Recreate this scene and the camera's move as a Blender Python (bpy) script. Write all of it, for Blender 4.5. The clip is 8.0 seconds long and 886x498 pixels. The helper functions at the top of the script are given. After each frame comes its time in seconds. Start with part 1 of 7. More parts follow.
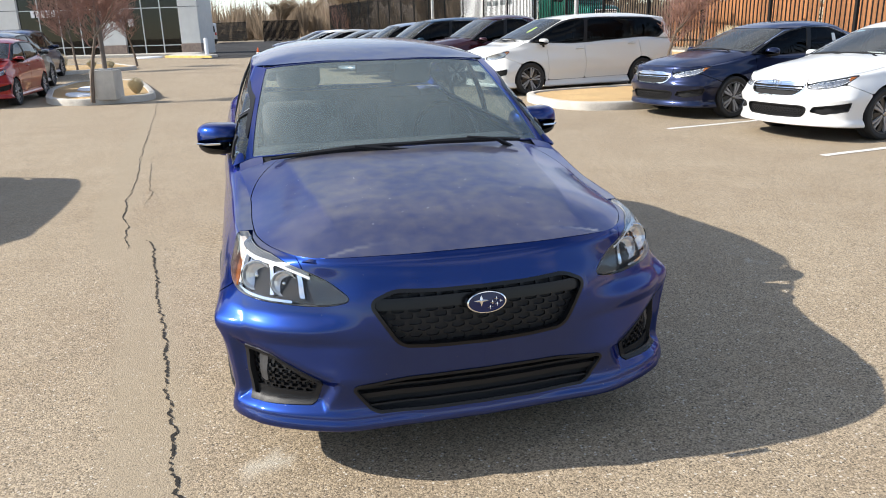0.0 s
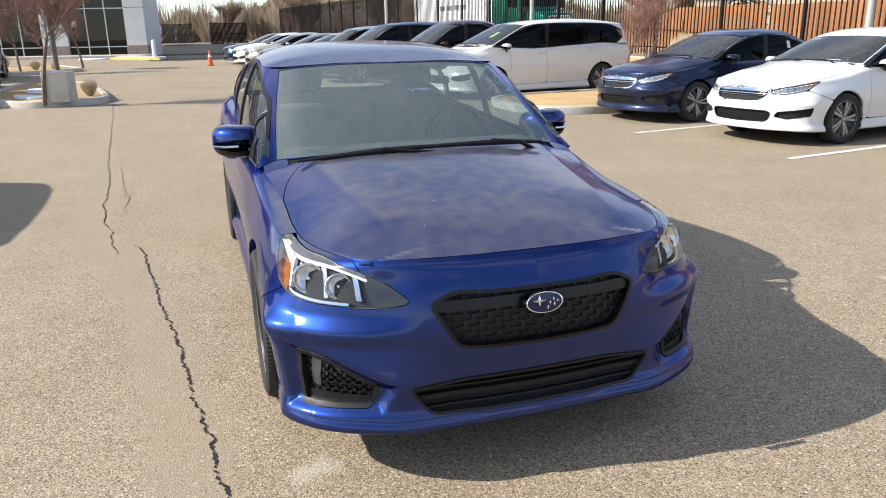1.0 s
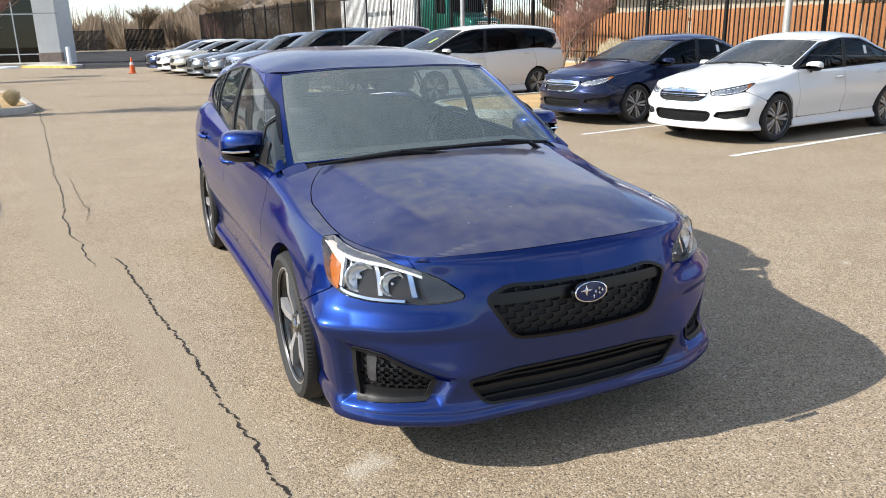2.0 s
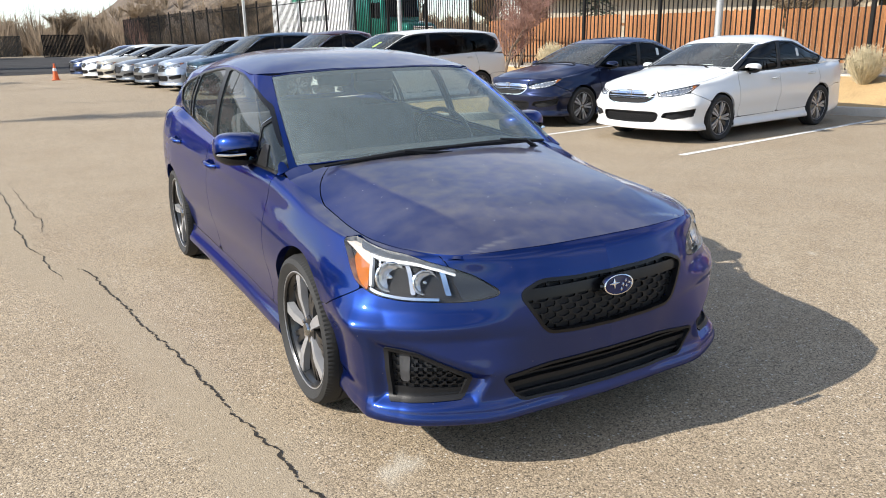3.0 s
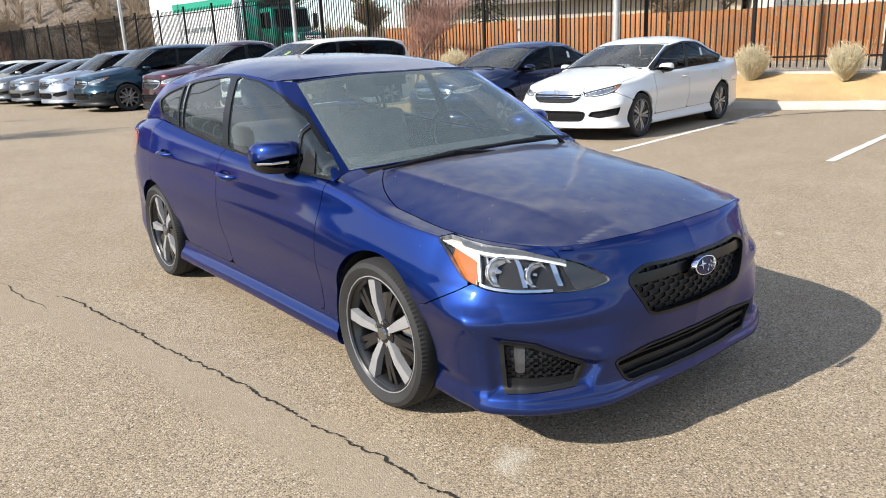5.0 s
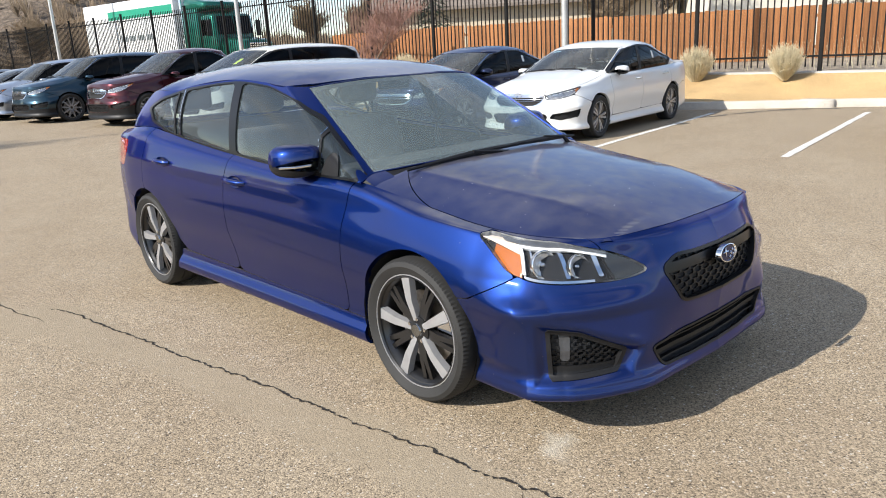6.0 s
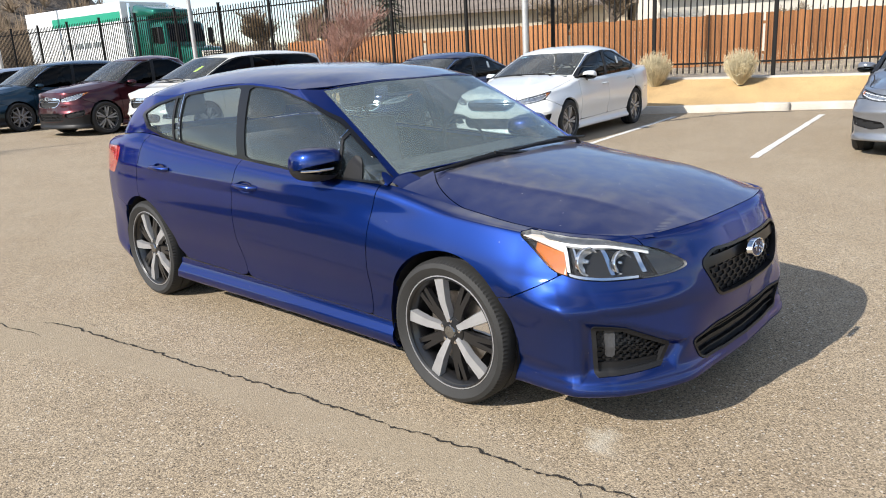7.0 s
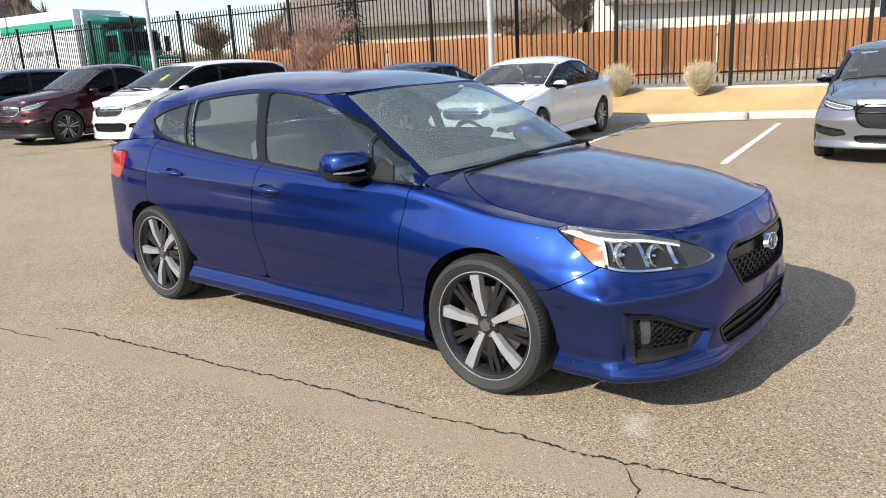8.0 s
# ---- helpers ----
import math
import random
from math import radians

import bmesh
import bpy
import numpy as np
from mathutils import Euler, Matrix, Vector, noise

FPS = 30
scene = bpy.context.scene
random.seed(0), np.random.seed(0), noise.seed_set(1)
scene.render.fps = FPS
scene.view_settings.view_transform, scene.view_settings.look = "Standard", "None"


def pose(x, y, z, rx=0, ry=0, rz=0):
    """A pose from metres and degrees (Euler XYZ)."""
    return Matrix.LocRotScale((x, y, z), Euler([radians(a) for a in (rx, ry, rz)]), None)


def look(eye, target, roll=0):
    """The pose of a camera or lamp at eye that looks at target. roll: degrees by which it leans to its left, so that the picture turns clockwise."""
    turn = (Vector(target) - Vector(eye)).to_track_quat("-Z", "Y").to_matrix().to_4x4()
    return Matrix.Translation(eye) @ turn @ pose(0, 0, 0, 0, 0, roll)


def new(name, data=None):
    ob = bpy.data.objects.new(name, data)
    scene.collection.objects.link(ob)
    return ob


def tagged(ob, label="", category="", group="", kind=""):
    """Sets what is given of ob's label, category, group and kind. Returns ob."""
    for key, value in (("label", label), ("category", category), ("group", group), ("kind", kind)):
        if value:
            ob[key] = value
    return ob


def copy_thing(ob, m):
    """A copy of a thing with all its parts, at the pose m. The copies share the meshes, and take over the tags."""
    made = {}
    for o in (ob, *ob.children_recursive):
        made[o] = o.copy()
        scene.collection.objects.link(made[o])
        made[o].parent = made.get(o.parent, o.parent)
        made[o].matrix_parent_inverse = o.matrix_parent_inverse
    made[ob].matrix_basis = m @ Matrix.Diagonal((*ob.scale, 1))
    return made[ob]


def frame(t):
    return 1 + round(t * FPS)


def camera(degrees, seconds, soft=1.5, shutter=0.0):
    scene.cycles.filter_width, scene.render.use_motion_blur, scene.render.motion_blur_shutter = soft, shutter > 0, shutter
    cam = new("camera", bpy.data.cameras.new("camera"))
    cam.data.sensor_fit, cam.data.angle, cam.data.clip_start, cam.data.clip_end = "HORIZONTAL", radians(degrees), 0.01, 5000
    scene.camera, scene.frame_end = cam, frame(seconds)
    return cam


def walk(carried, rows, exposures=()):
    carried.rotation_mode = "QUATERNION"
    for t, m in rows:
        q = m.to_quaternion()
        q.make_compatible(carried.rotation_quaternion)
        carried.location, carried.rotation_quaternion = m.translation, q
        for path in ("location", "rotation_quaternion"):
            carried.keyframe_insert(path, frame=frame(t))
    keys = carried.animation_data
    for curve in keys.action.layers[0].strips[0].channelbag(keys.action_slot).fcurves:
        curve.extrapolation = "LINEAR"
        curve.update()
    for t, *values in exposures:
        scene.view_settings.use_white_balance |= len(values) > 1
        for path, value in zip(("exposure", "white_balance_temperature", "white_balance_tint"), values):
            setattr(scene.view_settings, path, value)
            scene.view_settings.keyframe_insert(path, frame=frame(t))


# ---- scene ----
cam = camera(62.1, 8.0, soft=1.0)
PATH = [
    (0, (-0.679, -4.439, 1.481), (-0.214, -2.578, 0.912), -1.6),
    (0.5, (-0.857, -4.364, 1.478), (-0.329, -2.518, 0.919), -1.5),
    (1, (-1.022, -4.349, 1.482), (-0.425, -2.524, 0.921), -1.0),
    (1.5, (-1.264, -4.332, 1.49), (-0.571, -2.54, 0.935), -1.0),
    (3, (-1.74, -4.136, 1.465), (-0.799, -2.456, 0.924), -1.3),
    (3.5, (-1.959, -4.064, 1.475), (-0.935, -2.431, 0.943), -1.2),
    (4, (-2.117, -3.988, 1.468), (-1.033, -2.395, 0.932), -1.7),
    (4.5, (-2.23, -3.856, 1.454), (-1.097, -2.296, 0.921), -2.2),
    (6, (-2.727, -3.586, 1.466), (-1.42, -2.165, 0.943), -3.1),
    (6.5, (-2.831, -3.464, 1.459), (-1.477, -2.086, 0.943), -3.4),
    (7, (-2.966, -3.348, 1.457), (-1.565, -2.015, 0.946), -3.3),
    (7.5, (-3.147, -3.249, 1.456), (-1.691, -1.972, 0.956), -2.9),
    (8, (-3.301, -3.179, 1.455), (-1.814, -1.935, 0.964), -3.0),
]
walk(cam, [(t, look(eye, target, roll)) for t, eye, target, roll in PATH], [(0, 0.85), (4.5, 0.86), (6, 0.79), (8, 0.78)])
# ---------------------------------------------------------------- sky, sun
SUN_WAY = Vector((-1.47, 0.27, 1.0)).normalized()
world = bpy.data.worlds.new("sky")
scene.world = world
world.use_nodes = True
wn, wl = world.node_tree.nodes, world.node_tree.links
wn.clear()
w_out, w_bg, w_sky = wn.new("ShaderNodeOutputWorld"), wn.new("ShaderNodeBackground"), wn.new("ShaderNodeTexSky")
w_sky.sky_type, w_sky.sun_disc = "NISHITA", False
w_sky.sun_elevation = math.asin(SUN_WAY.z)
w_sky.sun_rotation = math.atan2(SUN_WAY.x, SUN_WAY.y)
w_sky.altitude, w_sky.air_density, w_sky.dust_density = 1500, 1.0, 0.7
w_co, w_map, w_noise, w_ramp, w_mix = (wn.new("ShaderNodeTexCoord"), wn.new("ShaderNodeMapping"), wn.new("ShaderNodeTexNoise"), wn.new("ShaderNodeValToRGB"), wn.new("ShaderNodeMixRGB"))
w_map.inputs["Scale"].default_value = (1.0, 1.0, 3.2)
w_noise.inputs["Scale"].default_value, w_noise.inputs["Detail"].default_value, w_noise.inputs["Roughness"].default_value = 1.7, 5, 0.48
w_ramp.color_ramp.elements[0].position, w_ramp.color_ramp.elements[1].position = 0.46, 0.68
w_mix.inputs["Color2"].default_value = (5.0, 5.2, 5.6, 1)
wl.new(w_co.outputs["Generated"], w_map.inputs["Vector"])
wl.new(w_map.outputs["Vector"], w_noise.inputs["Vector"])
wl.new(w_noise.outputs["Fac"], w_ramp.inputs["Fac"])
wl.new(w_ramp.outputs["Color"], w_mix.inputs["Fac"])
wl.new(w_sky.outputs["Color"], w_mix.inputs["Color1"])
wl.new(w_mix.outputs["Color"], w_bg.inputs["Color"])
w_bg.inputs["Strength"].default_value = 0.125
wl.new(w_bg.outputs["Background"], w_out.inputs["Surface"])

sun_data = bpy.data.lights.new("sun", "SUN")
sun_data.energy, sun_data.angle, sun_data.color = 4.2, radians(0.55), (1.0, 0.95, 0.87)
sun = new("sun", sun_data)
sun.matrix_world = look(SUN_WAY * 50, (0, 0, 0))
# ---------------------------------------------------------------- materials
def material(name, base, rough=0.5, metal=0.0, vary=0.0, scale=8.0, fine=0.0, fine_scale=120.0, bump=0.0, bump_scale=60.0, coat=0.0, spec=0.5,
             tint=None, rough_vary=0.0, island=0.0, stretch=(1, 1, 1), objects=0.0):
    """Principled surface with variation at two scales, a fine relief and, for pieces, a change from piece to piece."""
    m = bpy.data.materials.new(name)
    m.use_nodes = True
    n, l = m.node_tree.nodes, m.node_tree.links
    b = n["Principled BSDF"]
    b.inputs["Base Color"].default_value = (*base, 1)
    b.inputs["Roughness"].default_value, b.inputs["Metallic"].default_value = rough, metal
    b.inputs["Coat Weight"].default_value, b.inputs["Coat Roughness"].default_value = coat, 0.03
    b.inputs["Specular IOR Level"].default_value = spec
    if not (vary or fine or bump or island or objects or rough_vary):
        return m
    co, mp = n.new("ShaderNodeTexCoord"), n.new("ShaderNodeMapping")
    mp.inputs["Scale"].default_value = stretch
    l.new(co.outputs["Object"], mp.inputs["Vector"])
    colour = None

    def noise_at(sc, detail=4.0):
        t = n.new("ShaderNodeTexNoise")
        t.inputs["Scale"].default_value, t.inputs["Detail"].default_value = sc, detail
        l.new(mp.outputs["Vector"], t.inputs["Vector"])
        return t.outputs["Fac"]

    def mixed(fac, c1, c2, mode="MIX"):
        x = n.new("ShaderNodeMixRGB")
        x.blend_type = mode
        for key, v in (("Fac", fac), ("Color1", c1), ("Color2", c2)):
            if hasattr(v, "links"):
                l.new(v, x.inputs[key])
            else:
                x.inputs[key].default_value = v if key == "Fac" else (*v[:3], 1)
        return x.outputs["Color"]

    def ramped(fac, lo, hi):
        r = n.new("ShaderNodeMapRange")
        r.inputs["From Min"].default_value, r.inputs["From Max"].default_value = lo, hi
        l.new(fac, r.inputs["Value"])
        return r.outputs["Result"]

    dark = tint or tuple(c * (1 - vary) for c in base)
    colour = base
    if vary:
        colour = mixed(ramped(noise_at(scale, 6), 0.35, 0.68), base, dark)
    if fine:
        colour = mixed(fine, colour, mixed(ramped(noise_at(fine_scale, 2), 0.36, 0.64), (0.25,) * 3, (1.9,) * 3), "MULTIPLY")
    for amount, node, out in ((island, "ShaderNodeNewGeometry", "Random Per Island"), (objects, "ShaderNodeObjectInfo", "Random")):
        if amount:
            g = n.new(node)
            colour = mixed(amount, colour, mixed(g.outputs[out], (0.35,) * 3, (1.5,) * 3), "MULTIPLY")
    if hasattr(colour, "links"):
        l.new(colour, b.inputs["Base Color"])
    if rough_vary:
        r = n.new("ShaderNodeMapRange")
        r.inputs["To Min"].default_value, r.inputs["To Max"].default_value = max(0.02, rough - rough_vary), min(1, rough + rough_vary)
        l.new(noise_at(scale * 1.7, 5), r.inputs["Value"])
        l.new(r.outputs["Result"], b.inputs["Roughness"])
    if bump:
        bp = n.new("ShaderNodeBump")
        bp.inputs["Strength"].default_value, bp.inputs["Distance"].default_value = 1.0, bump
        l.new(noise_at(bump_scale, 3), bp.inputs["Height"])
        l.new(bp.outputs["Normal"], b.inputs["Normal"])
    return m


def glass(name, tint, rough=0.0, ior=1.5, haze=0.0, haze_colour=(0.5, 0.5, 0.5)):
    """A thin pane: it lets tinted light through and mirrors by Fresnel; haze is a pale film of dust, with sky glare put
    into its colour.
    """
    m = bpy.data.materials.new(name)
    m.use_nodes = True
    n, l = m.node_tree.nodes, m.node_tree.links
    n.clear()
    out, tr, gl, fr, mx = n.new("ShaderNodeOutputMaterial"), n.new("ShaderNodeBsdfTransparent"), n.new("ShaderNodeBsdfGlossy"), n.new("ShaderNodeLayerWeight"), n.new("ShaderNodeMixShader")
    tr.inputs["Color"].default_value = (*tint, 1)
    gl.inputs["Roughness"].default_value = rough
    # the same gloss from both sides of the pane, rising towards grazing sight
    f0 = ((ior - 1) / (ior + 1)) ** 2
    fr.inputs["Blend"].default_value = 0.5
    steep, gloss = n.new("ShaderNodeMath"), n.new("ShaderNodeMath")
    steep.operation, gloss.operation = "POWER", "MULTIPLY_ADD"
    steep.inputs[1].default_value, gloss.inputs[1].default_value, gloss.inputs[2].default_value = 5.0, 1 - f0, f0
    l.new(fr.outputs["Facing"], steep.inputs[0])
    l.new(steep.outputs["Value"], gloss.inputs[0])
    l.new(gloss.outputs["Value"], mx.inputs["Fac"])
    l.new(gl.outputs["BSDF"], mx.inputs[2])
    if haze:
        df, m2 = n.new("ShaderNodeBsdfDiffuse"), n.new("ShaderNodeMixShader")
        df.inputs["Color"].default_value = (*haze_colour, 1)
        m2.inputs["Fac"].default_value = haze
        l.new(tr.outputs["BSDF"], m2.inputs[1])
        l.new(df.outputs["BSDF"], m2.inputs[2])
        l.new(m2.outputs["Shader"], mx.inputs[1])
    else:
        l.new(tr.outputs["BSDF"], mx.inputs[1])
    l.new(mx.outputs["Shader"], out.inputs["Surface"])
    return m


def car_paint(name, base, metal=0.0, dust=0.12, rough=0.32):
    """Lacquered paint with dried specks and a film of dust, whose dark colour also dulls the sky's sheen."""
    m = bpy.data.materials.new(name)
    m.use_nodes = True
    n, l = m.node_tree.nodes, m.node_tree.links
    b = n["Principled BSDF"]
    co = n.new("ShaderNodeTexCoord")
    big, specks, geo, sep, film = n.new("ShaderNodeTexNoise"), n.new("ShaderNodeTexVoronoi"), n.new("ShaderNodeNewGeometry"), n.new("ShaderNodeSeparateXYZ"), n.new("ShaderNodeMath")
    big.inputs["Scale"].default_value, big.inputs["Detail"].default_value = 15.0, 8
    specks.inputs["Scale"].default_value = 42.0
    l.new(co.outputs["Object"], big.inputs["Vector"])
    l.new(co.outputs["Object"], specks.inputs["Vector"])
    # a few of the cells hold one dried speck each, of uneven size
    cell, size, ramp = n.new("ShaderNodeSeparateColor"), n.new("ShaderNodeMapRange"), n.new("ShaderNodeMath")
    l.new(specks.outputs["Color"], cell.inputs["Color"])
    size.inputs["From Min"].default_value, size.inputs["From Max"].default_value = 0.80, 1.0
    size.inputs["To Min"].default_value, size.inputs["To Max"].default_value = 0.0, 0.115
    l.new(cell.outputs["Red"], size.inputs["Value"])
    ramp.operation = "LESS_THAN"
    l.new(specks.outputs["Distance"], ramp.inputs[0])
    l.new(size.outputs["Result"], ramp.inputs[1])
    # dust settles on what faces up; its dark tone also dulls the sky's reflection
    l.new(geo.outputs["Normal"], sep.inputs["Vector"])
    up = n.new("ShaderNodeMapRange")
    up.inputs["From Min"].default_value, up.inputs["From Max"].default_value = 0.85, 0.985
    up.inputs["To Min"].default_value, up.inputs["To Max"].default_value = 0.015, 1.0
    l.new(sep.outputs["Z"], up.inputs["Value"])
    film.operation = "MULTIPLY"
    l.new(up.outputs["Result"], film.inputs[0])
    soft = n.new("ShaderNodeMapRange")
    soft.inputs["From Min"].default_value, soft.inputs["From Max"].default_value = 0.28, 0.72
    soft.inputs["To Min"].default_value, soft.inputs["To Max"].default_value = 0.38, 0.62
    l.new(big.outputs["Fac"], soft.inputs["Value"])
    l.new(soft.outputs["Result"], film.inputs[1])
    f2 = n.new("ShaderNodeMath")
    f2.operation = "MULTIPLY"
    f2.inputs[1].default_value = dust * 2
    l.new(film.outputs["Value"], f2.inputs[0])
    f3 = n.new("ShaderNodeMath")
    f3.operation = "MULTIPLY"
    f3.inputs[1].default_value = 0.8 * min(1, dust * 3)
    lying = n.new("ShaderNodeMath")
    lying.operation = "MULTIPLY_ADD"
    lying.inputs[1].default_value, lying.inputs[2].default_value = 0.85, 0.15
    l.new(up.outputs["Result"], lying.inputs[0])
    sown = n.new("ShaderNodeMath")
    sown.operation = "MULTIPLY"
    l.new(ramp.outputs["Value"], sown.inputs[0])
    l.new(lying.outputs["Value"], sown.inputs[1])
    l.new(sown.outputs["Value"], f3.inputs[0])
    mx = n.new("ShaderNodeMixRGB")
    mx.inputs["Color1"].default_value, mx.inputs["Color2"].default_value = (*base, 1), (0.115, 0.105, 0.093, 1)
    l.new(f2.outputs["Value"], mx.inputs["Fac"])
    dots = n.new("ShaderNodeMixRGB")
    dots.inputs["Color2"].default_value = (0.55, 0.53, 0.50, 1)
    l.new(f3.outputs["Value"], dots.inputs["Fac"])
    l.new(mx.outputs["Color"], dots.inputs["Color1"])
    l.new(dots.outputs["Color"], b.inputs["Base Color"])
    met = n.new("ShaderNodeMath")
    met.operation, met.inputs[0].default_value = "MULTIPLY_ADD", -metal
    l.new(f2.outputs["Value"], met.inputs[0])
    met.inputs[1].default_value, met.inputs[2].default_value = -metal, metal
    l.new(met.outputs["Value"], b.inputs["Metallic"])
    b.inputs["Roughness"].default_value = rough
    cr = n.new("ShaderNodeMapRange")
    cr.inputs["To Min"].default_value, cr.inputs["To Max"].default_value = 0.075, 0.075 + dust * 0.06
    l.new(film.outputs["Value"], cr.inputs["Value"])
    l.new(cr.outputs["Result"], b.inputs["Coat Roughness"])
    b.inputs["Coat Weight"].default_value = 0.85
    if metal:
        top = max(base)
        b.inputs["Specular Tint"].default_value = (*[0.04 + 0.96 * c / top for c in base], 1)
        b.inputs["Specular IOR Level"].default_value = 0.5
    return m


M_BLUE = car_paint("blue_metallic_paint", (0.0060, 0.0245, 0.138), metal=0.97, dust=0.76, rough=0.43)
M_BLACK = material("black_plastic", (0.012, 0.012, 0.013), rough=0.45, spec=0.25, bump=0.0004, bump_scale=400)
M_GLOSS = material("gloss_black", (0.006, 0.006, 0.007), rough=0.28, spec=0.3)
M_UNDER = material("dark_cavity", (0.008, 0.008, 0.009), rough=0.8, vary=0.3)
M_RUBBER = material("tyre_rubber", (0.020, 0.0195, 0.019), rough=0.75, vary=0.25, scale=9, bump=0.0006, bump_scale=250)
M_CHROME = material("chrome", (0.78, 0.78, 0.79), rough=0.09, metal=1.0, rough_vary=0.04, scale=14)
M_ALLOY = material("machined_alloy", (0.37, 0.37, 0.38), rough=0.36, metal=0.45, rough_vary=0.06, scale=20, vary=0.12)
M_DARKALLOY = material("black_alloy", (0.010, 0.010, 0.011), rough=0.3, metal=0.1, coat=0.25)
M_DISC = material("brake_disc_steel", (0.36, 0.33, 0.30), rough=0.4, metal=0.9, vary=0.4, scale=30)
# bluish haze colour: dust film plus sky glare painted into the panes
M_SCREEN = glass("windscreen_glass", (0.70, 0.78, 0.76), ior=1.55, haze=0.21, haze_colour=(0.38, 0.46, 0.47))
M_SIDE = glass("green_side_glass", (0.60, 0.68, 0.67), ior=1.75, haze=0.06, haze_colour=(0.36, 0.44, 0.48))
M_REAR = glass("clear_rear_glass", (0.70, 0.76, 0.74), haze=0.05)
M_TINT = glass("dark_tinted_glass", (0.04, 0.045, 0.05), ior=1.28)
M_CLEAR = glass("clear_lens", (0.93, 0.94, 0.95), ior=1.45)
M_AMBER = material("amber_lens", (0.44, 0.125, 0.012), rough=0.15, coat=1.0, vary=0.25, scale=60)
M_REDLENS = material("red_lens", (0.42, 0.012, 0.012), rough=0.12, coat=1.0, vary=0.3, scale=40)
M_SEAT = material("grey_cloth", (0.10, 0.10, 0.104), rough=0.9, vary=0.3, fine=0.4, fine_scale=300)
M_DASH = material("dashboard_plastic", (0.040, 0.042, 0.043), rough=0.6, bump=0.0005, bump_scale=300)
M_PAPER = material("white_paper", (0.75, 0.76, 0.74), rough=0.7, vary=0.08)
M_YELLOW = material("yellow_green_sticker", (0.62, 0.78, 0.12), rough=0.6, vary=0.1)
M_SILVER = material("silver_reflector", (0.72, 0.73, 0.75), rough=0.16, metal=1.0, rough_vary=0.08, scale=30)
M_SMOKE = material("smoked_chrome", (0.34, 0.35, 0.36), rough=0.16, metal=1.0, rough_vary=0.06, scale=25)
M_BADGE = material("dark_blue_enamel", (0.008, 0.014, 0.07), rough=0.2, coat=0.2, spec=0.3)
M_MESH = material("matt_black_mesh", (0.010, 0.010, 0.011), rough=0.45, spec=0.3)
M_FOG = material("dim_fog_lens", (0.055, 0.055, 0.058), rough=0.3, spec=0.3, vary=0.3, scale=60)
M_GUIDE = material("white_light_guide", (0.82, 0.83, 0.84), rough=0.25, coat=0.5, vary=0.05)
M_PALE = material("pale_clear_marker", (0.66, 0.56, 0.46), rough=0.2, coat=0.6, vary=0.2, scale=50)
M_TIP = material("dark_lamp_bezel", (0.022, 0.023, 0.024), rough=0.3, coat=0.3)
M_HOUSING = material("grey_lamp_housing", (0.15, 0.155, 0.16), rough=0.22, metal=0.3, vary=0.4, scale=22, coat=0.5)
M_CAVITY = material("grey_lamp_cavity", (0.46, 0.465, 0.47), rough=0.28, metal=0.3, vary=0.55, scale=30, coat=0.5)
M_BOWL = material("lamp_bowl_silver", (0.80, 0.81, 0.82), rough=0.18, metal=0.65, vary=0.2, scale=60, coat=0.5)
M_BRIGHT = material("bright_lamp_housing", (0.50, 0.51, 0.53), rough=0.2, metal=0.7, vary=0.7, scale=34, coat=0.5)
M_LINE = material("worn_white_line_paint", (0.74, 0.72, 0.67), rough=0.75, vary=0.28, scale=9, fine=0.35, fine_scale=140, bump=0.001, bump_scale=160)
M_CONC = material("pale_concrete", (0.52, 0.48, 0.42), rough=0.85, vary=0.25, scale=2.5, fine=0.25, fine_scale=90, bump=0.0015, bump_scale=120)
M_GRAVEL = material("tan_decomposed_granite", (0.50, 0.335, 0.155), rough=0.95, vary=0.22, scale=1.3, fine=0.45, fine_scale=55, bump=0.008, bump_scale=40)
M_STEEL = material("black_fence_steel", (0.010, 0.0095, 0.009), rough=0.6, spec=0.15, vary=0.2)
M_CEDAR = material("orange_stained_cedar", (0.31, 0.130, 0.046), rough=0.8, vary=0.35, scale=3, fine=0.3, fine_scale=40, stretch=(6, 6, 0.5), objects=0.35, island=0.35)
M_BRONZE = material("dark_bronze_paint", (0.13, 0.105, 0.09), rough=0.5, vary=0.2)
M_POLE = material("galvanised_pole", (0.50, 0.50, 0.49), rough=0.45, metal=0.5, vary=0.15)
# ---------------------------------------------------------------- mesh tools
def part(name, mesh, mat, parent=None, label=""):
    """Links a bmesh, or (verts, faces), as one mesh object."""
    me = bpy.data.meshes.new(name)
    if isinstance(mesh, tuple):
        me.from_pydata([tuple(map(float, v)) for v in mesh[0]], [], mesh[1])
    else:
        mesh.to_mesh(me)
        mesh.free()
    me.materials.append(mat)
    ob = new(name, me)
    if parent:
        ob.parent = parent
    return tagged(ob, label)


def smooth(ob, angle=None):
    for p in ob.data.polygons:
        p.use_smooth = True
    if angle:
        ob.data.set_sharp_from_angle(angle=radians(angle))
    return ob


def thing(name, label, category, group="", at=None, kind=""):
    ob = tagged(new(name), label, category, group, kind)
    if at is not None:
        ob.matrix_basis = at
    return ob


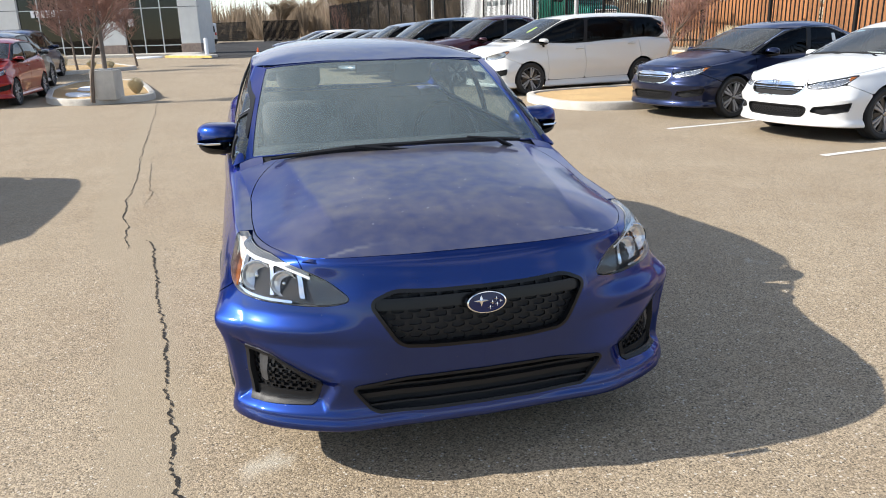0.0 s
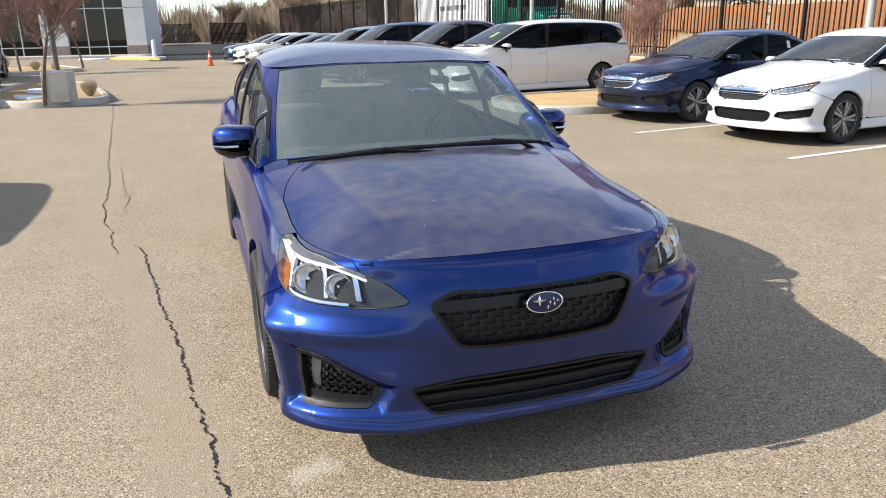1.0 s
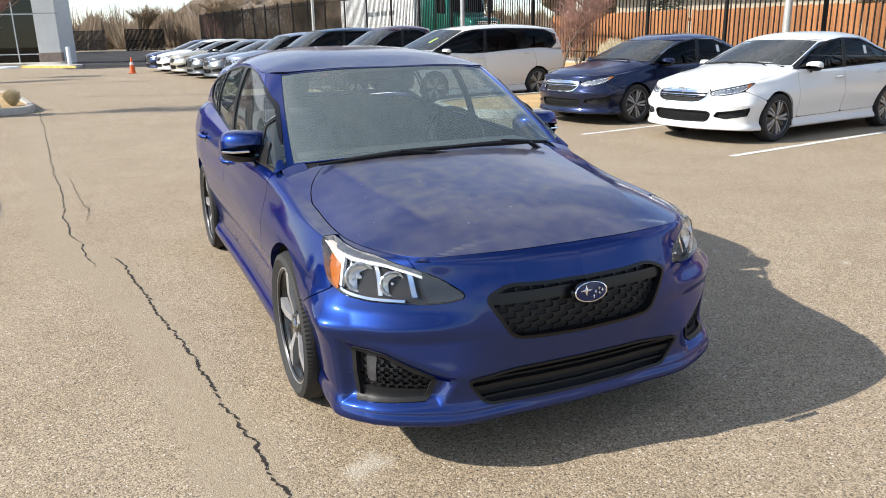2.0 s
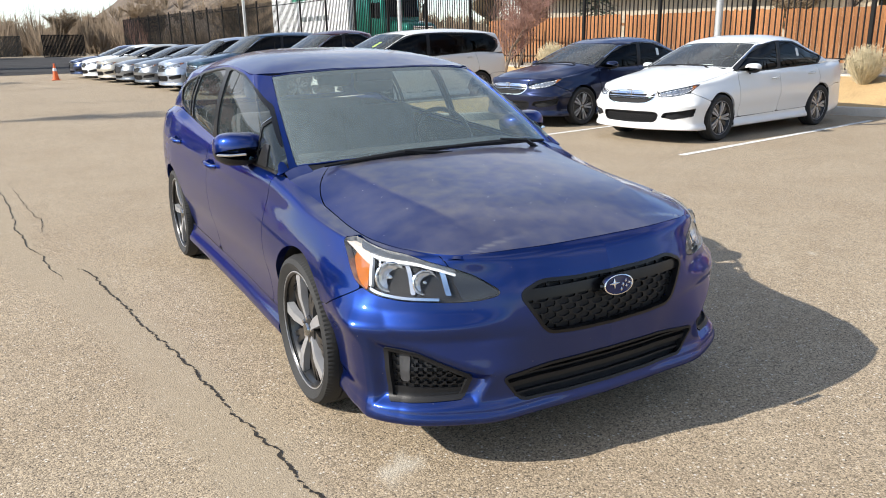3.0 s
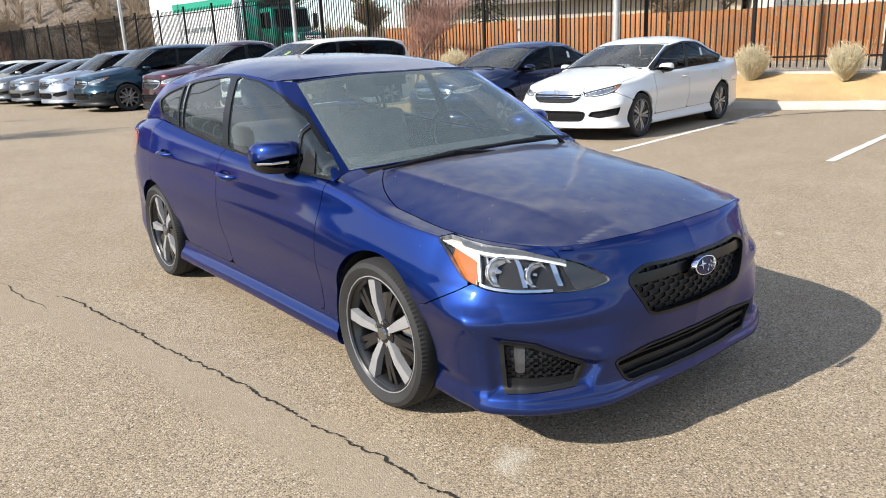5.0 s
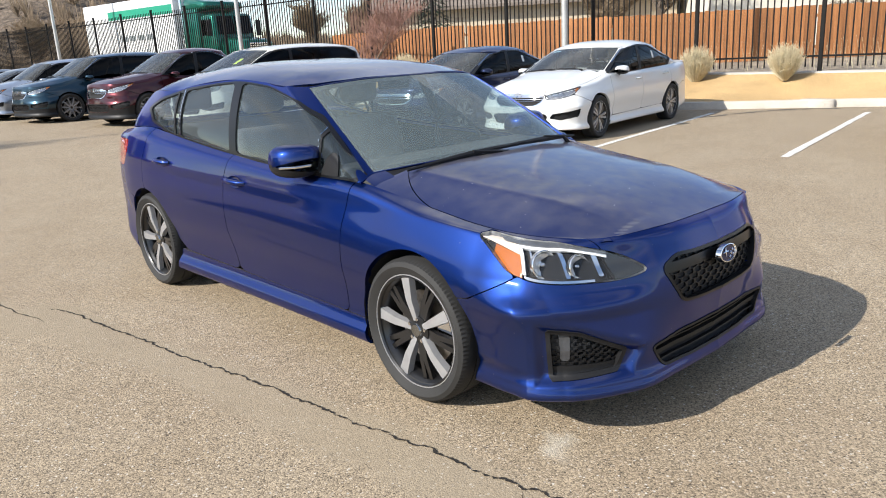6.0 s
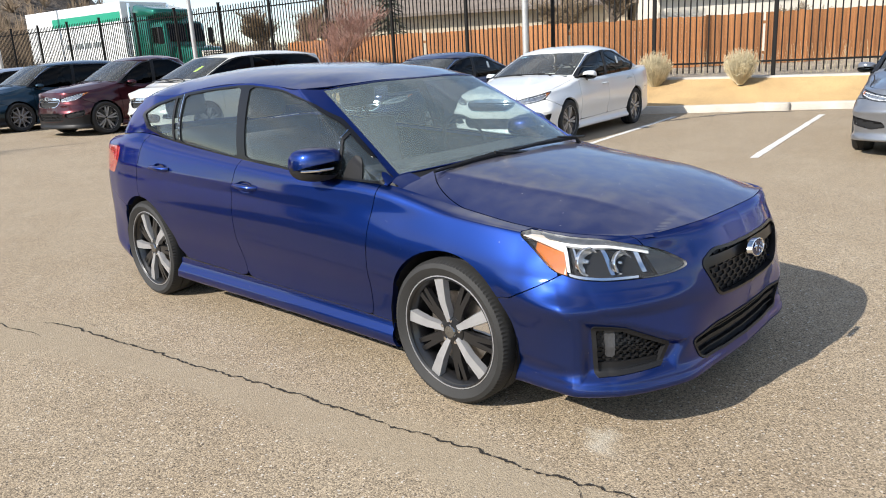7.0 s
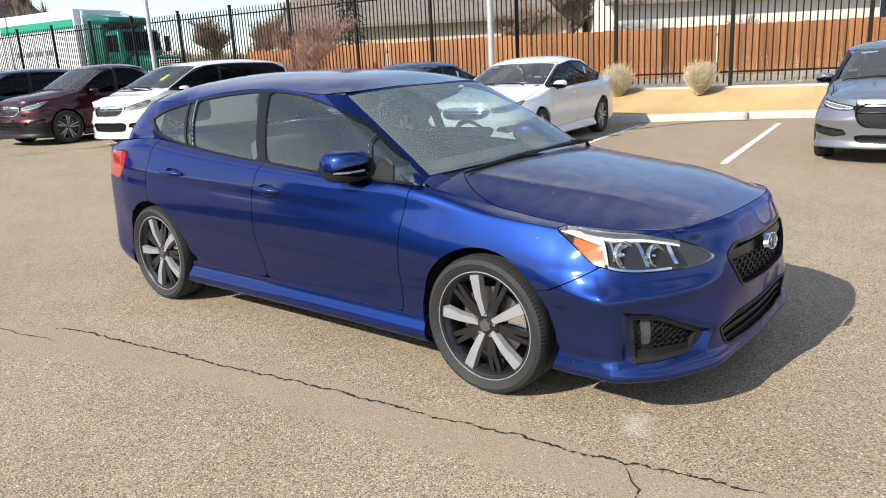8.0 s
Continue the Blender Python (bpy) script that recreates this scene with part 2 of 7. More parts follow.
def boxes(bm, x0, x1, y0, y1, z0, z1, bevel=0.0, m=None):
    r = bmesh.ops.create_cube(bm, size=1.0)
    vs = r["verts"]
    for v in vs:
        v.co = Vector((x0 + (v.co.x + 0.5) * (x1 - x0), y0 + (v.co.y + 0.5) * (y1 - y0), z0 + (v.co.z + 0.5) * (z1 - z0)))
    if bevel:
        es = list({e for v in vs for e in v.link_edges})
        r = bmesh.ops.bevel(bm, geom=es, offset=bevel, segments=2, profile=0.5, affect="EDGES")
        vs = list({v for f in r["faces"] for v in f.verts} | {v for v in vs if v.is_valid})
    if m is not None:
        for v in vs:
            v.co = m @ v.co
    return vs


def box_part(name, x0, x1, y0, y1, z0, z1, mat, parent=None, bevel=0.0, label="", m=None):
    bm = bmesh.new()
    boxes(bm, x0, x1, y0, y1, z0, z1, bevel, m)
    return part(name, bm, mat, parent, label)


def lathe(profile, n=48, closed=False):
    """Turns (r, h) pairs round the x axis: h along x."""
    k = len(profile)
    vs = [(h, r * math.cos(2 * math.pi * i / n), r * math.sin(2 * math.pi * i / n)) for i in range(n) for r, h in profile]
    fs = [(i * k + j, i * k + (j + 1) % k, ((i + 1) % n) * k + (j + 1) % k, ((i + 1) % n) * k + j) for i in range(n) for j in range(k if closed else k - 1)]
    return vs, fs


def tube(points, radius, n=8, caps=True):
    """A round bar along the points; radius may be one number or one for each point."""
    pts = [Vector(p) for p in points]
    rs = radius if hasattr(radius, "__len__") else [radius] * len(pts)
    vs, fs = [], []
    for i, p in enumerate(pts):
        d = (pts[min(i + 1, len(pts) - 1)] - pts[max(i - 1, 0)]).normalized()
        a = d.orthogonal().normalized() if i == 0 else (a - d * a.dot(d)).normalized()
        b = d.cross(a)
        vs += [p + (a * math.cos(2 * math.pi * q / n) + b * math.sin(2 * math.pi * q / n)) * rs[i] for q in range(n)]
    for i in range(len(pts) - 1):
        fs += [(i * n + q, i * n + (q + 1) % n, (i + 1) * n + (q + 1) % n, (i + 1) * n + q) for q in range(n)]
    if caps:
        fs += [tuple(range(n))[::-1], tuple(range((len(pts) - 1) * n, len(pts) * n))]
    return vs, fs


def joined(*meshes):
    vs, fs = [], []
    for v, f in meshes:
        o = len(vs)
        vs += list(v)
        fs += [tuple(i + o for i in q) for q in f]
    return vs, fs


def moved(mesh, m):
    return [m @ Vector(v) for v in mesh[0]], mesh[1]


def rounded(poly, times=2, r=0.035):
    """Cuts the corners of a closed line, by at most r at first."""
    p = np.array(poly, float)
    for _ in range(times):
        q = np.roll(p, -1, 0)
        ln = np.linalg.norm(q - p, axis=1, keepdims=True)
        f = np.minimum(0.25, r / np.maximum(ln, 1e-9))
        p = np.stack([p + (q - p) * f, q + (p - q) * f], 1).reshape(-1, 2)
        r *= 0.45
    return p


def inside(uv, poly):
    """Signed distance of every point of a grid to a closed line, positive inside."""
    p = np.asarray(poly, float)
    x, y = uv[..., 0], uv[..., 1]
    best, odd = np.full(x.shape, 1e9), np.zeros(x.shape, bool)
    for a, b in zip(p, np.roll(p, -1, 0)):
        d = b - a
        t = np.clip(((x - a[0]) * d[0] + (y - a[1]) * d[1]) / (d @ d + 1e-12), 0, 1)
        best = np.minimum(best, np.hypot(x - a[0] - t * d[0], y - a[1] - t * d[1]))
        cross = (a[1] > y) != (b[1] > y)
        odd ^= cross & (x < d[0] * (y - a[1]) / (d[1] if abs(d[1]) > 1e-12 else 1e-12) + a[0])
    return np.where(odd, best, -best)


def normals(P, core):
    du, dv = np.gradient(P, axis=0), np.gradient(P, axis=1)
    n = np.cross(du, dv)
    ln = np.linalg.norm(n, axis=2, keepdims=True)
    n = np.where(ln > 1e-10, n / np.maximum(ln, 1e-10), (0, 0, 1.0))
    flip = (n * (P - core(P))).sum(2, keepdims=True) < 0
    return np.where(flip, -n, n)


def clipped(P, N, F, lift=0.0, skirt=0.012):
    """The part of a grid where F is not negative, cut exactly along F = 0, with its rim turned inwards by skirt."""
    nu, nv = F.shape
    pos, nrm, index, faces = [], [], {}, []

    def corner(i, j):
        if (i, j) not in index:
            index[(i, j)] = len(pos)
            pos.append(P[i, j]), nrm.append(N[i, j])
        return index[(i, j)]

    def between(a, b):
        key = (a, b) if a < b else (b, a)
        if key not in index:
            a, b = key
            t = F[a] / (F[a] - F[b])
            index[key] = len(pos)
            pos.append(P[a] * (1 - t) + P[b] * t), nrm.append(N[a] * (1 - t) + N[b] * t)
        return index[key]

    keep = F >= 0
    count = keep[:-1, :-1].astype(int) + keep[1:, :-1] + keep[1:, 1:] + keep[:-1, 1:]
    for i, j in zip(*np.nonzero(count)):
        i, j = int(i), int(j)
        ring = [(i, j), (i + 1, j), (i + 1, j + 1), (i, j + 1)]
        if count[i, j] == 4:
            faces.append([corner(*c) for c in ring])
            continue
        f = []
        for a, b in zip(ring, ring[1:] + ring[:1]):
            if keep[a]:
                f.append(corner(*a))
            if keep[a] != keep[b]:
                f.append(between(a, b))
        if len(f) > 2:
            faces.append(f)
    if not faces:
        return [], []
    pos, nrm = np.array(pos), np.array(nrm)
    nrm /= np.maximum(np.linalg.norm(nrm, axis=1, keepdims=True), 1e-9)
    pos = pos + nrm * lift
    f0 = faces[len(faces) // 2]
    way = np.cross(pos[f0[1]] - pos[f0[0]], pos[f0[2]] - pos[f0[1]]) @ nrm[f0[0]]
    if way < 0:
        faces = [f[::-1] for f in faces]
    if skirt:
        seen = {}
        for f in faces:
            for a, b in zip(f, f[1:] + f[:1]):
                seen[(a, b)] = True
        rim = [(a, b) for a, b in seen if (b, a) not in seen and not (abs(pos[a][0]) < 1e-6 and abs(pos[b][0]) < 1e-6)]
        near, far, vs = {}, {}, [*pos]
        for a, b in rim:
            for q in (a, b):
                if q not in near:
                    near[q] = len(vs)
                    vs.append(pos[q])
                    far[q] = len(vs)
                    vs.append(pos[q] - nrm[q] * skirt)
        faces = faces + [[near[b], near[a], far[a], far[b]] for a, b in rim]
        pos = np.array(vs)
    return pos, faces


def mirrored(mesh):
    v, f = mesh
    return (np.asarray(v) * (-1, 1, 1) if len(v) else v), [list(q)[::-1] for q in f]


def both(mesh):
    v, f = np.asarray(mesh[0]), mesh[1]
    n, index, extra = len(v), [], []
    for i, p in enumerate(v):
        if abs(p[0]) < 1e-6:
            index.append(i)
        else:
            index.append(n + len(extra))
            extra.append((-p[0], p[1], p[2]))
    return [tuple(p) for p in v] + extra, [list(q) for q in f] + [[index[i] for i in q][::-1] for q in f]
# ---------------------------------------------------------------- car surfaces
def hermite(xs, pts, q):
    """A smooth curve through the points pts at parameters xs, read at q."""
    xs, pts, q = np.asarray(xs, float), np.asarray(pts, float), np.asarray(q, float)
    flat = pts.reshape(len(xs), -1)
    d = np.diff(flat, axis=0) / np.diff(xs)[:, None]
    h = np.diff(xs)[:, None]
    m = np.zeros_like(flat)
    m[1:-1] = (d[:-1] * h[1:] + d[1:] * h[:-1]) / (h[1:] + h[:-1])
    m[0], m[-1] = d[0], d[-1]
    i = np.clip(np.searchsorted(xs, q, side="right") - 1, 0, len(xs) - 2)
    w = (xs[i + 1] - xs[i])[:, None]
    t = ((q - xs[i]) / w[:, 0])[:, None]
    a = flat[i] * (2 * t**3 - 3 * t**2 + 1) + m[i] * w * (t**3 - 2 * t**2 + t)
    b = flat[i + 1] * (3 * t**2 - 2 * t**3) + m[i + 1] * w * (t**3 - t**2)
    return (a + b).reshape((len(q),) + pts.shape[1:])


def line(xs, ys):
    """A smooth function of one number."""
    return lambda q: hermite(xs, ys, np.atleast_1d(q).ravel()).reshape(np.shape(q))


HATCH = dict(
    half=0.876, nose=-2.275, tail=2.21, axle_f=-1.335, axle_r=1.335, wheel=0.318,
    lead=(-2.18, 0.782), cowl=(-0.99, 0.925), base=(-1.10, 0.975), wstop=(-0.42, 1.345),
    edge_x=(0.0, 0.30, 0.53, 0.652, 0.702, 0.722, 0.724, 0.765), edge_y=(-2.18, -2.165, -2.09, -1.93, -1.80, -1.62, -1.335, -0.95),
    edge_z=(0.782, 0.782, 0.775, 0.775, 0.782, 0.796, 0.834, 0.908),
    belt_x=(0.803, 0.785, 0.768, 0.765), belt_z=(0.935, 0.985, 1.03, 1.07),
    roof=((-0.42, 1.345), (-0.1, 1.405), (0.3, 1.44), (0.7, 1.45), (1.1, 1.432), (1.78, 1.345)),
    rail=((-0.20, 0.645, 1.325), (0.0, 0.652, 1.345), (0.28, 0.65, 1.362), (0.90, 0.655, 1.325), (1.06, 0.66, 1.305), (1.42, 0.64, 1.30), (1.66, 0.56, 1.285)),
    hatch_y=(1.78, 2.02), tail_z=1.02, deck=None, rows=None, ledge=(0.560, 0.016),
    pod=[(0.912, 0.505), (0.905, 0.245), (0.54, 0.265), (0.47, 0.375), (0.73, 0.478)])


def wrap_shape(S, nu=230, nv=64):
    """The lower body from nose to tail: positions, and for each the way along the plan and its row."""
    k = S["half"] / 0.876
    f = (S["axle_f"] - S["nose"]) / 0.94
    r = (S["tail"] - S["axle_r"]) / 0.875
    af, ar = S["axle_f"], S["axle_r"]
    mid = (ar - af)
    plan = np.array([(0, af - 0.94 * f), (0.30 * k, af - 0.92 * f), (0.52 * k, af - 0.855 * f), (0.715 * k, af - 0.745 * f),
                     (0.832 * k, af - 0.605 * f), (0.866 * k, af - 0.345 * f), (0.872 * k, af), (0.868 * k, af + 0.144 * mid),
                     (0.862 * k, af + 0.388 * mid), (0.865 * k, af + 0.669 * mid), (0.872 * k, af + 0.856 * mid), (0.876 * k, ar),
                     (0.848 * k, ar + 0.415 * r), (0.74 * k, ar + 0.735 * r), (0.40 * k, ar + 0.855 * r), (0, ar + 0.875 * r)])
    seg = np.r_[0, np.cumsum(np.linalg.norm(np.diff(plan, axis=0), axis=1))]
    u = np.linspace(0, seg[-1], nu) if not S.get("pod") else np.r_[np.linspace(0, 1.3, nu // 2, endpoint=False), np.linspace(1.3, seg[-1], nu - nu // 2)]
    p = hermite(seg, plan, u)
    t = np.gradient(p, axis=0)
    t /= np.linalg.norm(t, axis=1)[:, None]
    n = np.stack([-t[:, 1], t[:, 0]], 1)
    n *= np.where((n * (p - (0, 0))).sum(1) < 0, -1, 1)[:, None]
    n[0], n[-1] = (0, -1), (0, 1)
    wf = np.array([1, 1, 1, 0.92, 0.7, 0.3, 0, 0, 0, 0, 0, 0, 0, 0, 0, 0.])
    wr = np.array([0, 0, 0, 0, 0, 0, 0, 0, 0, 0, 0, 0, 0.35, 0.85, 1, 1.])
    # front z, front inset, side z, side inset, rear z, rear inset
    rows = S["rows"] or [(0.19, 0.11, 0.165, 0.07, 0.24, 0.10), (0.205, 0.012, 0.178, 0.022, 0.26, 0.03), (0.25, 0.010, 0.222, 0.014, 0.31, 0.0),
                         (0.30, 0.024, 0.285, 0.042, 0.40, -0.01), (0.42, 0.012, 0.41, 0.034, 0.52, 0.0), (0.53, 0.0, 0.54, 0.008, 0.66, 0.01),
                         (0.64, 0.016, 0.665, 0.0, 0.79, 0.02), (0.725, 0.048, 0.785, 0.018, 0.92, 0.04)]
    # the corner draws in towards the lamps
    wc = np.array([0, 0, 0.15, 0.7, 1, 1.0, 0.85, 0.45, 0, 0, 0, 0, 0, 0, 0, 0.])
    draw = {len(rows) - 1: 0.055, len(rows) - 2: 0.022}
    grid = []
    for n_row, (fz, fi, sz, si, rz, ri) in enumerate(rows):
        z = fz * wf + rz * wr + sz * (1 - wf - wr)
        ins = fi * wf + ri * wr + si * (1 - wf - wr) + wc * draw.get(n_row, 0.0) * k
        zi = np.stack([z, ins], 1)
        q = hermite(seg, zi, u)
        # the belt climbs towards the tail, and the upper rows with it
        grid.append(np.c_[p - n * q[:, 1:2], q[:, 0]])
    bx, bz = S["belt_x"], S["belt_z"]
    ex, ey, ez = S["edge_x"], S["edge_y"], S["edge_z"]
    by = plan[8:12, 1]
    tz = S["tail_z"]
    top = [(ex[i], ey[i], ez[i]) for i in range(8)] + [(bx[i], by[i], bz[i]) for i in range(4)]
    top += [(0.745 * k, plan[12, 1] - 0.05, bz[3] * 0.6 + tz * 0.4), (0.66 * k, plan[13, 1] - 0.05, tz), (0.38 * k, plan[14, 1] - 0.08, tz), (0, plan[15, 1] - 0.08, tz)]
    top = hermite(seg, np.array(top), u)
    # the shoulder row follows 0.11 under the edge
    sh = grid[-1]
    lift = np.clip(top[:, 2] - 0.10 - sh[:, 2], 0, 1) * 0.55
    sh[:, 2] += lift
    grid[-2][:, 2] += lift * 0.5
    grid.append(np.c_[top[:, :2] * 0.45 + sh[:, :2] * 0.55 + n * np.clip((u - 0.95) / 0.35, 0.0, 1.0)[:, None] * 0.010, top[:, 2] * 0.68 + sh[:, 2] * 0.32])
    grid.append(top)
    g = np.array(grid)
    v0 = np.linspace(0, 1, len(g))
    P = hermite(v0, g, np.linspace(0, 1, nv)).transpose(1, 0, 2)
    U = np.repeat(u[:, None], nv, 1)
    if S.get("ledge"):
        # a ledge under the lamps, and a shallow scoop between lamp and grille
        z0, depth = S["ledge"]
        step = lambda a, b, q: (lambda t: t * t * (3 - 2 * t))(np.clip((q - a) / (b - a), 0, 1))
        z = P[:, :, 2]
        zl = z0 + (U - 0.45) * -0.03
        w = step(0.38, 0.55, U) * (1 - step(0.98, 1.15, U)) * np.clip((z - zl) / 0.042, 0, 1) * (1 - step(0.12, 0.20, z - zl))
        swell = step(0.45, 0.6, U) * (1 - step(0.95, 1.1, U)) * np.exp(-(((z - zl + 0.015) / 0.03) ** 2))
        P[:, :, :2] += n[:, None, :] * (swell * 0.008 - w * depth)[..., None]
    if S.get("pod"):
        # the sharp bumper corner, the pods sunk round the fog lamps, and the lip along the bottom
        z = P[:, :, 2]
        fold = 0.93 + np.clip(z - 0.47, 0, 0.2) * 0.6
        tent = np.clip(1 - np.abs(U - fold) / np.where(U < fold, 0.13, 0.27), 0, 1) * np.clip((0.63 - z) / 0.08, 0, 1)
        pod = step(0, 0.045, inside(np.stack([U, z], 2), S["pod"]))
        tuck = step(0.88, 1.02, U) * (1 - step(1.34, 1.46, U)) * np.clip((0.31 - z) / 0.07, 0, 1)
        # the crease along the doors, through the handles
        zc = 0.800 + 0.033 * (P[:, :, 1] + 0.9)
        crest = np.clip(1 - np.abs(z - zc) / np.where(z > zc, 0.085, 0.055), 0, 1) * step(-0.95, -0.35, P[:, :, 1]) * (1 - step(1.5, 1.9, P[:, :, 1])) * (U > 1)
        chin = step(0.25, 0.52, U) * (1 - step(0.76, 0.95, U)) * np.clip((0.50 - z) / 0.12, 0, 1)
        lip = np.clip((0.246 - z) / 0.014, 0, 1) * (1 - step(0.85, 1.05, U)) * step(0.18, 0.30, U)
        P[:, :, :2] += n[:, None, :] * (tent * 0.030 + chin * 0.042 - pod * 0.028 + lip * 0.003 - tuck * 0.024 + crest * 0.008)[..., None]
    return P, np.stack([U, P[:, :, 2]], 2)


def hood_z(S):
    """The height of the hood over the plan."""
    zc = line((S["lead"][0], S["lead"][0] + 0.25, S["lead"][0] + 0.65, S["base"][0] + 0.05), (S["lead"][1] + 0.004, S["lead"][1] + 0.075, S["lead"][1] + 0.142, S["base"][1] + 0.01))
    ey, ez, ex = np.array(S["edge_y"]), np.array(S["edge_z"]), np.array(S["edge_x"])
    ze = line(ey[2:], ez[2:])
    xe = line(ey[2:], ex[2:])

    def z(x, y):
        e = np.maximum(xe(np.clip(y, ey[2], ey[-1])), 0.3)
        a = np.clip(np.abs(x) / e, 0, 1.2)
        edge = np.where(y < ey[2], S["lead"][1], ze(np.clip(y, ey[2], ey[-1])))
        c = zc(np.clip(y, S["lead"][0], S["base"][0] + 0.05))
        way = (y - S["lead"][0]) / (S["base"][0] - S["lead"][0])
        xc = np.interp(way, (0.12, 0.4, 0.815, 1.0), (0.42, 0.47, 0.53, 0.56)) * S["half"] / 0.876
        off = np.abs(x) - xc
        bulge = 0.010 * np.exp(-np.abs(off) / np.where(off > 0, 0.045, 0.12)) * np.clip((way - 0.13) / 0.25, 0, 1)
        return c - (c - edge) * a**3.1 + bulge
    return z


def hood_shape(S, nu=70, nv=80):
    ex, ey = np.array(S["edge_x"]), np.array(S["edge_y"])
    side_y = line(np.r_[0, 0.14, 0.32, 0.62, 1.0], np.r_[ey[2], ey[3], ey[5], ey[6], S["cowl"][0]])
    side_x = line(ey[2:], ex[2:])
    z = hood_z(S)
    front = line(ex[:3] / ex[2], ey[:3])
    b0, b1 = S["base"][0], S["cowl"][0]
    P = np.zeros((nu, nv, 3))
    for j, b in enumerate(np.linspace(0, 1, nv)):
        a = np.linspace(0, 1, nu)
        ys = side_y(np.array([b]))[0]
        xs = side_x(np.array([ys]))[0]
        yc = front(a) * (1 - b) + (b0 - 0.02 + (b1 - b0) * a**2) * b
        yc += (ys - (ey[2] * (1 - b) + (b1 - 0.02) * b)) * a**3
        P[:, j] = np.stack([a * xs, yc, z(a * xs, yc)], 1)
    return P, np.stack([P[:, :, 0], P[:, :, 1]], 2)


def cabin_shape(S, nu=200, nv=40):
    """Windscreen, side windows and tail window in one wrap, from the screen's middle round to the tail's."""
    b, w = S["base"], S["wstop"]
    k = S["half"] / 0.876
    rail = S["rail"]
    belt_z = line((S["axle_f"] + 0.388 * (S["axle_r"] - S["axle_f"]), *[S["axle_f"] + q * (S["axle_r"] - S["axle_f"]) for q in (0.669, 0.856, 1.0)]), S["belt_z"])
    belt_x = line((S["axle_f"] + 0.388 * (S["axle_r"] - S["axle_f"]), *[S["axle_f"] + q * (S["axle_r"] - S["axle_f"]) for q in (0.669, 0.856, 1.0)]), S["belt_x"])
    hy = S["hatch_y"]
    zt = S["deck"] or S["tail_z"]
    low = [(0, b[0], b[1]), (0.35 * k, b[0] + 0.025, b[1] - 0.006), (0.60 * k, b[0] + 0.09, b[1] - 0.02), (0.705 * k, b[0] + 0.15, b[1] - 0.035), (0.79 * k, b[0] + 0.15, b[1] - 0.062)]
    top = [(0, w[0], w[1]), (0.30 * k, w[0] + 0.02, w[1] - 0.003), (0.52 * k, w[0] + 0.065, w[1] - 0.018), (0.59 * k, w[0] + 0.115, w[1] - 0.027), (0.645 * k, rail[0][0], rail[0][2])]
    n = len(rail)
    corner = len(low)
    for i, (y, x, z) in enumerate(rail[1:], 1):
        f = i / (n - 1)
        yb = low[4][1] + (hy[1] - 0.22 - low[4][1]) * f
        low.append((float(belt_x(np.array([yb]))[0]) - 0.05 * k * max(0, f - 0.75) * 4, yb, float(belt_z(np.array([yb]))[0]) if yb < S["axle_r"] + 0.15 else zt + 0.03))
        top.append((x, y, z))
    # flat side glass right up to the front pillar
    for way in (low, top):
        way.insert(corner, tuple(a * 0.86 + b * 0.14 for a, b in zip(way[corner - 1], way[corner])))
    low += [(0.38 * k, hy[1] - 0.03, zt), (0, hy[1], zt)]
    rz = S["roof"][-1][1]
    top += [(0.30 * k, hy[0] - 0.02, rz - 0.012), (0, hy[0], rz)]
    low, top = np.array(low), np.array(top)
    seg = np.r_[0, np.cumsum(np.linalg.norm(np.diff((low + top)[:, :2] / 2, axis=0), axis=1))]
    u = np.linspace(0, seg[-1], nu)
    lo, hi = hermite(seg, low, u), hermite(seg, top, u)
    t = np.gradient((lo + hi)[:, :2], axis=0)
    t /= np.linalg.norm(t, axis=1)[:, None]
    nn = np.stack([t[:, 1], -t[:, 0]], 1)
    nn[0], nn[-1] = (0, -1), (0, 1)
    P = np.zeros((nu, nv, 3))
    for j, v in enumerate(np.linspace(0, 1, nv)):
        P[:, j] = lo * (1 - v) + hi * v
        P[:, j, :2] += nn * 0.022 * 4 * v * (1 - v)
    return P, np.stack([P[:, :, 1], P[:, :, 2]], 2), seg


def roof_shape(S, nu=50, nv=90):
    w, k = S["wstop"], S["half"] / 0.876
    ry = [q[0] for q in S["rail"]]
    xe = line([S["wstop"][0] - 0.1] + [w[0] + 0.115] + ry, [0.5 * k, 0.59 * k] + [q[1] for q in S["rail"]])
    ze = line([S["wstop"][0] - 0.1] + [w[0] + 0.115] + ry, [w[1] - 0.03, w[1] - 0.027] + [q[2] for q in S["rail"]])
    zc = line([q[0] for q in S["roof"]], [q[1] for q in S["roof"]])
    front = line((0, 0.30 * k, 0.52 * k, 0.59 * k, 0.645 * k), (w[0], w[0] + 0.02, w[0] + 0.065, w[0] + 0.115, ry[0]))
    back = S["roof"][-1][0]
    P = np.zeros((nu, nv, 3))
    a = np.linspace(0, 1, nu)
    for j, b in enumerate(np.linspace(0, 1, nv)):
        yf = front(a * 0.645 * k)
        yb = back - (back - ry[-1]) * a**4
        y = yf * (1 - b) + yb * b
        x = a * xe(y)
        c, e = zc(np.clip(y, S["roof"][0][0], back)), ze(np.clip(y, w[0] - 0.1, ry[-1]))
        P[:, j] = np.stack([x, y, c - (c - e) * a**3.4], 1)
    return P, np.stack([P[:, :, 0], P[:, :, 1]], 2)
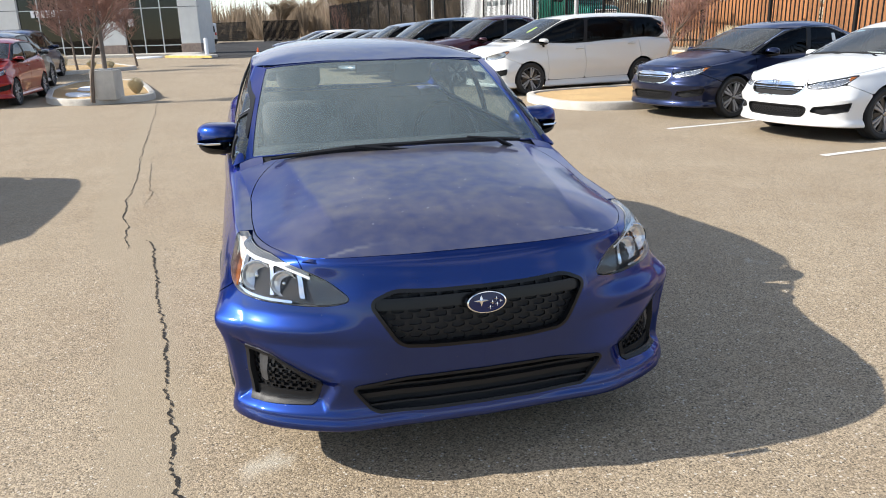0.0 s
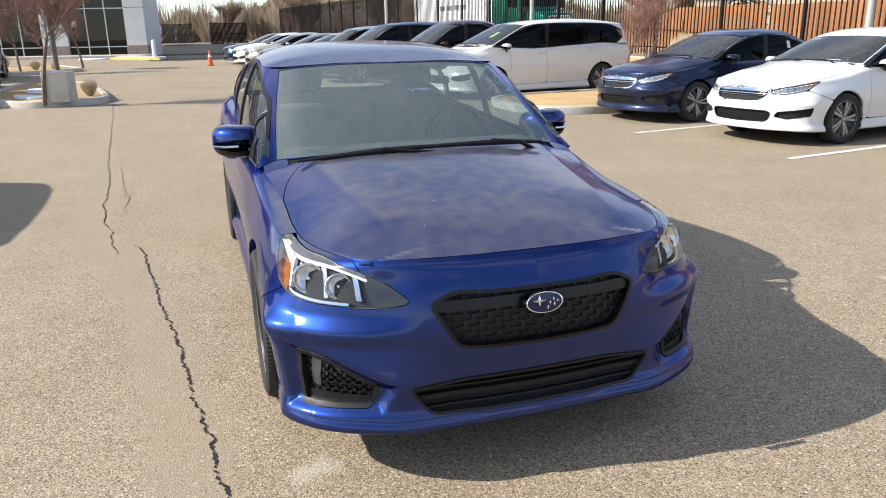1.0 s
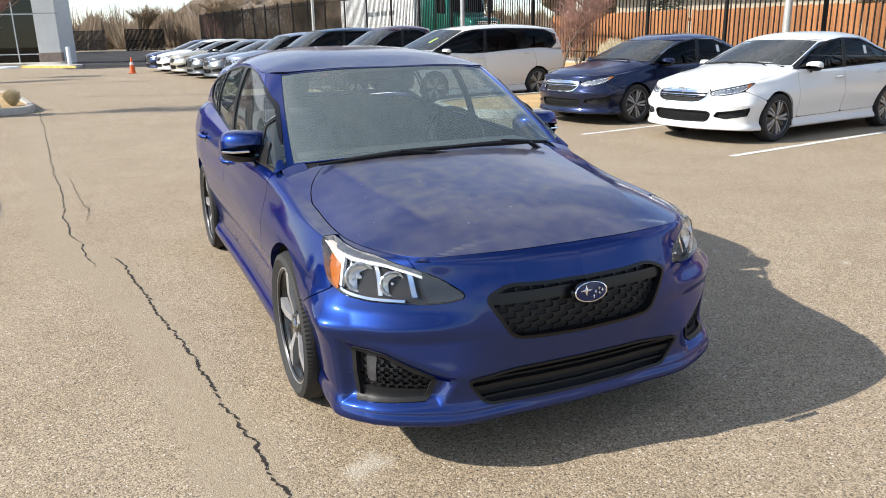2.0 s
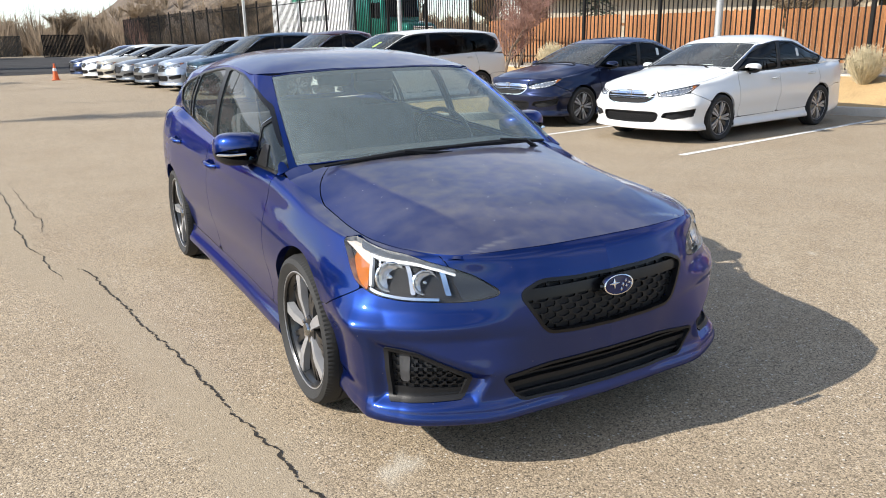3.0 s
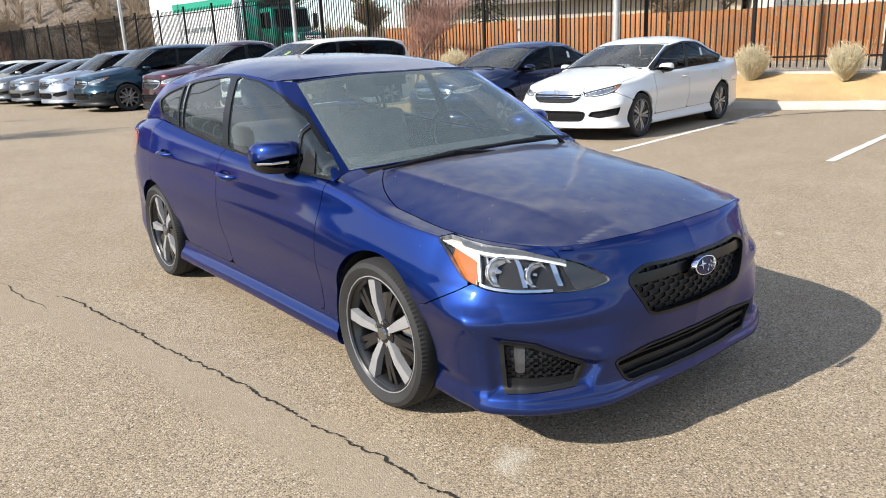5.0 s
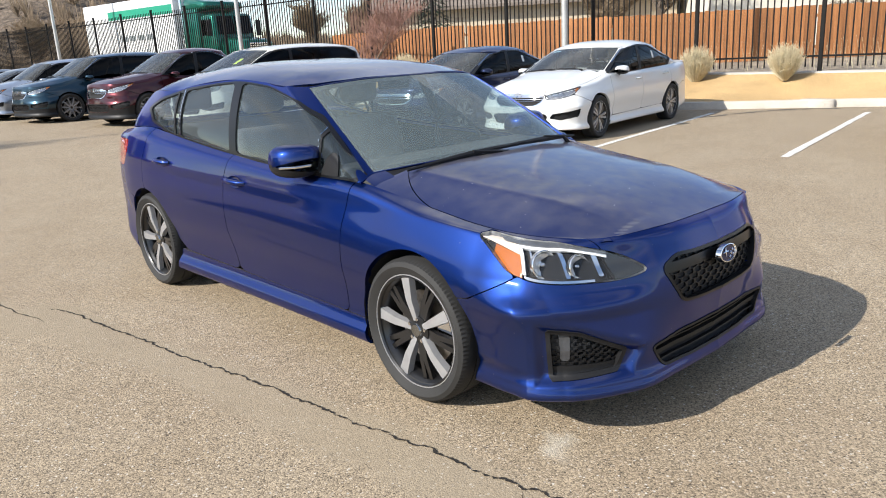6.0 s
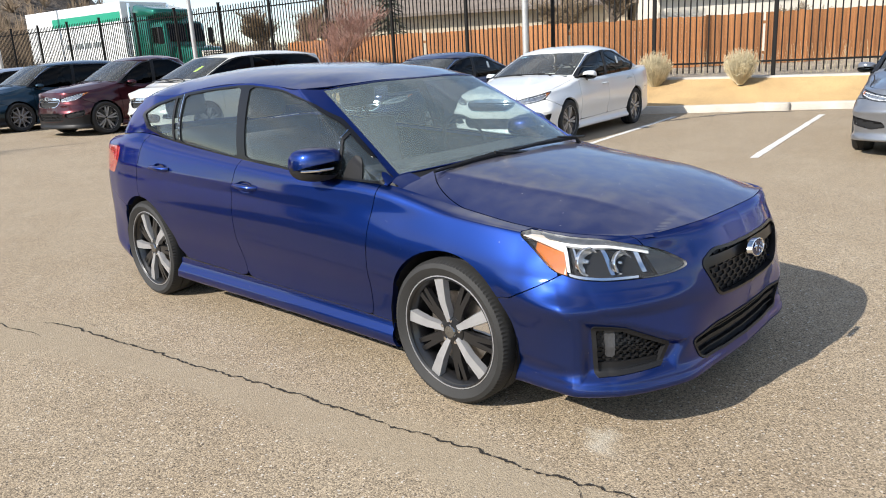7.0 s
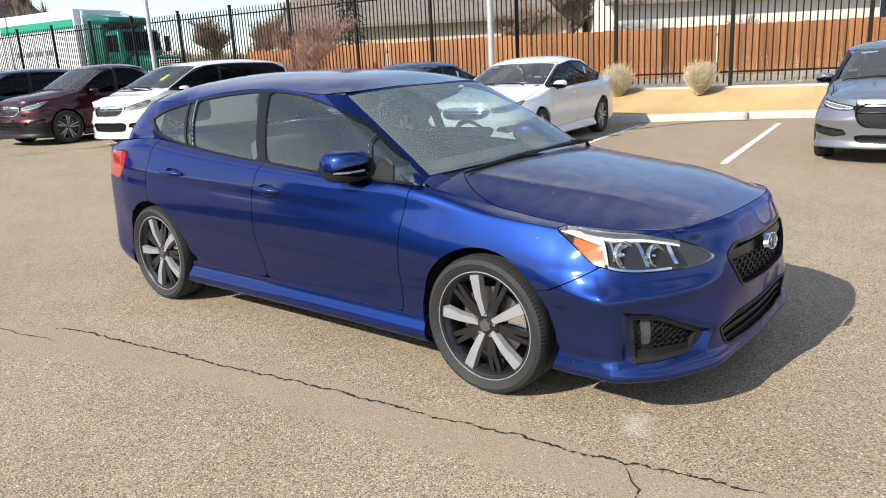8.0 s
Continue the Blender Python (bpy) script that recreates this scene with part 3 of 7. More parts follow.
# ---------------------------------------------------------------- cars
HATCH.update(
    headlight=[(1.205, 0.780), (1.10, 0.712), (1.03, 0.662), (0.90, 0.636), (0.80, 0.628), (0.70, 0.628), (0.58, 0.626), (0.50, 0.632), (0.435, 0.652),
               (0.50, 0.690), (0.56, 0.718), (0.64, 0.742), (0.76, 0.765), (0.87, 0.770), (1.04, 0.782), (1.10, 0.788)],
    grille=[(-0.2, 0.674), (0.15, 0.676), (0.30, 0.684), (0.385, 0.645), (0.285, 0.497), (0.15, 0.487), (-0.2, 0.482)],
    lower=[(-0.2, 0.382), (0.25, 0.379), (0.452, 0.362), (0.425, 0.318), (0.385, 0.262), (0.2, 0.258), (-0.2, 0.258)],
    fog=[(0.862, 0.468), (0.848, 0.272), (0.585, 0.290), (0.552, 0.372), (0.735, 0.452)],
    tail_light=[(4.50, 0.985), (4.50, 0.90), (4.62, 0.80), (5.2, 0.82), (5.2, 0.97)],
    windows=([(-0.945, 0.03), (-0.735, 0.34), (-0.54, 0.62), (-0.32, 0.83), (-0.06, 0.945), (0.225, 0.955), (0.155, 0.03)],
             [(0.232, 0.03), (0.31, 0.955), (0.62, 0.955), (0.925, 0.94), (0.88, 0.03)],
             [(0.955, 0.93), (1.06, 0.92), (1.24, 0.78), (1.41, 0.52), (1.30, 0.17), (1.10, 0.05), (0.91, 0.03)]),
    dlo=[(-0.965, -0.02), (-0.744, 0.352), (-0.548, 0.638), (-0.326, 0.850), (-0.063, 0.966), (0.32, 0.978), (0.93, 0.98), (1.08, 0.965), (1.27, 0.82), (1.46, 0.53), (1.34, 0.12), (1.10, -0.02)])


def refined(P, uv, u0, u1, z0, z1, n, m):
    """A finer patch of the lower body, even in the way along the plan and in height."""
    us, zs = np.linspace(u0, u1, n), np.linspace(z0, z1, m)
    ua = uv[:, 0, 0]
    Q = np.zeros((n, m, 3))
    for a, u in enumerate(us):
        s = abs(u)
        i = int(np.clip(np.searchsorted(ua, s) - 1, 0, len(ua) - 2))
        t = (s - ua[i]) / (ua[i + 1] - ua[i])
        col = P[i] * (1 - t) + P[i + 1] * t
        for k in range(3):
            Q[a, :, k] = np.interp(zs, col[:, 2], col[:, k])
        if u < 0:
            Q[a, :, 0] *= -1
    return Q, np.stack(np.meshgrid(us, zs, indexing="ij"), 2)


def comb(uv, pitch, rise, wire):
    """Positive on the wires of a honeycomb of flat cells."""
    u, z = uv[..., 0] / pitch, uv[..., 1] / rise
    d1, d2 = np.full(u.shape, 1e9), np.full(u.shape, 1e9)
    r0 = np.round(z)
    for dr in (-1, 0, 1):
        row = r0 + dr
        off = np.where(row % 2 == 0, 0.0, 0.5)
        c0 = np.round(u - off) + off
        for dc in (-1, 0, 1):
            d = np.hypot((u - c0 - dc) * 0.85, z - row)
            d2 = np.minimum(d2, np.maximum(d, d1))
            d1 = np.minimum(d1, d)
    return wire / rise - (d2 - d1)


WHEEL_MESH = {}


def wheel(parent, x, y, side, style, radius=0.318, width=0.215):
    """A wheel at the hub (x, y): rim with a tyre, spokes, cap and brake under it. side: -1 on the car's right."""
    key = (style, radius, width)
    if key not in WHEEL_MESH:
        R, w = radius, width / 2
        rim = R * (0.775 if style == "sport" else 0.72)
        prof = [(rim - 0.012, -w * 0.72), (rim + 0.006, -w * 0.86), (R * 0.90, -w * 1.02), (R * 0.965, -w * 0.93), (R, -w * 0.70),
                (R + 0.0, -w * 0.34), (R - 0.009, -w * 0.33), (R - 0.009, -w * 0.27), (R + 0.001, -w * 0.26), (R + 0.001, w * 0.26),
                (R - 0.009, w * 0.27), (R - 0.009, w * 0.33), (R, w * 0.34), (R, w * 0.70), (R * 0.965, w * 0.93), (R * 0.90, w * 1.02), (rim + 0.006, w * 0.86), (rim - 0.012, w * 0.72)]
        seg = 216 if style == "sport" else 96
        tyre = lathe(prof, seg)
        k = len(prof)
        # cuts across the shoulders of the tread
        for q in range(seg):
            if q % 2 == 0:
                for c in (3, 4, 13, 14):
                    v = tyre[0][q * k + c]
                    f = 1 - 0.0045 / R
                    tyre[0][q * k + c] = (v[0], v[1] * f, v[2] * f)
        barrel = lathe([(rim - 0.012, w * 0.72), (rim - 0.03, w * 0.5), (rim - 0.035, -w * 0.3), (rim - 0.02, -w * 0.62), (rim + 0.002, -w * 0.78), (rim + 0.004, -w * 0.84), (rim - 0.006, -w * 0.86), (rim - 0.012, -w * 0.80)], 64)
        flange = lathe([(rim - 0.002, -w * 0.82), (rim + 0.0, -w * 0.875), (rim + 0.0035, -w * 0.87), (rim + 0.004, -w * 0.83)], 64)

        def spoke(r0, r1, w0, w1, x0, x1, t, ang, twist=0.0):
            ps = []
            for f in (0.0, 0.5, 1.0):
                r, ww, xx = r0 + (r1 - r0) * f, w0 + (w1 - w0) * f, x0 + (x1 - x0) * f - 0.010 * math.sin(math.pi * f)
                c = twist * f
                ps += [Vector((xx, c - ww / 2, r)), Vector((xx, c + ww / 2, r)), Vector((xx + t, c + ww * 0.62, r)), Vector((xx + t, c - ww * 0.62, r))]
            fs = [(0, 3, 2, 1), (8, 9, 10, 11)]
            for k in (0, 4):
                fs += [(k, k + 1, k + 5, k + 4), (k + 1, k + 2, k + 6, k + 5), (k + 2, k + 3, k + 7, k + 6), (k + 3, k, k + 4, k + 7)]
            m = Matrix.Rotation(ang, 4, "X")
            return [m @ p for p in ps], fs
        made = {}
        face = -w * 0.80
        if style == "sport":
            made["spoke"] = [spoke(0.035, rim - 0.010, 0.024, 0.050, face + 0.016, face + 0.004, 0.028, math.pi * 2 * i / 5) for i in range(5)]
            made["inner_spoke"] = [spoke(0.03, rim - 0.012, 0.030, 0.020, face + 0.028, face + 0.024, 0.02, math.pi * 2 * (i + 0.5) / 5 + s * 0.13, s * 0.01) for i in range(5) for s in (-1, 1)]
        elif style == "swirl":
            made["spoke"] = [spoke(0.035, rim - 0.008, 0.020, 0.034, face + 0.014, face + 0.006, 0.024, math.pi * 2 * i / 5 + s * 0.20, 0.030 + s * 0.012) for i in range(5) for s in (-1, 1)]
            made["inner_spoke"] = [spoke(0.035, rim - 0.010, 0.035, 0.070, face + 0.026, face + 0.022, 0.02, math.pi * 2 * (i + 0.45) / 5, 0.03) for i in range(5)]
        else:
            made["spoke"] = [spoke(0.03, rim - 0.008, 0.034, 0.030, face + 0.014, face + 0.004, 0.024, math.pi * 2 * i / 10) for i in range(10)]
            made["inner_spoke"] = []
        cap = lathe([(0.0005, face + 0.002), (0.026, face + 0.004), (0.030, face + 0.010), (0.034, face + 0.03)], 24)
        hub = lathe([(0.03, face + 0.012), (0.062, face + 0.020), (0.068, face + 0.05)], 32)
        nuts = [moved(lathe([(0.0005, face + 0.008), (0.0085, face + 0.010), (0.010, face + 0.03)], 8), Matrix.Translation((0, 0.050 * math.cos(q), 0.050 * math.sin(q)))) for q in [0.6 + i * math.pi * 0.4 for i in range(5)]]
        disc = lathe([(0.06, -w * 0.12), (rim * 0.66, -w * 0.12), (rim * 0.66, w * 0.05)], 48)
        back = lathe([(0.01, w * 0.35), (rim - 0.03, w * 0.35)], 32)
        caliper = ([(xx, r * math.cos(a), r * math.sin(a)) for xx in (-w * 0.38, w * 0.1) for a in (2.75, 2.9, 3.1, 3.3, 3.5, 3.65) for r in (rim * 0.42, rim * 0.80)],
                   [(i, i + 1, i + 3, i + 2) for i in range(0, 10, 2)] + [(12 + i, 14 + i, 15 + i, 13 + i) for i in range(0, 10, 2)] + [(i + 1, i + 13, i + 15, i + 3) for i in range(0, 10, 2)] + [(i, i + 2, i + 14, i + 12) for i in range(0, 10, 2)])
        WHEEL_MESH[key] = dict(tyre=tyre, barrel=barrel, flange=flange, made=made, cap=cap, hub=hub, nuts=nuts, disc=disc, back=back, caliper=caliper, built={})
    g = WHEEL_MESH[key]

    def piece(name, mesh, mat, par, tag=""):
        if (name, tag) not in g["built"]:
            ob = smooth(part(name, (list(mesh[0]), mesh[1]), mat, par), 35)
            g["built"][(name, tag)] = ob.data
            return ob
        ob = new(name, g["built"][(name, tag)])
        ob.parent = par
        return ob
    base = piece("wheel", g["barrel"], M_DARKALLOY, parent)
    base.matrix_basis = Matrix.Translation((x, y, radius)) @ (Matrix.Rotation(math.pi, 4, "Z") if side > 0 else Matrix.Identity(4)) @ Matrix.Rotation(-0.265 - 0.049 * y if style == "sport" else 0.42 + 0.9 * y, 4, "X")
    piece("tyre", g["tyre"], M_RUBBER, base)
    piece("rim_flange", g["flange"], M_ALLOY, base)
    for i, s in enumerate(g["made"]["spoke"]):
        piece("spoke", s, M_ALLOY, base, str(i))
    for i, s in enumerate(g["made"]["inner_spoke"]):
        piece("inner_spoke", s, M_DARKALLOY, base, str(i))
    piece("hub", g["hub"], M_DARKALLOY, base)
    piece("hub_cap", g["cap"], M_SMOKE, base)
    if style == "sport":
        for i, q in enumerate(g["nuts"]):
            piece("wheel_nut", q, M_CHROME, base, str(i))
    piece("brake_disc", g["disc"], M_DISC, base)
    piece("brake_caliper", g["caliper"], M_CHROME if style == "sport" else M_DISC, base)
    piece("dust_shield", g["back"], M_UNDER, base)
    return base


def seat(parent, x, y, z, w=0.52, row=1):
    bm = bmesh.new()
    boxes(bm, x - w / 2, x + w / 2, y - 0.25, y + 0.27, z + 0.10, z + 0.26, 0.05)
    boxes(bm, x - w / 2 + 0.01, x + w / 2 - 0.01, y + 0.16, y + 0.29, z + 0.2, z + 0.80, 0.05, Matrix.Translation((0, y, z)) @ Matrix.Rotation(-0.2, 4, "X") @ Matrix.Translation((0, -y, -z)))
    s = smooth(part("seat", bm, M_SEAT, parent), 50)
    heads = [x] if row == 1 else [x - w * 0.34, x + w * 0.34]
    for hx in heads:
        bm = bmesh.new()
        boxes(bm, hx - 0.14, hx + 0.14, y + 0.38, y + 0.47, z + 0.82, z + 1.0, 0.04)
        smooth(part("headrest", bm, M_SEAT, s), 50)
    return s


def build_car(car, S, paint, style="plain", hero=False, side_glass=None, screen=None, fine=1.0, chrome_trim=False):
    """Builds a car's panels, glass, lights and wheels under the given Empty, nose towards -y, on z = 0."""
    nu, nv = (int(430 * fine), int(96 * fine)) if hero else (int(190 * fine), int(46 * fine))
    W, WU = wrap_shape(S, nu, nv)
    H, HU = hood_shape(S, *((70, 90) if hero else (30, 36)))
    C, CYZ, cseg = cabin_shape(S, *((300, 60) if hero else (130, 30)))
    Rf, RU = roof_shape(S, *((50, 90) if hero else (24, 40)))
    # the hood meets the body's upper edge
    wt = W[:, -1]
    nf = int(np.argmax(wt[:, 0] > S["edge_x"][3]))
    ny = int(np.argmax(wt[:, 1] > S["cowl"][0] + 0.1))
    hb, ha = np.linspace(0, 1, H.shape[1])[None], np.linspace(0, 1, H.shape[0])[:, None]
    for axis in (1, 2):
        H[:, :, axis] += (np.interp(H[:, 0, 0], wt[:nf, 0], wt[:nf, axis]) - H[:, 0, axis])[:, None] * np.clip(1 - hb / 0.2, 0, 1) ** 2
    for axis in (0, 2):
        H[:, :, axis] += (np.interp(H[-1, :, 1], wt[:ny, 1], wt[:ny, axis]) - H[-1, :, axis])[None] * ha**3
    core = lambda P: np.stack([P[..., 0] * 0, np.clip(P[..., 1], S["nose"] + 0.9, S["tail"] - 0.9), P[..., 2] * 0 + 0.6], -1)
    below = lambda P: np.stack([P[..., 0], P[..., 1], P[..., 2] * 0 - 5], -1)
    WN, HN, CN, RN = normals(W, core), normals(H, below), normals(C, core), normals(Rf, below)
    for q in (WN, HN, CN, RN):
        q[0, :, 0] = 0
    yz = W[..., 1:3]
    R = S.get("arch", S["wheel"] + 0.040)
    ac = S.get("arch_z", S["wheel"])
    arch = np.minimum(np.hypot(yz[..., 0] - S["axle_f"], yz[..., 1] - ac), np.hypot(yz[..., 0] - S["axle_r"], yz[..., 1] - ac)) - R
    g = 0.0022 if hero else 0.004
    HL, GR, LO, TL = (inside(WU, rounded(S[q], 2, 0.018 if hero else 0.035)) for q in ("headlight", "grille", "lower", "tail_light"))
    FO = inside(WU, rounded(S["fog"], 1, 0.010)) if S.get("fog") else np.full(HL.shape, -1.0)
    sub = S.get("doors") or dict(front=[(-0.92, 1.3), (-0.905, 0.88), (-0.872, 0.72), (-0.85, 0.50), (-0.838, 0.30), (-0.80, 0.284), (0.17, 0.30), (0.222, 0.32), (0.252, 0.545), (0.24, 0.80), (0.18, 0.97), (0.16, 1.3)],
                                 rear=[(0.16, 1.3), (0.18, 0.97), (0.24, 0.80), (0.252, 0.545), (0.222, 0.32), (0.27, 0.302), (0.88, 0.315), (1.06, 0.417), (1.27, 0.555), (1.345, 0.70), (1.345, 0.80), (1.30, 0.93), (1.20, 1.3)])
    DF, DR = inside(yz, rounded(sub["front"], 1, 0.010)), inside(yz, rounded(sub["rear"], 1, 0.010))
    cut = S.get("bumper_cut") or [(-0.3, 0.0), (-0.3, 1.2), (0.62, 1.2), (0.62, 0.70), (0.96, 0.66), (1.0, 0.648), (1.20, 0.542), (1.45, 0.50), (1.45, 0.0)]
    BU = inside(WU, cut)
    rear_cut = inside(yz, [(S["axle_r"] + 0.25, -1), (S["axle_r"] + 0.25, 0.60), (S["axle_r"] + 0.45, 0.66), (3.5, 0.66), (3.5, -1)])
    sill_top = S.get("sill", 0.282)
    yf, yr = S["axle_f"] + 0.15, S["axle_r"] - 0.15
    SI = inside(yz, [(yf, -1), (yf, sill_top), (0.25, sill_top + 0.018), (yr, sill_top + 0.03), (yr, -1)])
    lo = np.minimum.reduce

    def skin(name, grid, n, fields, mat, where=0, lift=0.0, skirt=0.014, label="", par=None, crease=30):
        mesh = clipped(grid, n, lo(fields), lift, skirt)
        if not len(mesh[0]):
            return None
        if where == 0:
            mesh = both(mesh)
        elif where < 0:
            mesh = mirrored(mesh)
        return smooth(part(name, mesh, mat, par or car, label), crease)

    # painted panels
    hole = [-HL - g, -GR - g, -LO - g, -FO - g, arch]
    skin("front_bumper", W, WN, [BU - g, *hole], paint, skirt=0.03)
    skin("rear_bumper", W, WN, [rear_cut - g, -TL - g, arch], paint)
    if S.get("valance"):
        skin("lower_valance", W, WN, [BU - g, S["valance"] - W[..., 2], -LO - 0.016, -FO - 0.012, arch], M_BLACK, lift=0.005, skirt=0.012)
    for s in (-1, 1):
        skin("fender", W, WN, [-BU - g, -HL - g, -DF - g, -SI - g, arch, S["axle_f"] + 0.8 - yz[..., 0]], paint, s, skirt=0.035)
        skin("front_door", W, WN, [DF - g, -SI - g, arch], paint, s)
        skin("rear_door", W, WN, [DR - g, -DF - g, -SI - g, arch], paint, s)
        skin("rear_quarter", W, WN, [-DR - g, -DF - g, -rear_cut - g, -TL - g, -SI - g, arch, yz[..., 0] - S["axle_r"] + 0.22], paint, s, skirt=0.035)
        skin("side_sill", W, WN, [SI - g * 0.5, arch], S.get("sill_mat") or paint, s)
        skin("tail_light", W, WN, [TL], M_REDLENS, s, skirt=0.02)
    skin("inner_body", W, WN, [arch], M_UNDER, lift=-0.03, skirt=0)
    hood_poly = np.array(S.get("hood_cut") or [(-0.2, -3.5), (2.0, -3.5), (2.0, -1.72), (0.740, -1.66), (0.733, -1.42), (0.706, -1.24), (0.638, -1.108), (0.52, -1.0), (-0.2, -1.0)], float)
    HC = inside(HU, rounded(hood_poly, 2, 0.05) if hero else hood_poly)
    rim_gap = np.minimum(hb * 1.1, (1 - ha) * 0.7 + 0 * hb)
    skin("hood", H, HN, [HC - g, rim_gap - g * 1.6], paint, skirt=0.02)
    for s in (-1, 1):
        skin("scuttle_panel", H, HN, [-HC - g, H[..., 0] - 0.02], paint, s, skirt=0.0)
    roof = skin("roof", Rf, RN, [np.full(Rf.shape[:2], 1.0)], paint, skirt=0.006)
    ra = np.repeat(np.linspace(0, 1, Rf.shape[0])[:, None], Rf.shape[1], 1)
    for s in () if hero else (-1, 1):
        skin("roof_moulding", Rf, RN, [0.006 - np.abs(ra - 0.90)], M_BLACK, s, lift=0.002, skirt=0.0, par=roof)
    # cabin
    ua = np.repeat(np.linspace(0, cseg[-1], C.shape[0])[:, None], C.shape[1], 1)
    va = np.repeat(np.linspace(0, 1, C.shape[1])[None], C.shape[0], 0)
    yv = np.stack([C[..., 1], va], 2)
    side = ua - cseg[3] - 0.02
    win = [inside(yv, rounded(w, 1)) for w in S["windows"]]
    DLO = np.minimum(inside(yv, rounded(S["dlo"], 1)), side)
    ws = lo([cseg[3] - 0.004 - ua, va * 0.45 - 0.004, (1 - va) * 0.45 - 0.004])
    last = cseg[-3]
    rear = lo([ua - last - 0.03, va * 0.4 - 0.06, (1 - va) * 0.4 - 0.03])
    allwin = np.maximum.reduce(win)
    skin("pillar", C, CN, [-DLO, -ws, -rear], paint, skirt=0.01)
    trim = M_GLOSS if hero else M_BLACK
    glass_side = side_glass or M_SIDE
    for s in (-1, 1):
        skin("window_frame", C, CN, [DLO, -allwin], trim, s, lift=0.002, skirt=0.012)
        for w in win:
            skin("side_window", C, CN, [np.minimum(w, side) + 0.004], glass_side, s, lift=-0.006, skirt=0).visible_shadow = False
        if hero:
            bar = lambda y0, y1, t: t - np.abs(yv[..., 0] - (y0 + (y1 - y0) * va))
            skin("window_divider", C, CN, [np.minimum(win[0], side) + 0.004, bar(-0.652, -0.595, 0.008)], M_BLACK, s, lift=0.001, skirt=0.006)
            skin("division_trim", C, CN, [np.minimum(win[0], side) + 0.004, bar(-0.638, -0.581, 0.0035)], M_CHROME, s, lift=0.003, skirt=0.004)
            skin("window_divider", C, CN, [DLO - 0.006, bar(0.965, 1.03, 0.012)], M_BLACK, s, lift=0.003, skirt=0.006)
            skin("mirror_foot", C, CN, [np.minimum(win[0], side) + 0.004, inside(yv, rounded([(-0.80, 0.0), (-0.79, 0.22), (-0.745, 0.30), (-0.70, 0.22), (-0.665, 0.0)], 1, 0.02))], M_BLACK, s, lift=0.002, skirt=0.008)
            skin("division_trim", C, CN, [DLO - 0.01, bar(0.885, 0.945, 0.005)], M_CHROME, s, lift=0.004, skirt=0.006)
        if chrome_trim:
            skin("window_trim", C, CN, [DLO + 0.004, 0.018 - DLO, va - 0.35 if chrome_trim == "top" else va + 1], M_CHROME, s, lift=0.006, skirt=0.006)
    w_ob = skin("windscreen", C, CN, [ws], screen or M_SCREEN, lift=-0.003, skirt=0)
    w_ob.visible_shadow = False
    skin("screen_seal", C, CN, [ws, (0.020 if hero else 0.03) - ws], M_BLACK, lift=-0.006, skirt=0, par=w_ob)
    for a0, a1, v0, v1, sd, mat in S.get("slips", ()):
        skin("paper_slip", C, CN, [lo([ua - a0, a1 - ua, va - v0, v1 - va])], mat, sd, lift=-0.009, skirt=0, par=w_ob)
    for y0, y1, v0, v1, sd in S.get("tags", ()):
        skin("paper_tag", C, CN, [lo([C[..., 1] - y0, y1 - C[..., 1], va - v0, v1 - va, side])], M_PAPER, sd, lift=-0.002, skirt=0)
    skin("tail_window", C, CN, [rear], M_REAR if hero else glass_side, lift=-0.003, skirt=0).visible_shadow = False
    # black scuttle between hood and screen
    hx, cx = H[:, -1], C[: np.argmax(ua[:, 0] > cseg[4]) + 1, 0]
    for x0, x1, dip, nm, mat in ((0.0, 0.66, 0.012, "scuttle_grille", M_BLACK), (0.655, 0.76, -0.004, "scuttle_corner", paint)):
        xs = np.linspace(x0, x1, 30) * S["half"] / 0.876
        a = np.stack([xs, np.interp(xs, hx[:, 0], hx[:, 1]) - 0.07, np.interp(xs, hx[:, 0], hx[:, 2]) - 0.024], 1)
        b = np.stack([xs, np.interp(xs, cx[:, 0], cx[:, 1]) + 0.03, np.interp(xs, cx[:, 0], cx[:, 2]) + 0.008], 1)
        cv = np.concatenate([a, (a + b) / 2 - (0, 0, dip), b])
        mesh = (cv, [(i, i + 1, 31 + i, 30 + i) for i in range(29)] + [(30 + i, 31 + i, 61 + i, 60 + i) for i in range(29)])
        for one in ((both(mesh),) if x0 == 0 else (mesh, mirrored(mesh))):
            smooth(part(nm, one, mat, car), 50)
    # lamps and openings in the nose
    U0 = max(q[0] for q in S["headlight"]) + 0.04
    u0 = min(q[0] for q in S["headlight"]) - 0.04
    zs = [q[1] for q in S["headlight"]]
    n1 = 190 if hero else 60
    Q, quv = refined(W, WU, u0, U0, min(zs) - 0.02, max(zs) + 0.02, n1, 100 if hero else n1 // 3)
    QN = normals(Q, core)
    hl = inside(quv, rounded(S["headlight"], 2, 0.018 if hero else 0.035))
    # the lamp ends where the hood begins
    top = np.interp(quv[..., 0], WU[:, 0, 0], W[:, -1, 2])
    hl = np.minimum(hl, top - 0.004 - quv[..., 1])
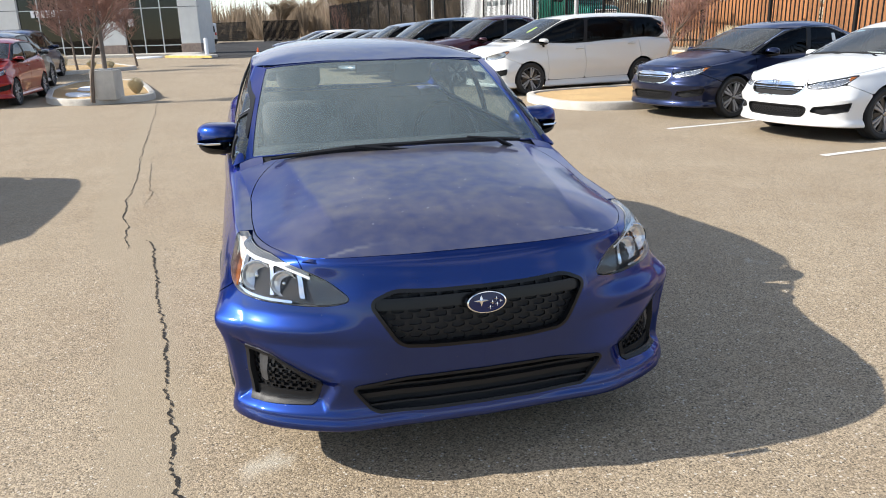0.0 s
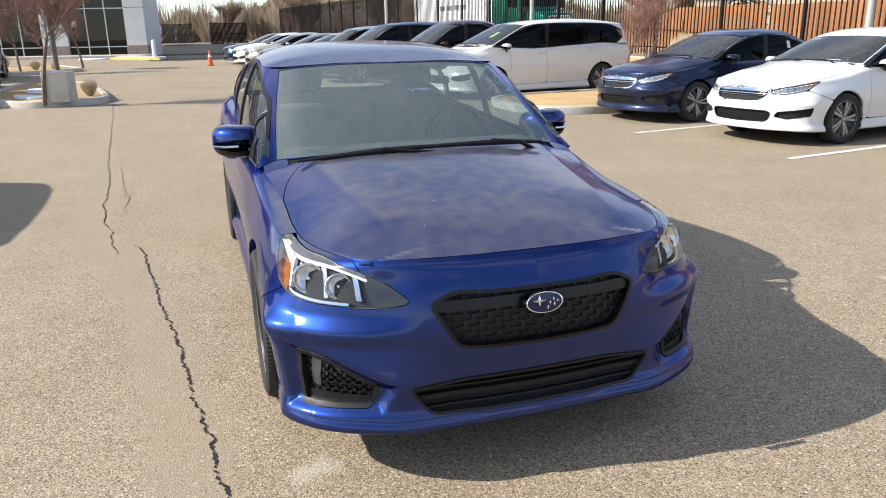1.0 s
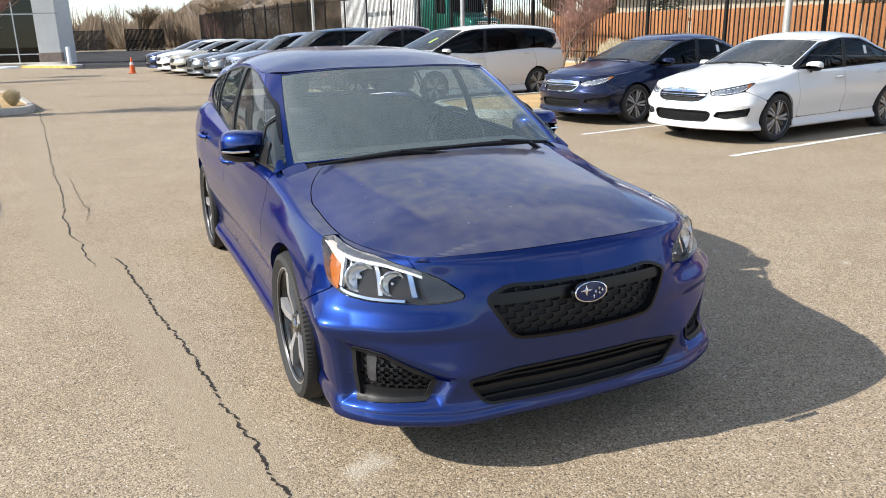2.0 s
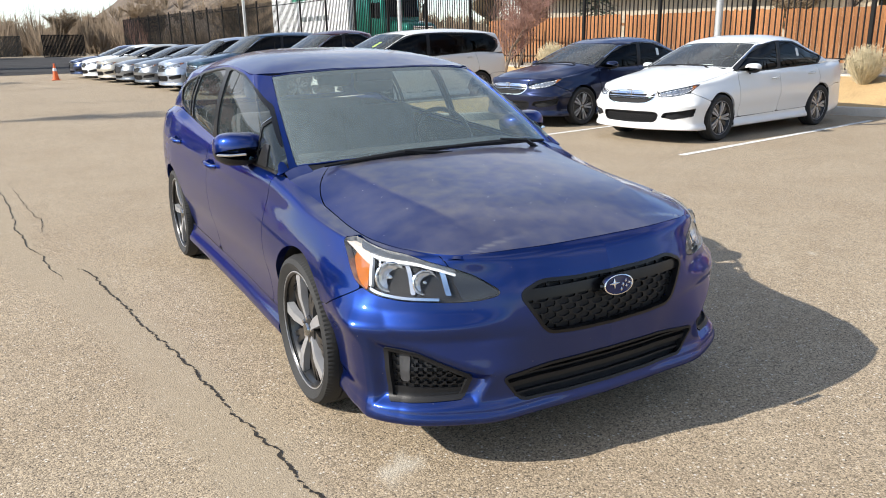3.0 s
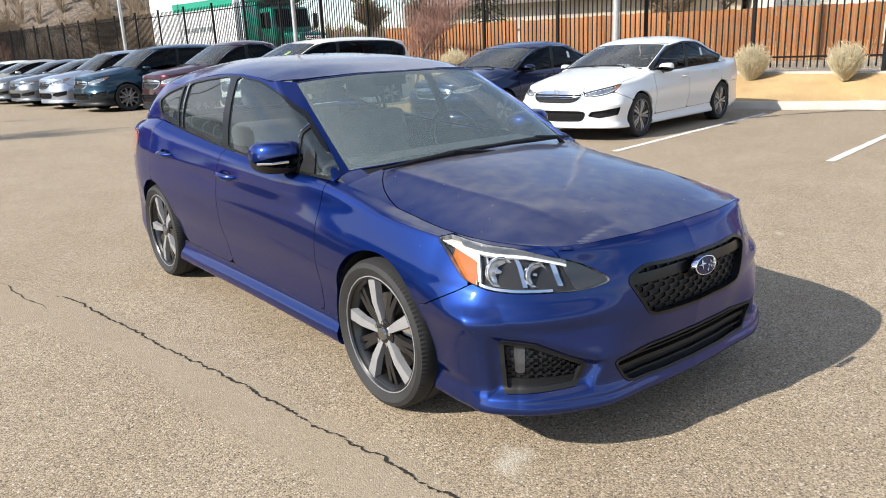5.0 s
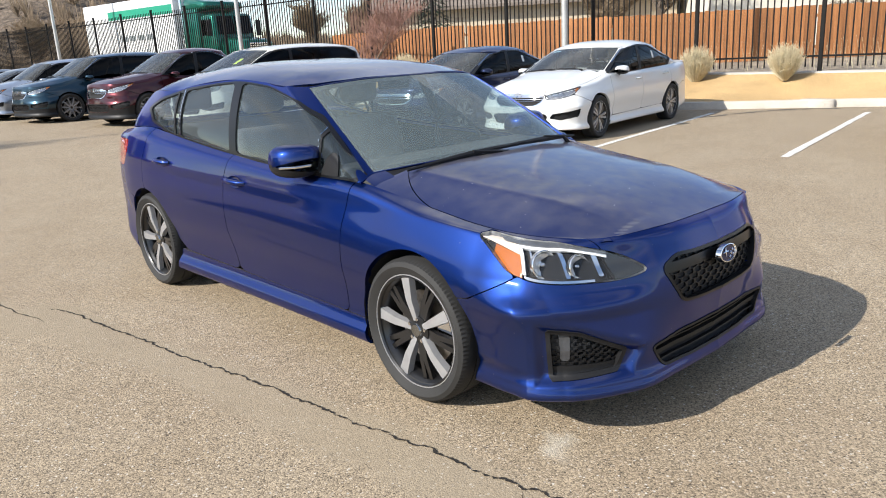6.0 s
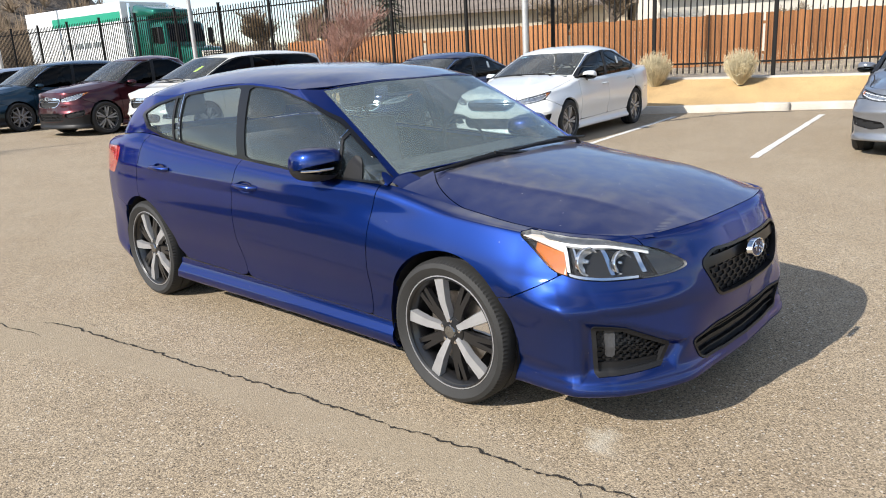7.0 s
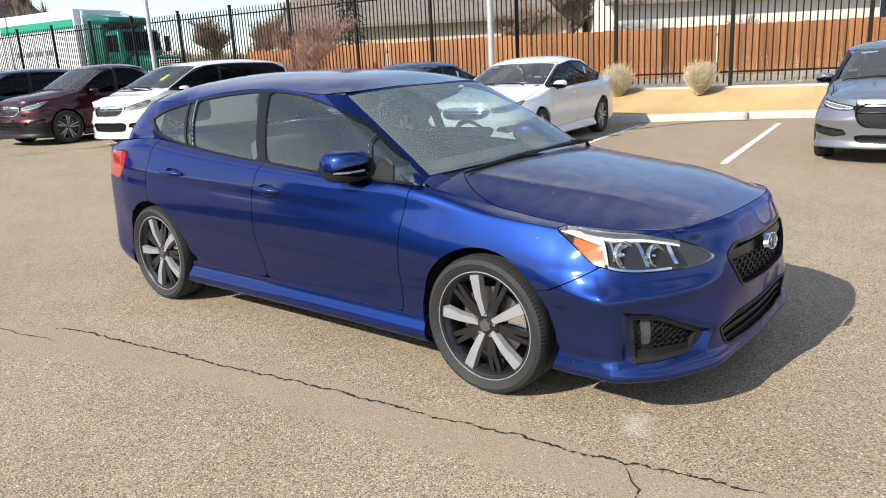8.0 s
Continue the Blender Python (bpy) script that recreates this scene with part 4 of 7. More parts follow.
    for s in (-1, 1):
        lamp = skin("headlight", Q, QN, [hl], M_CAVITY if hero else M_BRIGHT, s, lift=-0.058 if hero else -0.012, skirt=-0.060 if hero else -0.010, label="clear-lensed headlight with chrome reflectors")
        skin("lens", Q, QN, [hl], M_CLEAR, s, skirt=0.0, par=lamp).visible_shadow = False
        if hero:
            u, z = quv[..., 0], quv[..., 1]
            bar_u = 0.955 + (z - 0.655) * 0.41
            upper = z - (0.692 + (u - 0.6) * 0.05)
            skin("eyelid", Q, QN, [hl + 0.001, 0.013 - hl, upper, 1.06 - u, u - 0.60], M_HOUSING, s, lift=-0.004, skirt=0.012, par=lamp)
            skin("light_bar", Q, QN, [hl - 0.013, 0.023 - hl, u - 0.60, bar_u + 0.015 - u, upper], M_GUIDE, s, lift=-0.010, skirt=0.014, par=lamp)
            skin("light_bar", Q, QN, [hl - 0.014, u - bar_u + 0.009, bar_u + 0.009 - u], M_GUIDE, s, lift=-0.0098, skirt=0.014, par=lamp)
            skin("base_strip", Q, QN, [hl - 0.003, 0.012 - hl, -upper, bar_u - u, u - 0.66], M_SILVER, s, lift=-0.010, skirt=0.020, par=lamp)
            skin("inner_tip", Q, QN, [hl - 0.003, 0.590 - u + (z - 0.66) * 0.5], M_TIP, s, lift=-0.012, skirt=0.020, par=lamp)
            for c0, wd, deep in ((0.916, 0.006, 0.020), (0.778, 0.009, 0.022), (0.640, 0.010, 0.020)):
                skin("reflector", Q, QN, [hl - 0.022, wd - np.abs(u - c0 - (z - 0.69) * 0.35)], M_SILVER, s, lift=-deep, skirt=0.034, par=lamp)
            line_z = 0.730 + (u - 1.0) * 0.24
            # the amber wall runs inwards from the guide, so that it faces sideways
            fin = Q - QN * (0.006 + 0.15 * np.clip(u - 0.975, 0, 0.2))[..., None]
            fin_n = normals(fin, core)
            skin("side_marker", fin, fin_n, [hl - 0.001, u - bar_u - 0.010, line_z - z], M_AMBER, s, skirt=0.01, par=lamp, label="amber reflector")
            skin("side_lamp", Q, QN, [hl - 0.004, u - bar_u - 0.010, z - line_z - 0.001], M_PALE, s, lift=-0.008, skirt=0.02, par=lamp)
            for (bu, bz, rad) in ((0.848, 0.694, 0.050), (0.706, 0.684, 0.041)):
                i, j = np.unravel_index(np.argmin(np.hypot(u - bu, z - bz)), hl.shape)
                c = Q[i, j] * (s, 1, 1)
                way = Vector(QN[i, j] * (s, 1, 1)).lerp(Vector((0, -1, 0)), 0.6).normalized()
                m = Matrix.Translation(Vector(c) - way * 0.042) @ way.to_track_quat("X", "Z").to_matrix().to_4x4()
                bowl = part("lamp_bowl", moved(lathe([(0.004, 0.006), (rad * 0.30, 0.000), (rad * 0.62, 0.008), (rad * 0.84, 0.011), (rad, 0.020), (rad + 0.003, 0.020)], 11), m), M_BOWL, lamp)
                smooth(part("bulb_shield", moved(lathe([(0.0005, 0.018), (rad * 0.12, 0.016), (rad * 0.18, 0.010), (rad * 0.20, 0.002)], 20), m), M_SILVER, bowl), 40)
                smooth(part("bowl_ring", moved(lathe([(rad, 0.019), (rad + 0.002, 0.024), (rad + 0.005, 0.021), (rad + 0.005, 0.008)], 28), m), M_CHROME, bowl), 40)
        else:
            skin("side_marker", Q, QN, [hl - 0.006, quv[..., 0] - (U0 - 0.04 - 0.19)], M_AMBER, s, lift=-0.006, skirt=0.006, par=lamp, label="amber reflector")
            skin("lamp_divider", Q, QN, [hl - 0.014, 0.022 - hl], M_GUIDE, s, lift=-0.006, skirt=0.008, par=lamp)
            skin("lamp_bezel", Q, QN, [hl - 0.002, 0.010 - hl], M_TIP, s, lift=-0.004, skirt=0.008, par=lamp)

    def opening(name, key, depth, honey, bars, n, bezel, bezel_mat, label=""):
        us, zz = [q[0] for q in S[key]], [q[1] for q in S[key]]
        Q, quv = refined(W, WU, 0.0 if min(us) < 0 else min(us) - 0.03, max(us) + 0.03, min(zz) - 0.03, max(zz) + 0.03, n, n // 3)
        QN = normals(Q, core)
        if min(us) < 0:
            QN[0, :, 0] = 0
        f = inside(quv, rounded(S[key], 2, 0.018 if hero else 0.035) if key != "fog" else rounded(S[key], 1, 0.010))
        for s in ((0,) if min(us) < 0 else (-1, 1)):
            base = skin(name, Q, QN, [f + 0.002], M_UNDER, s, lift=-depth, skirt=-depth + 0.004, label=label)
            if bezel:
                skin("surround", Q, QN, [f + 0.003, bezel - f], bezel_mat, s, lift=0.004, skirt=0.02, par=base)
            if honey:
                skin("mesh", Q, QN, [f - bezel * 0.6, comb(quv, *honey)], M_MESH, s, lift=-depth * 0.45, skirt=0.012, par=base, crease=50)
            for z0, z1, mat in bars:
                skin("bar", Q, QN, [f - 0.004, quv[..., 1] - z0, z1 - quv[..., 1]], mat, s, lift=-0.008, skirt=0.02, par=base)
        return Q, quv, QN, f

    if hero:
        opening("grille", "grille", 0.05, (0.058, 0.022, 0.0042), [(0.618, 0.656, M_GLOSS)], 190, 0.009, M_GLOSS, "black honeycomb grille")
        opening("lower_intake", "lower", 0.07, None, [(0.284, 0.290, M_BLACK), (0.312, 0.330, M_BLACK), (0.348, 0.354, M_BLACK)], 110, 0.007, M_BLACK)
        Q, quv, QN, f = opening("fog_lamp_recess", "fog", 0.035, (0.034, 0.0135, 0.0030), [], 150, 0.014, M_BLACK)
        for s in (-1, 1):
            skin("fog_lamp", Q, QN, [inside(quv, rounded([(0.812, 0.448), (0.808, 0.338), (0.775, 0.338), (0.772, 0.442)], 1, 0.008))], M_FOG, s, lift=-0.012, skirt=0.02, label="small vertical fog lamp")
            skin("fog_blank", Q, QN, [f - 0.004, quv[..., 0] - 0.752], M_BLACK, s, lift=-0.022, skirt=0.006)
            skin("fog_blade", Q, QN, [f - 0.004, 0.318 - quv[..., 1]], M_BLACK, s, lift=-0.010, skirt=0.01)
    else:
        opening("grille", "grille", 0.03, S.get("honey"), S.get("bars", []), 60, S.get("bezel", 0.016), S.get("bezel_mat", M_CHROME))
        zc = sum(b[0] + b[1] for b in S["bars"][:1]) / 2
        j = int(np.argmin(np.abs(W[0, :, 2] - zc)))
        yb, zb = float(W[0, j, 1]) - 0.012, float(W[0, j, 2])
        loop = [(-0.045, yb, zb + 0.042), (0.045, yb, zb + 0.042), (0.040, yb, zb - 0.042), (-0.040, yb, zb - 0.042)]
        part("badge", joined(tube(loop + loop[:2], 0.006, 6)), M_CHROME, car)
        opening("lower_intake", "lower", 0.04, (0.05, 0.022, 0.005) if hero is False and S.get("honey_low") else None, [], 60, 0.012, M_BLACK)
        if S.get("fog"):
            opening("fog_lamp_recess", "fog", 0.025, None, S.get("fog_bars", []), 40, 0.008, M_BLACK)
    # wheels and wells
    wx = S["half"] - 0.105
    for s in (-1, 1):
        for ya in (S["axle_f"], S["axle_r"]):
            wheel(car, s * (wx - 0.012), ya, s, style, S["wheel"])
            well = [(s * x, ya + (R + 0.004) * math.cos(a), ac + (R + 0.004) * math.sin(a)) for a in np.linspace(-0.35, math.pi + 0.35, 18) for x in (S["half"] - 0.04, S["half"] - 0.34)]
            fs = [(2 * i, 2 * i + 1, 2 * i + 3, 2 * i + 2) for i in range(17)] + [tuple(range(1, 36, 2))]
            smooth(part("wheel_well", (well, fs), M_UNDER, car), 40)
    bm = bmesh.new()
    boxes(bm, -S["half"] + 0.36, S["half"] - 0.36, S["nose"] + 0.2, S["tail"] - 0.2, 0.20, 0.24)
    boxes(bm, -S["half"] + 0.07, S["half"] - 0.07, S["axle_f"] + 0.42, S["axle_r"] - 0.42, 0.20, 0.26)
    part("underbody", bm, M_UNDER, car)
    # inside
    bz = S["base"][1]
    zf = S.get("floor", 0.33)
    for x in (-0.37, 0.37):
        seat(car, x, 0.12 + (S["wstop"][0] + 0.42), zf)
    seat(car, 0, (0.62 if S["deck"] else 0.98) + (S["wstop"][0] + 0.42), zf, 1.25, 2)
    bm = bmesh.new()
    boxes(bm, -0.70, 0.70, S["base"][0] + 0.10, S["base"][0] + 0.55, bz - 0.30, bz - 0.03, 0.05)
    smooth(part("dashboard", bm, M_DASH, car), 50)
    smooth(part("steering_wheel", moved(lathe([(0.175, -0.012), (0.19, 0.0), (0.175, 0.012), (0.16, 0.0)], 32, True), Matrix.Translation((0.37, S["base"][0] + 0.68, bz - 0.04)) @ Matrix.Rotation(-0.45, 4, "X") @ Matrix.Rotation(math.pi / 2, 4, "Z")), M_BLACK, car), 60)
    if hero:
        bm = bmesh.new()
        boxes(bm, -0.11, 0.11, -0.30, -0.27, 1.265, 1.325, 0.012)
        smooth(part("rear_view_mirror", bm, M_BLACK, car), 40)
    bm = bmesh.new()
    boxes(bm, -S["half"] + 0.12, S["half"] - 0.12, S["base"][0] + 0.1, S["tail"] - 0.35, zf - 0.06, zf)
    part("cabin_floor", bm, M_UNDER, car)
    # mirrors and handles
    my, mz = S.get("mirror", (-0.535, 0.994))
    mk, mi = (1.15, 0.042) if hero else (1.0, 0.0)
    for s in (-1, 1):
        for nm, cut_z, mat in (("mirror_cap", 1, S.get("mirror_mat") or paint), ("mirror_base", -1, M_BLACK)):
            bm = bmesh.new()
            bmesh.ops.create_uvsphere(bm, u_segments=28, v_segments=18, radius=1.0)
            for v in bm.verts:
                v.co = Vector([math.copysign(abs(c) ** 0.72, c) for c in v.co])
                y = v.co.y * 0.085 + 0.03 * (1 - abs(v.co.x)) * (-1)
                v.co = Vector((s * (S["half"] - 0.012 - mi) + v.co.x * 0.112 * mk + s * 0.012 * mk, my + y * mk + abs(v.co.x) * 0.02, mz + v.co.z * (0.067 + 0.008 * s * v.co.x) * mk - 0.002))
            bmesh.ops.bisect_plane(bm, geom=bm.verts[:] + bm.edges[:] + bm.faces[:], plane_co=(0, my, mz - 0.018), plane_no=(0, 0.25, cut_z), clear_inner=True)
            ob = smooth(part(nm, bm, mat, car), 50)
            if nm == "mirror_cap" and hero:
                part("turn_signal", joined(tube([(s * (S["half"] + 0.084), my - 0.035, mz - 0.024), (s * (S["half"] + 0.042), my - 0.104, mz - 0.021), (s * (S["half"] - 0.03), my - 0.129, mz - 0.018)], 0.006, 6)), M_SILVER, ob)
        part("mirror_stalk", tube([(s * (S["half"] - 0.10), my + 0.05, mz - 0.12), (s * (S["half"] - 0.05), my + 0.02, mz - 0.045)], [0.034, 0.024], 10), M_BLACK if not hero else M_CHROME, car)
    for s in (-1, 1):
        for hy, hz in S.get("handles", ((0.10, 0.830), (1.02, 0.875))):
            i, j = np.unravel_index(np.argmin(np.hypot(yz[..., 0] - hy, yz[..., 1] - hz) + (WU[..., 0] < 1) * 9), HL.shape)
            x = float(W[i, j, 0])
            pts = [(s * (x - 0.006), hy - 0.10, hz), (s * (x + 0.022), hy - 0.075, hz + 0.002), (s * (x + 0.028), hy, hz + 0.005), (s * (x + 0.022), hy + 0.075, hz + 0.004), (s * (x - 0.006), hy + 0.10, hz + 0.002)]
            smooth(part("door_handle", tube(pts, [0.012, 0.014, 0.015, 0.014, 0.012], 8), S.get("handle_mat") or paint, car), 50)
            bowl = [(s * (x + 0.0025), hy + 0.075 * math.cos(a), hz + 0.032 * math.sin(a)) for a in np.linspace(0, 2 * math.pi, 20, endpoint=False)]
            part("handle_bowl", (bowl + [(s * (x - 0.012), hy, hz)], [(a, (a + 1) % 20, 20) if s > 0 else ((a + 1) % 20, a, 20) for a in range(20)]), paint, car)
    # wipers
    for (x0, x1, lift) in ((-0.62, 0.06, 0.0), (-0.05, 0.54, 0.012)):
        yb = S["base"][0]
        pts = [(x0 * S["half"] / 0.876 + (x1 - x0) * t, yb - 0.028 - 0.02 * t + 0.10 * abs(x0 + (x1 - x0) * t) ** 2 - lift, bz + 0.008 + 0.010 * t + lift * 0.6 - 0.075 * (x0 + (x1 - x0) * t) ** 2) for t in (0, 0.25, 0.5, 0.75, 1)]
        part("wiper_blade", tube(pts, [0.007, 0.011, 0.014, 0.012, 0.006], 6), M_BLACK, car)
        arm = [(x1 * 0.98 - 0.02, yb - 0.055 + 0.09 * x1 * x1, bz - 0.022 - 0.06 * x1 * x1), ((x0 + x1) / 2 + 0.17, yb - 0.058, bz + 0.002 + lift), ((x0 + x1) / 2 + 0.03, yb - 0.040, bz + 0.018 + lift * 0.8)]
        part("wiper_arm", tube(arm, [0.013, 0.010, 0.008], 6), M_BLACK, car)
    return dict(W=W, WU=WU, WN=WN, H=H)
# ---------------------------------------------------------------- ground
def rise(y):
    """The lot climbs gently towards the buildings."""
    d = max(0.0, y - 3.0)
    z = 0.0075 * d * d / (d + 3.0)
    return z if y <= 140 else rise(140) + (y - 140) * 0.002


CRACK = [(-2.95, 15.5), (-2.81, 14.27), (-2.54, 10.93), (-2.33, 8.2), (-2.10, 5.2), (-2.02, 4.46), (-1.91, 2.95), (-1.81, 2.12), (-1.72, 1.50), (-1.64, 1.08)]
CRACK_NEAR = [(-1.56, 1.42), (-1.50, 1.20), (-1.40, 0.49), (-1.32, -0.10), (-1.22, -0.70), (-1.17, -1.25), (-1.10, -1.70), (-1.06, -2.06), (-1.02, -2.30), (-0.96, -2.60)]
CRACK_SIDE = [(-1.07, -2.12), (-1.20, -2.22), (-1.36, -2.27), (-1.55, -2.40)]


def far_from(points, x, y):
    best = 1e9
    for (ax, ay), (bx, by) in zip(points, points[1:]):
        dx, dy = bx - ax, by - ay
        t = min(1, max(0, ((x - ax) * dx + (y - ay) * dy) / (dx * dx + dy * dy)))
        best = min(best, math.hypot(x - ax - t * dx, y - ay - t * dy))
    return best


def asphalt():
    """Old sun-bleached asphalt: pale stones in a worn binder, with smoother bands along the seams."""
    m = bpy.data.materials.new("bleached_asphalt")
    m.use_nodes = True
    n, l = m.node_tree.nodes, m.node_tree.links
    b = n["Principled BSDF"]
    b.inputs["Roughness"].default_value = 0.88
    b.inputs["Specular IOR Level"].default_value = 0.3
    co = n.new("ShaderNodeTexCoord")

    def tex(kind, scale, **kw):
        t = n.new(kind)
        t.inputs["Scale"].default_value = scale
        for k, v in kw.items():
            t.inputs[k].default_value = v
        l.new(co.outputs["Object"], t.inputs["Vector"])
        return t

    def rng(fac, a, b_, c=0.0, d=1.0):
        r = n.new("ShaderNodeMapRange")
        for k, v in zip(("From Min", "From Max", "To Min", "To Max"), (a, b_, c, d)):
            r.inputs[k].default_value = v
        l.new(fac, r.inputs["Value"])
        return r.outputs["Result"]

    def mix(fac, c1, c2, mode="MIX"):
        x = n.new("ShaderNodeMixRGB")
        x.blend_type = mode
        for k, v in (("Fac", fac), ("Color1", c1), ("Color2", c2)):
            if hasattr(v, "links"):
                l.new(v, x.inputs[k])
            else:
                x.inputs[k].default_value = v if k == "Fac" else (*v, 1)
        return x.outputs["Color"]
    stones = tex("ShaderNodeTexVoronoi", 170.0)
    pits = tex("ShaderNodeTexNoise", 110.0, Detail=4.0, Roughness=0.65)
    blot = tex("ShaderNodeTexNoise", 0.55, Detail=6.0, Roughness=0.6)
    mid = tex("ShaderNodeTexNoise", 6.0, Detail=5.0)
    base = mix(rng(blot.outputs["Fac"], 0.32, 0.68), (0.280, 0.219, 0.149), (0.330, 0.268, 0.188))
    base = mix(rng(mid.outputs["Fac"], 0.3, 0.7, 0.0, 0.42), base, (0.252, 0.198, 0.136))
    patch = tex("ShaderNodeTexNoise", 1.7, Detail=7.0, Roughness=0.7)
    base = mix(rng(patch.outputs["Fac"], 0.42, 0.72, 0.0, 0.45), base, (0.372, 0.312, 0.230))
    stone = n.new("ShaderNodeSeparateColor")
    l.new(stones.outputs["Color"], stone.inputs["Color"])
    grain = mix(rng(stone.outputs["Red"], 0.0, 1.0), (0.34, 0.33, 0.32), (1.75, 1.72, 1.66))
    wear = n.new("ShaderNodeVertexColor")
    wear.layer_name = "wear"
    ws = n.new("ShaderNodeSeparateColor")
    l.new(wear.outputs["Color"], ws.inputs["Color"])
    grit = n.new("ShaderNodeMath")
    grit.operation = "MULTIPLY_ADD"
    grit.inputs[1].default_value, grit.inputs[2].default_value = -0.36, 0.72
    l.new(ws.outputs["Red"], grit.inputs[0])
    col = mix(grit.outputs["Value"], base, grain, "MULTIPLY")
    col = mix(rng(pits.outputs["Fac"], 0.32, 0.44, 0.65, 0.0), col, (0.10, 0.075, 0.052))
    # single pale and dark stones among the rest
    for size, at, pick, shade in ((72.0, 0.30, (0.90, 0.93), (0.60, 0.55, 0.47)), (105.0, 0.34, (0.87, 0.90), (0.50, 0.42, 0.33)), (90.0, 0.33, (0.85, 0.89), (0.055, 0.045, 0.036))):
        loose = tex("ShaderNodeTexVoronoi", size)
        loose.inputs["Randomness"].default_value = 1.0
        kind = n.new("ShaderNodeSeparateColor")
        l.new(loose.outputs["Color"], kind.inputs["Color"])
        chosen = rng(kind.outputs["Green"], *pick)
        near = rng(loose.outputs["Distance"], at, at + 0.10, 0.85, 0.0)
        both_of = n.new("ShaderNodeMath")
        both_of.operation = "MULTIPLY"
        l.new(chosen, both_of.inputs[0])
        l.new(near, both_of.inputs[1])
        col = mix(both_of.outputs["Value"], col, shade)
    smooth_band = mix(rng(blot.outputs["Fac"], 0.3, 0.7), (0.345, 0.283, 0.196), (0.30, 0.243, 0.167))
    part_band = n.new("ShaderNodeMath")
    part_band.operation = "MULTIPLY"
    part_band.inputs[1].default_value = 0.5
    l.new(ws.outputs["Red"], part_band.inputs[0])
    col = mix(part_band.outputs["Value"], col, smooth_band)
    col = mix(ws.outputs["Green"], col, (0.56, 0.52, 0.44))
    col = mix(ws.outputs["Blue"], col, (0.085, 0.082, 0.085))
    l.new(col, b.inputs["Base Color"])
    bp = n.new("ShaderNodeBump")
    bp.inputs["Strength"].default_value, bp.inputs["Distance"].default_value = 1.0, 0.0016
    l.new(stones.outputs["Distance"], bp.inputs["Height"])
    bp.invert = True
    l.new(bp.outputs["Normal"], b.inputs["Normal"])
    return m


M_ASPHALT = asphalt()


def build_ground():
    """One sheet to the horizon: close-set near the car, wider outwards."""
    def steps(lo, hi, near_lo, near_hi, d):
        near = list(np.arange(near_lo, near_hi, d))
        out, s = [], d
        v = near_hi
        while v < hi:
            out.append(v)
            s *= 1.25
            v += s
        left, s, v = [], d, near_lo
        while v > lo:
            s *= 1.25
            v -= s
            left.append(max(v, lo))
        return left[::-1] + near + out + [hi]
    xs, ys = steps(-2500, 2500, -3.6, 3.4, 0.045), steps(-2000, 3500, -4.0, 7.0, 0.06)
    vs = [(x, y, rise(y)) for y in ys for x in xs]
    k = len(xs)
    fs = [(j * k + i, j * k + i + 1, (j + 1) * k + i + 1, (j + 1) * k + i) for j in range(len(ys) - 1) for i in range(k - 1)]
    ob = part("ground", (vs, fs), M_ASPHALT, label="sun-bleached cracked asphalt car park")
    tagged(ob, kind="structure")
    col = ob.data.color_attributes.new("wear", "FLOAT_COLOR", "POINT")
    seam = [(x - 0.10, y) for x, y in CRACK] + [(x - 0.10, y) for x, y in CRACK_NEAR]
    spots = [((-0.757, -2.034), 0.075), ((-2.9, -1.0), 0.03), ((2.9, -1.1), 0.035), ((2.35, -0.55), 0.04)]
    buf = np.zeros((len(vs), 4), np.float32)
    for i, (x, y, _) in enumerate(vs):
        band = blotch = wet = 0.0
        if -4 < x < 4 and -5 < y < 30:
            wob = noise.noise((x * 2.2, y * 1.1, 0.0)) * 0.10 + noise.noise((x * 9, y * 9, 3.0)) * 0.05
            if x < 0.5:
                d = far_from(seam, x, y) + wob
                band = min(1, max(0, (0.19 - d) / 0.09))
            for (sx, sy), r in spots:
                d = math.hypot((x - sx) * 0.8, y - sy) + noise.noise((x * 16, y * 16, 0.0)) * r * 0.9
                blotch = max(blotch, min(0.5, max(0, (r - d) / (r * 0.6))))
        buf[i] = (band, blotch, wet, 1)
    col.data.foreach_set("color", buf.ravel())
    return ob


ground = build_ground()

# damp dark asphalt of the lane
M_DAMP = material("damp_dark_asphalt", (0.060, 0.058, 0.057), rough=0.9, spec=0.08, vary=0.4, scale=0.35, fine=0.3, fine_scale=60, bump=0.002, bump_scale=90)
lv = []
for j in range(33):
    y = 41.5 + 62 * j / 32
    xl, xr = np.interp(y, (41.5, 60, 104), (-3.2, -4.4, -4.0)), np.interp(y, (41.5, 60, 92, 104), (1.2, 5.2, 6.6, 2.0))
    for i in range(9):
        w = 0.45 * noise.noise((y * 0.4, i * 0.1, 2.0)) if i in (0, 8) else 0.0
        lv.append((xl + (xr - xl) * i / 8 + w, y + (0.9 * noise.noise((i * 0.5, 3.0, 1.0)) if j == 0 else 0), rise(y) + 0.012))
tagged(part("lane", (lv, [(j * 9 + i, j * 9 + i + 1, j * 9 + i + 10, j * 9 + i + 9) for j in range(32) for i in range(8)]), M_DAMP, None, "damp dark asphalt lane between the buildings"), category="lane", kind="structure")
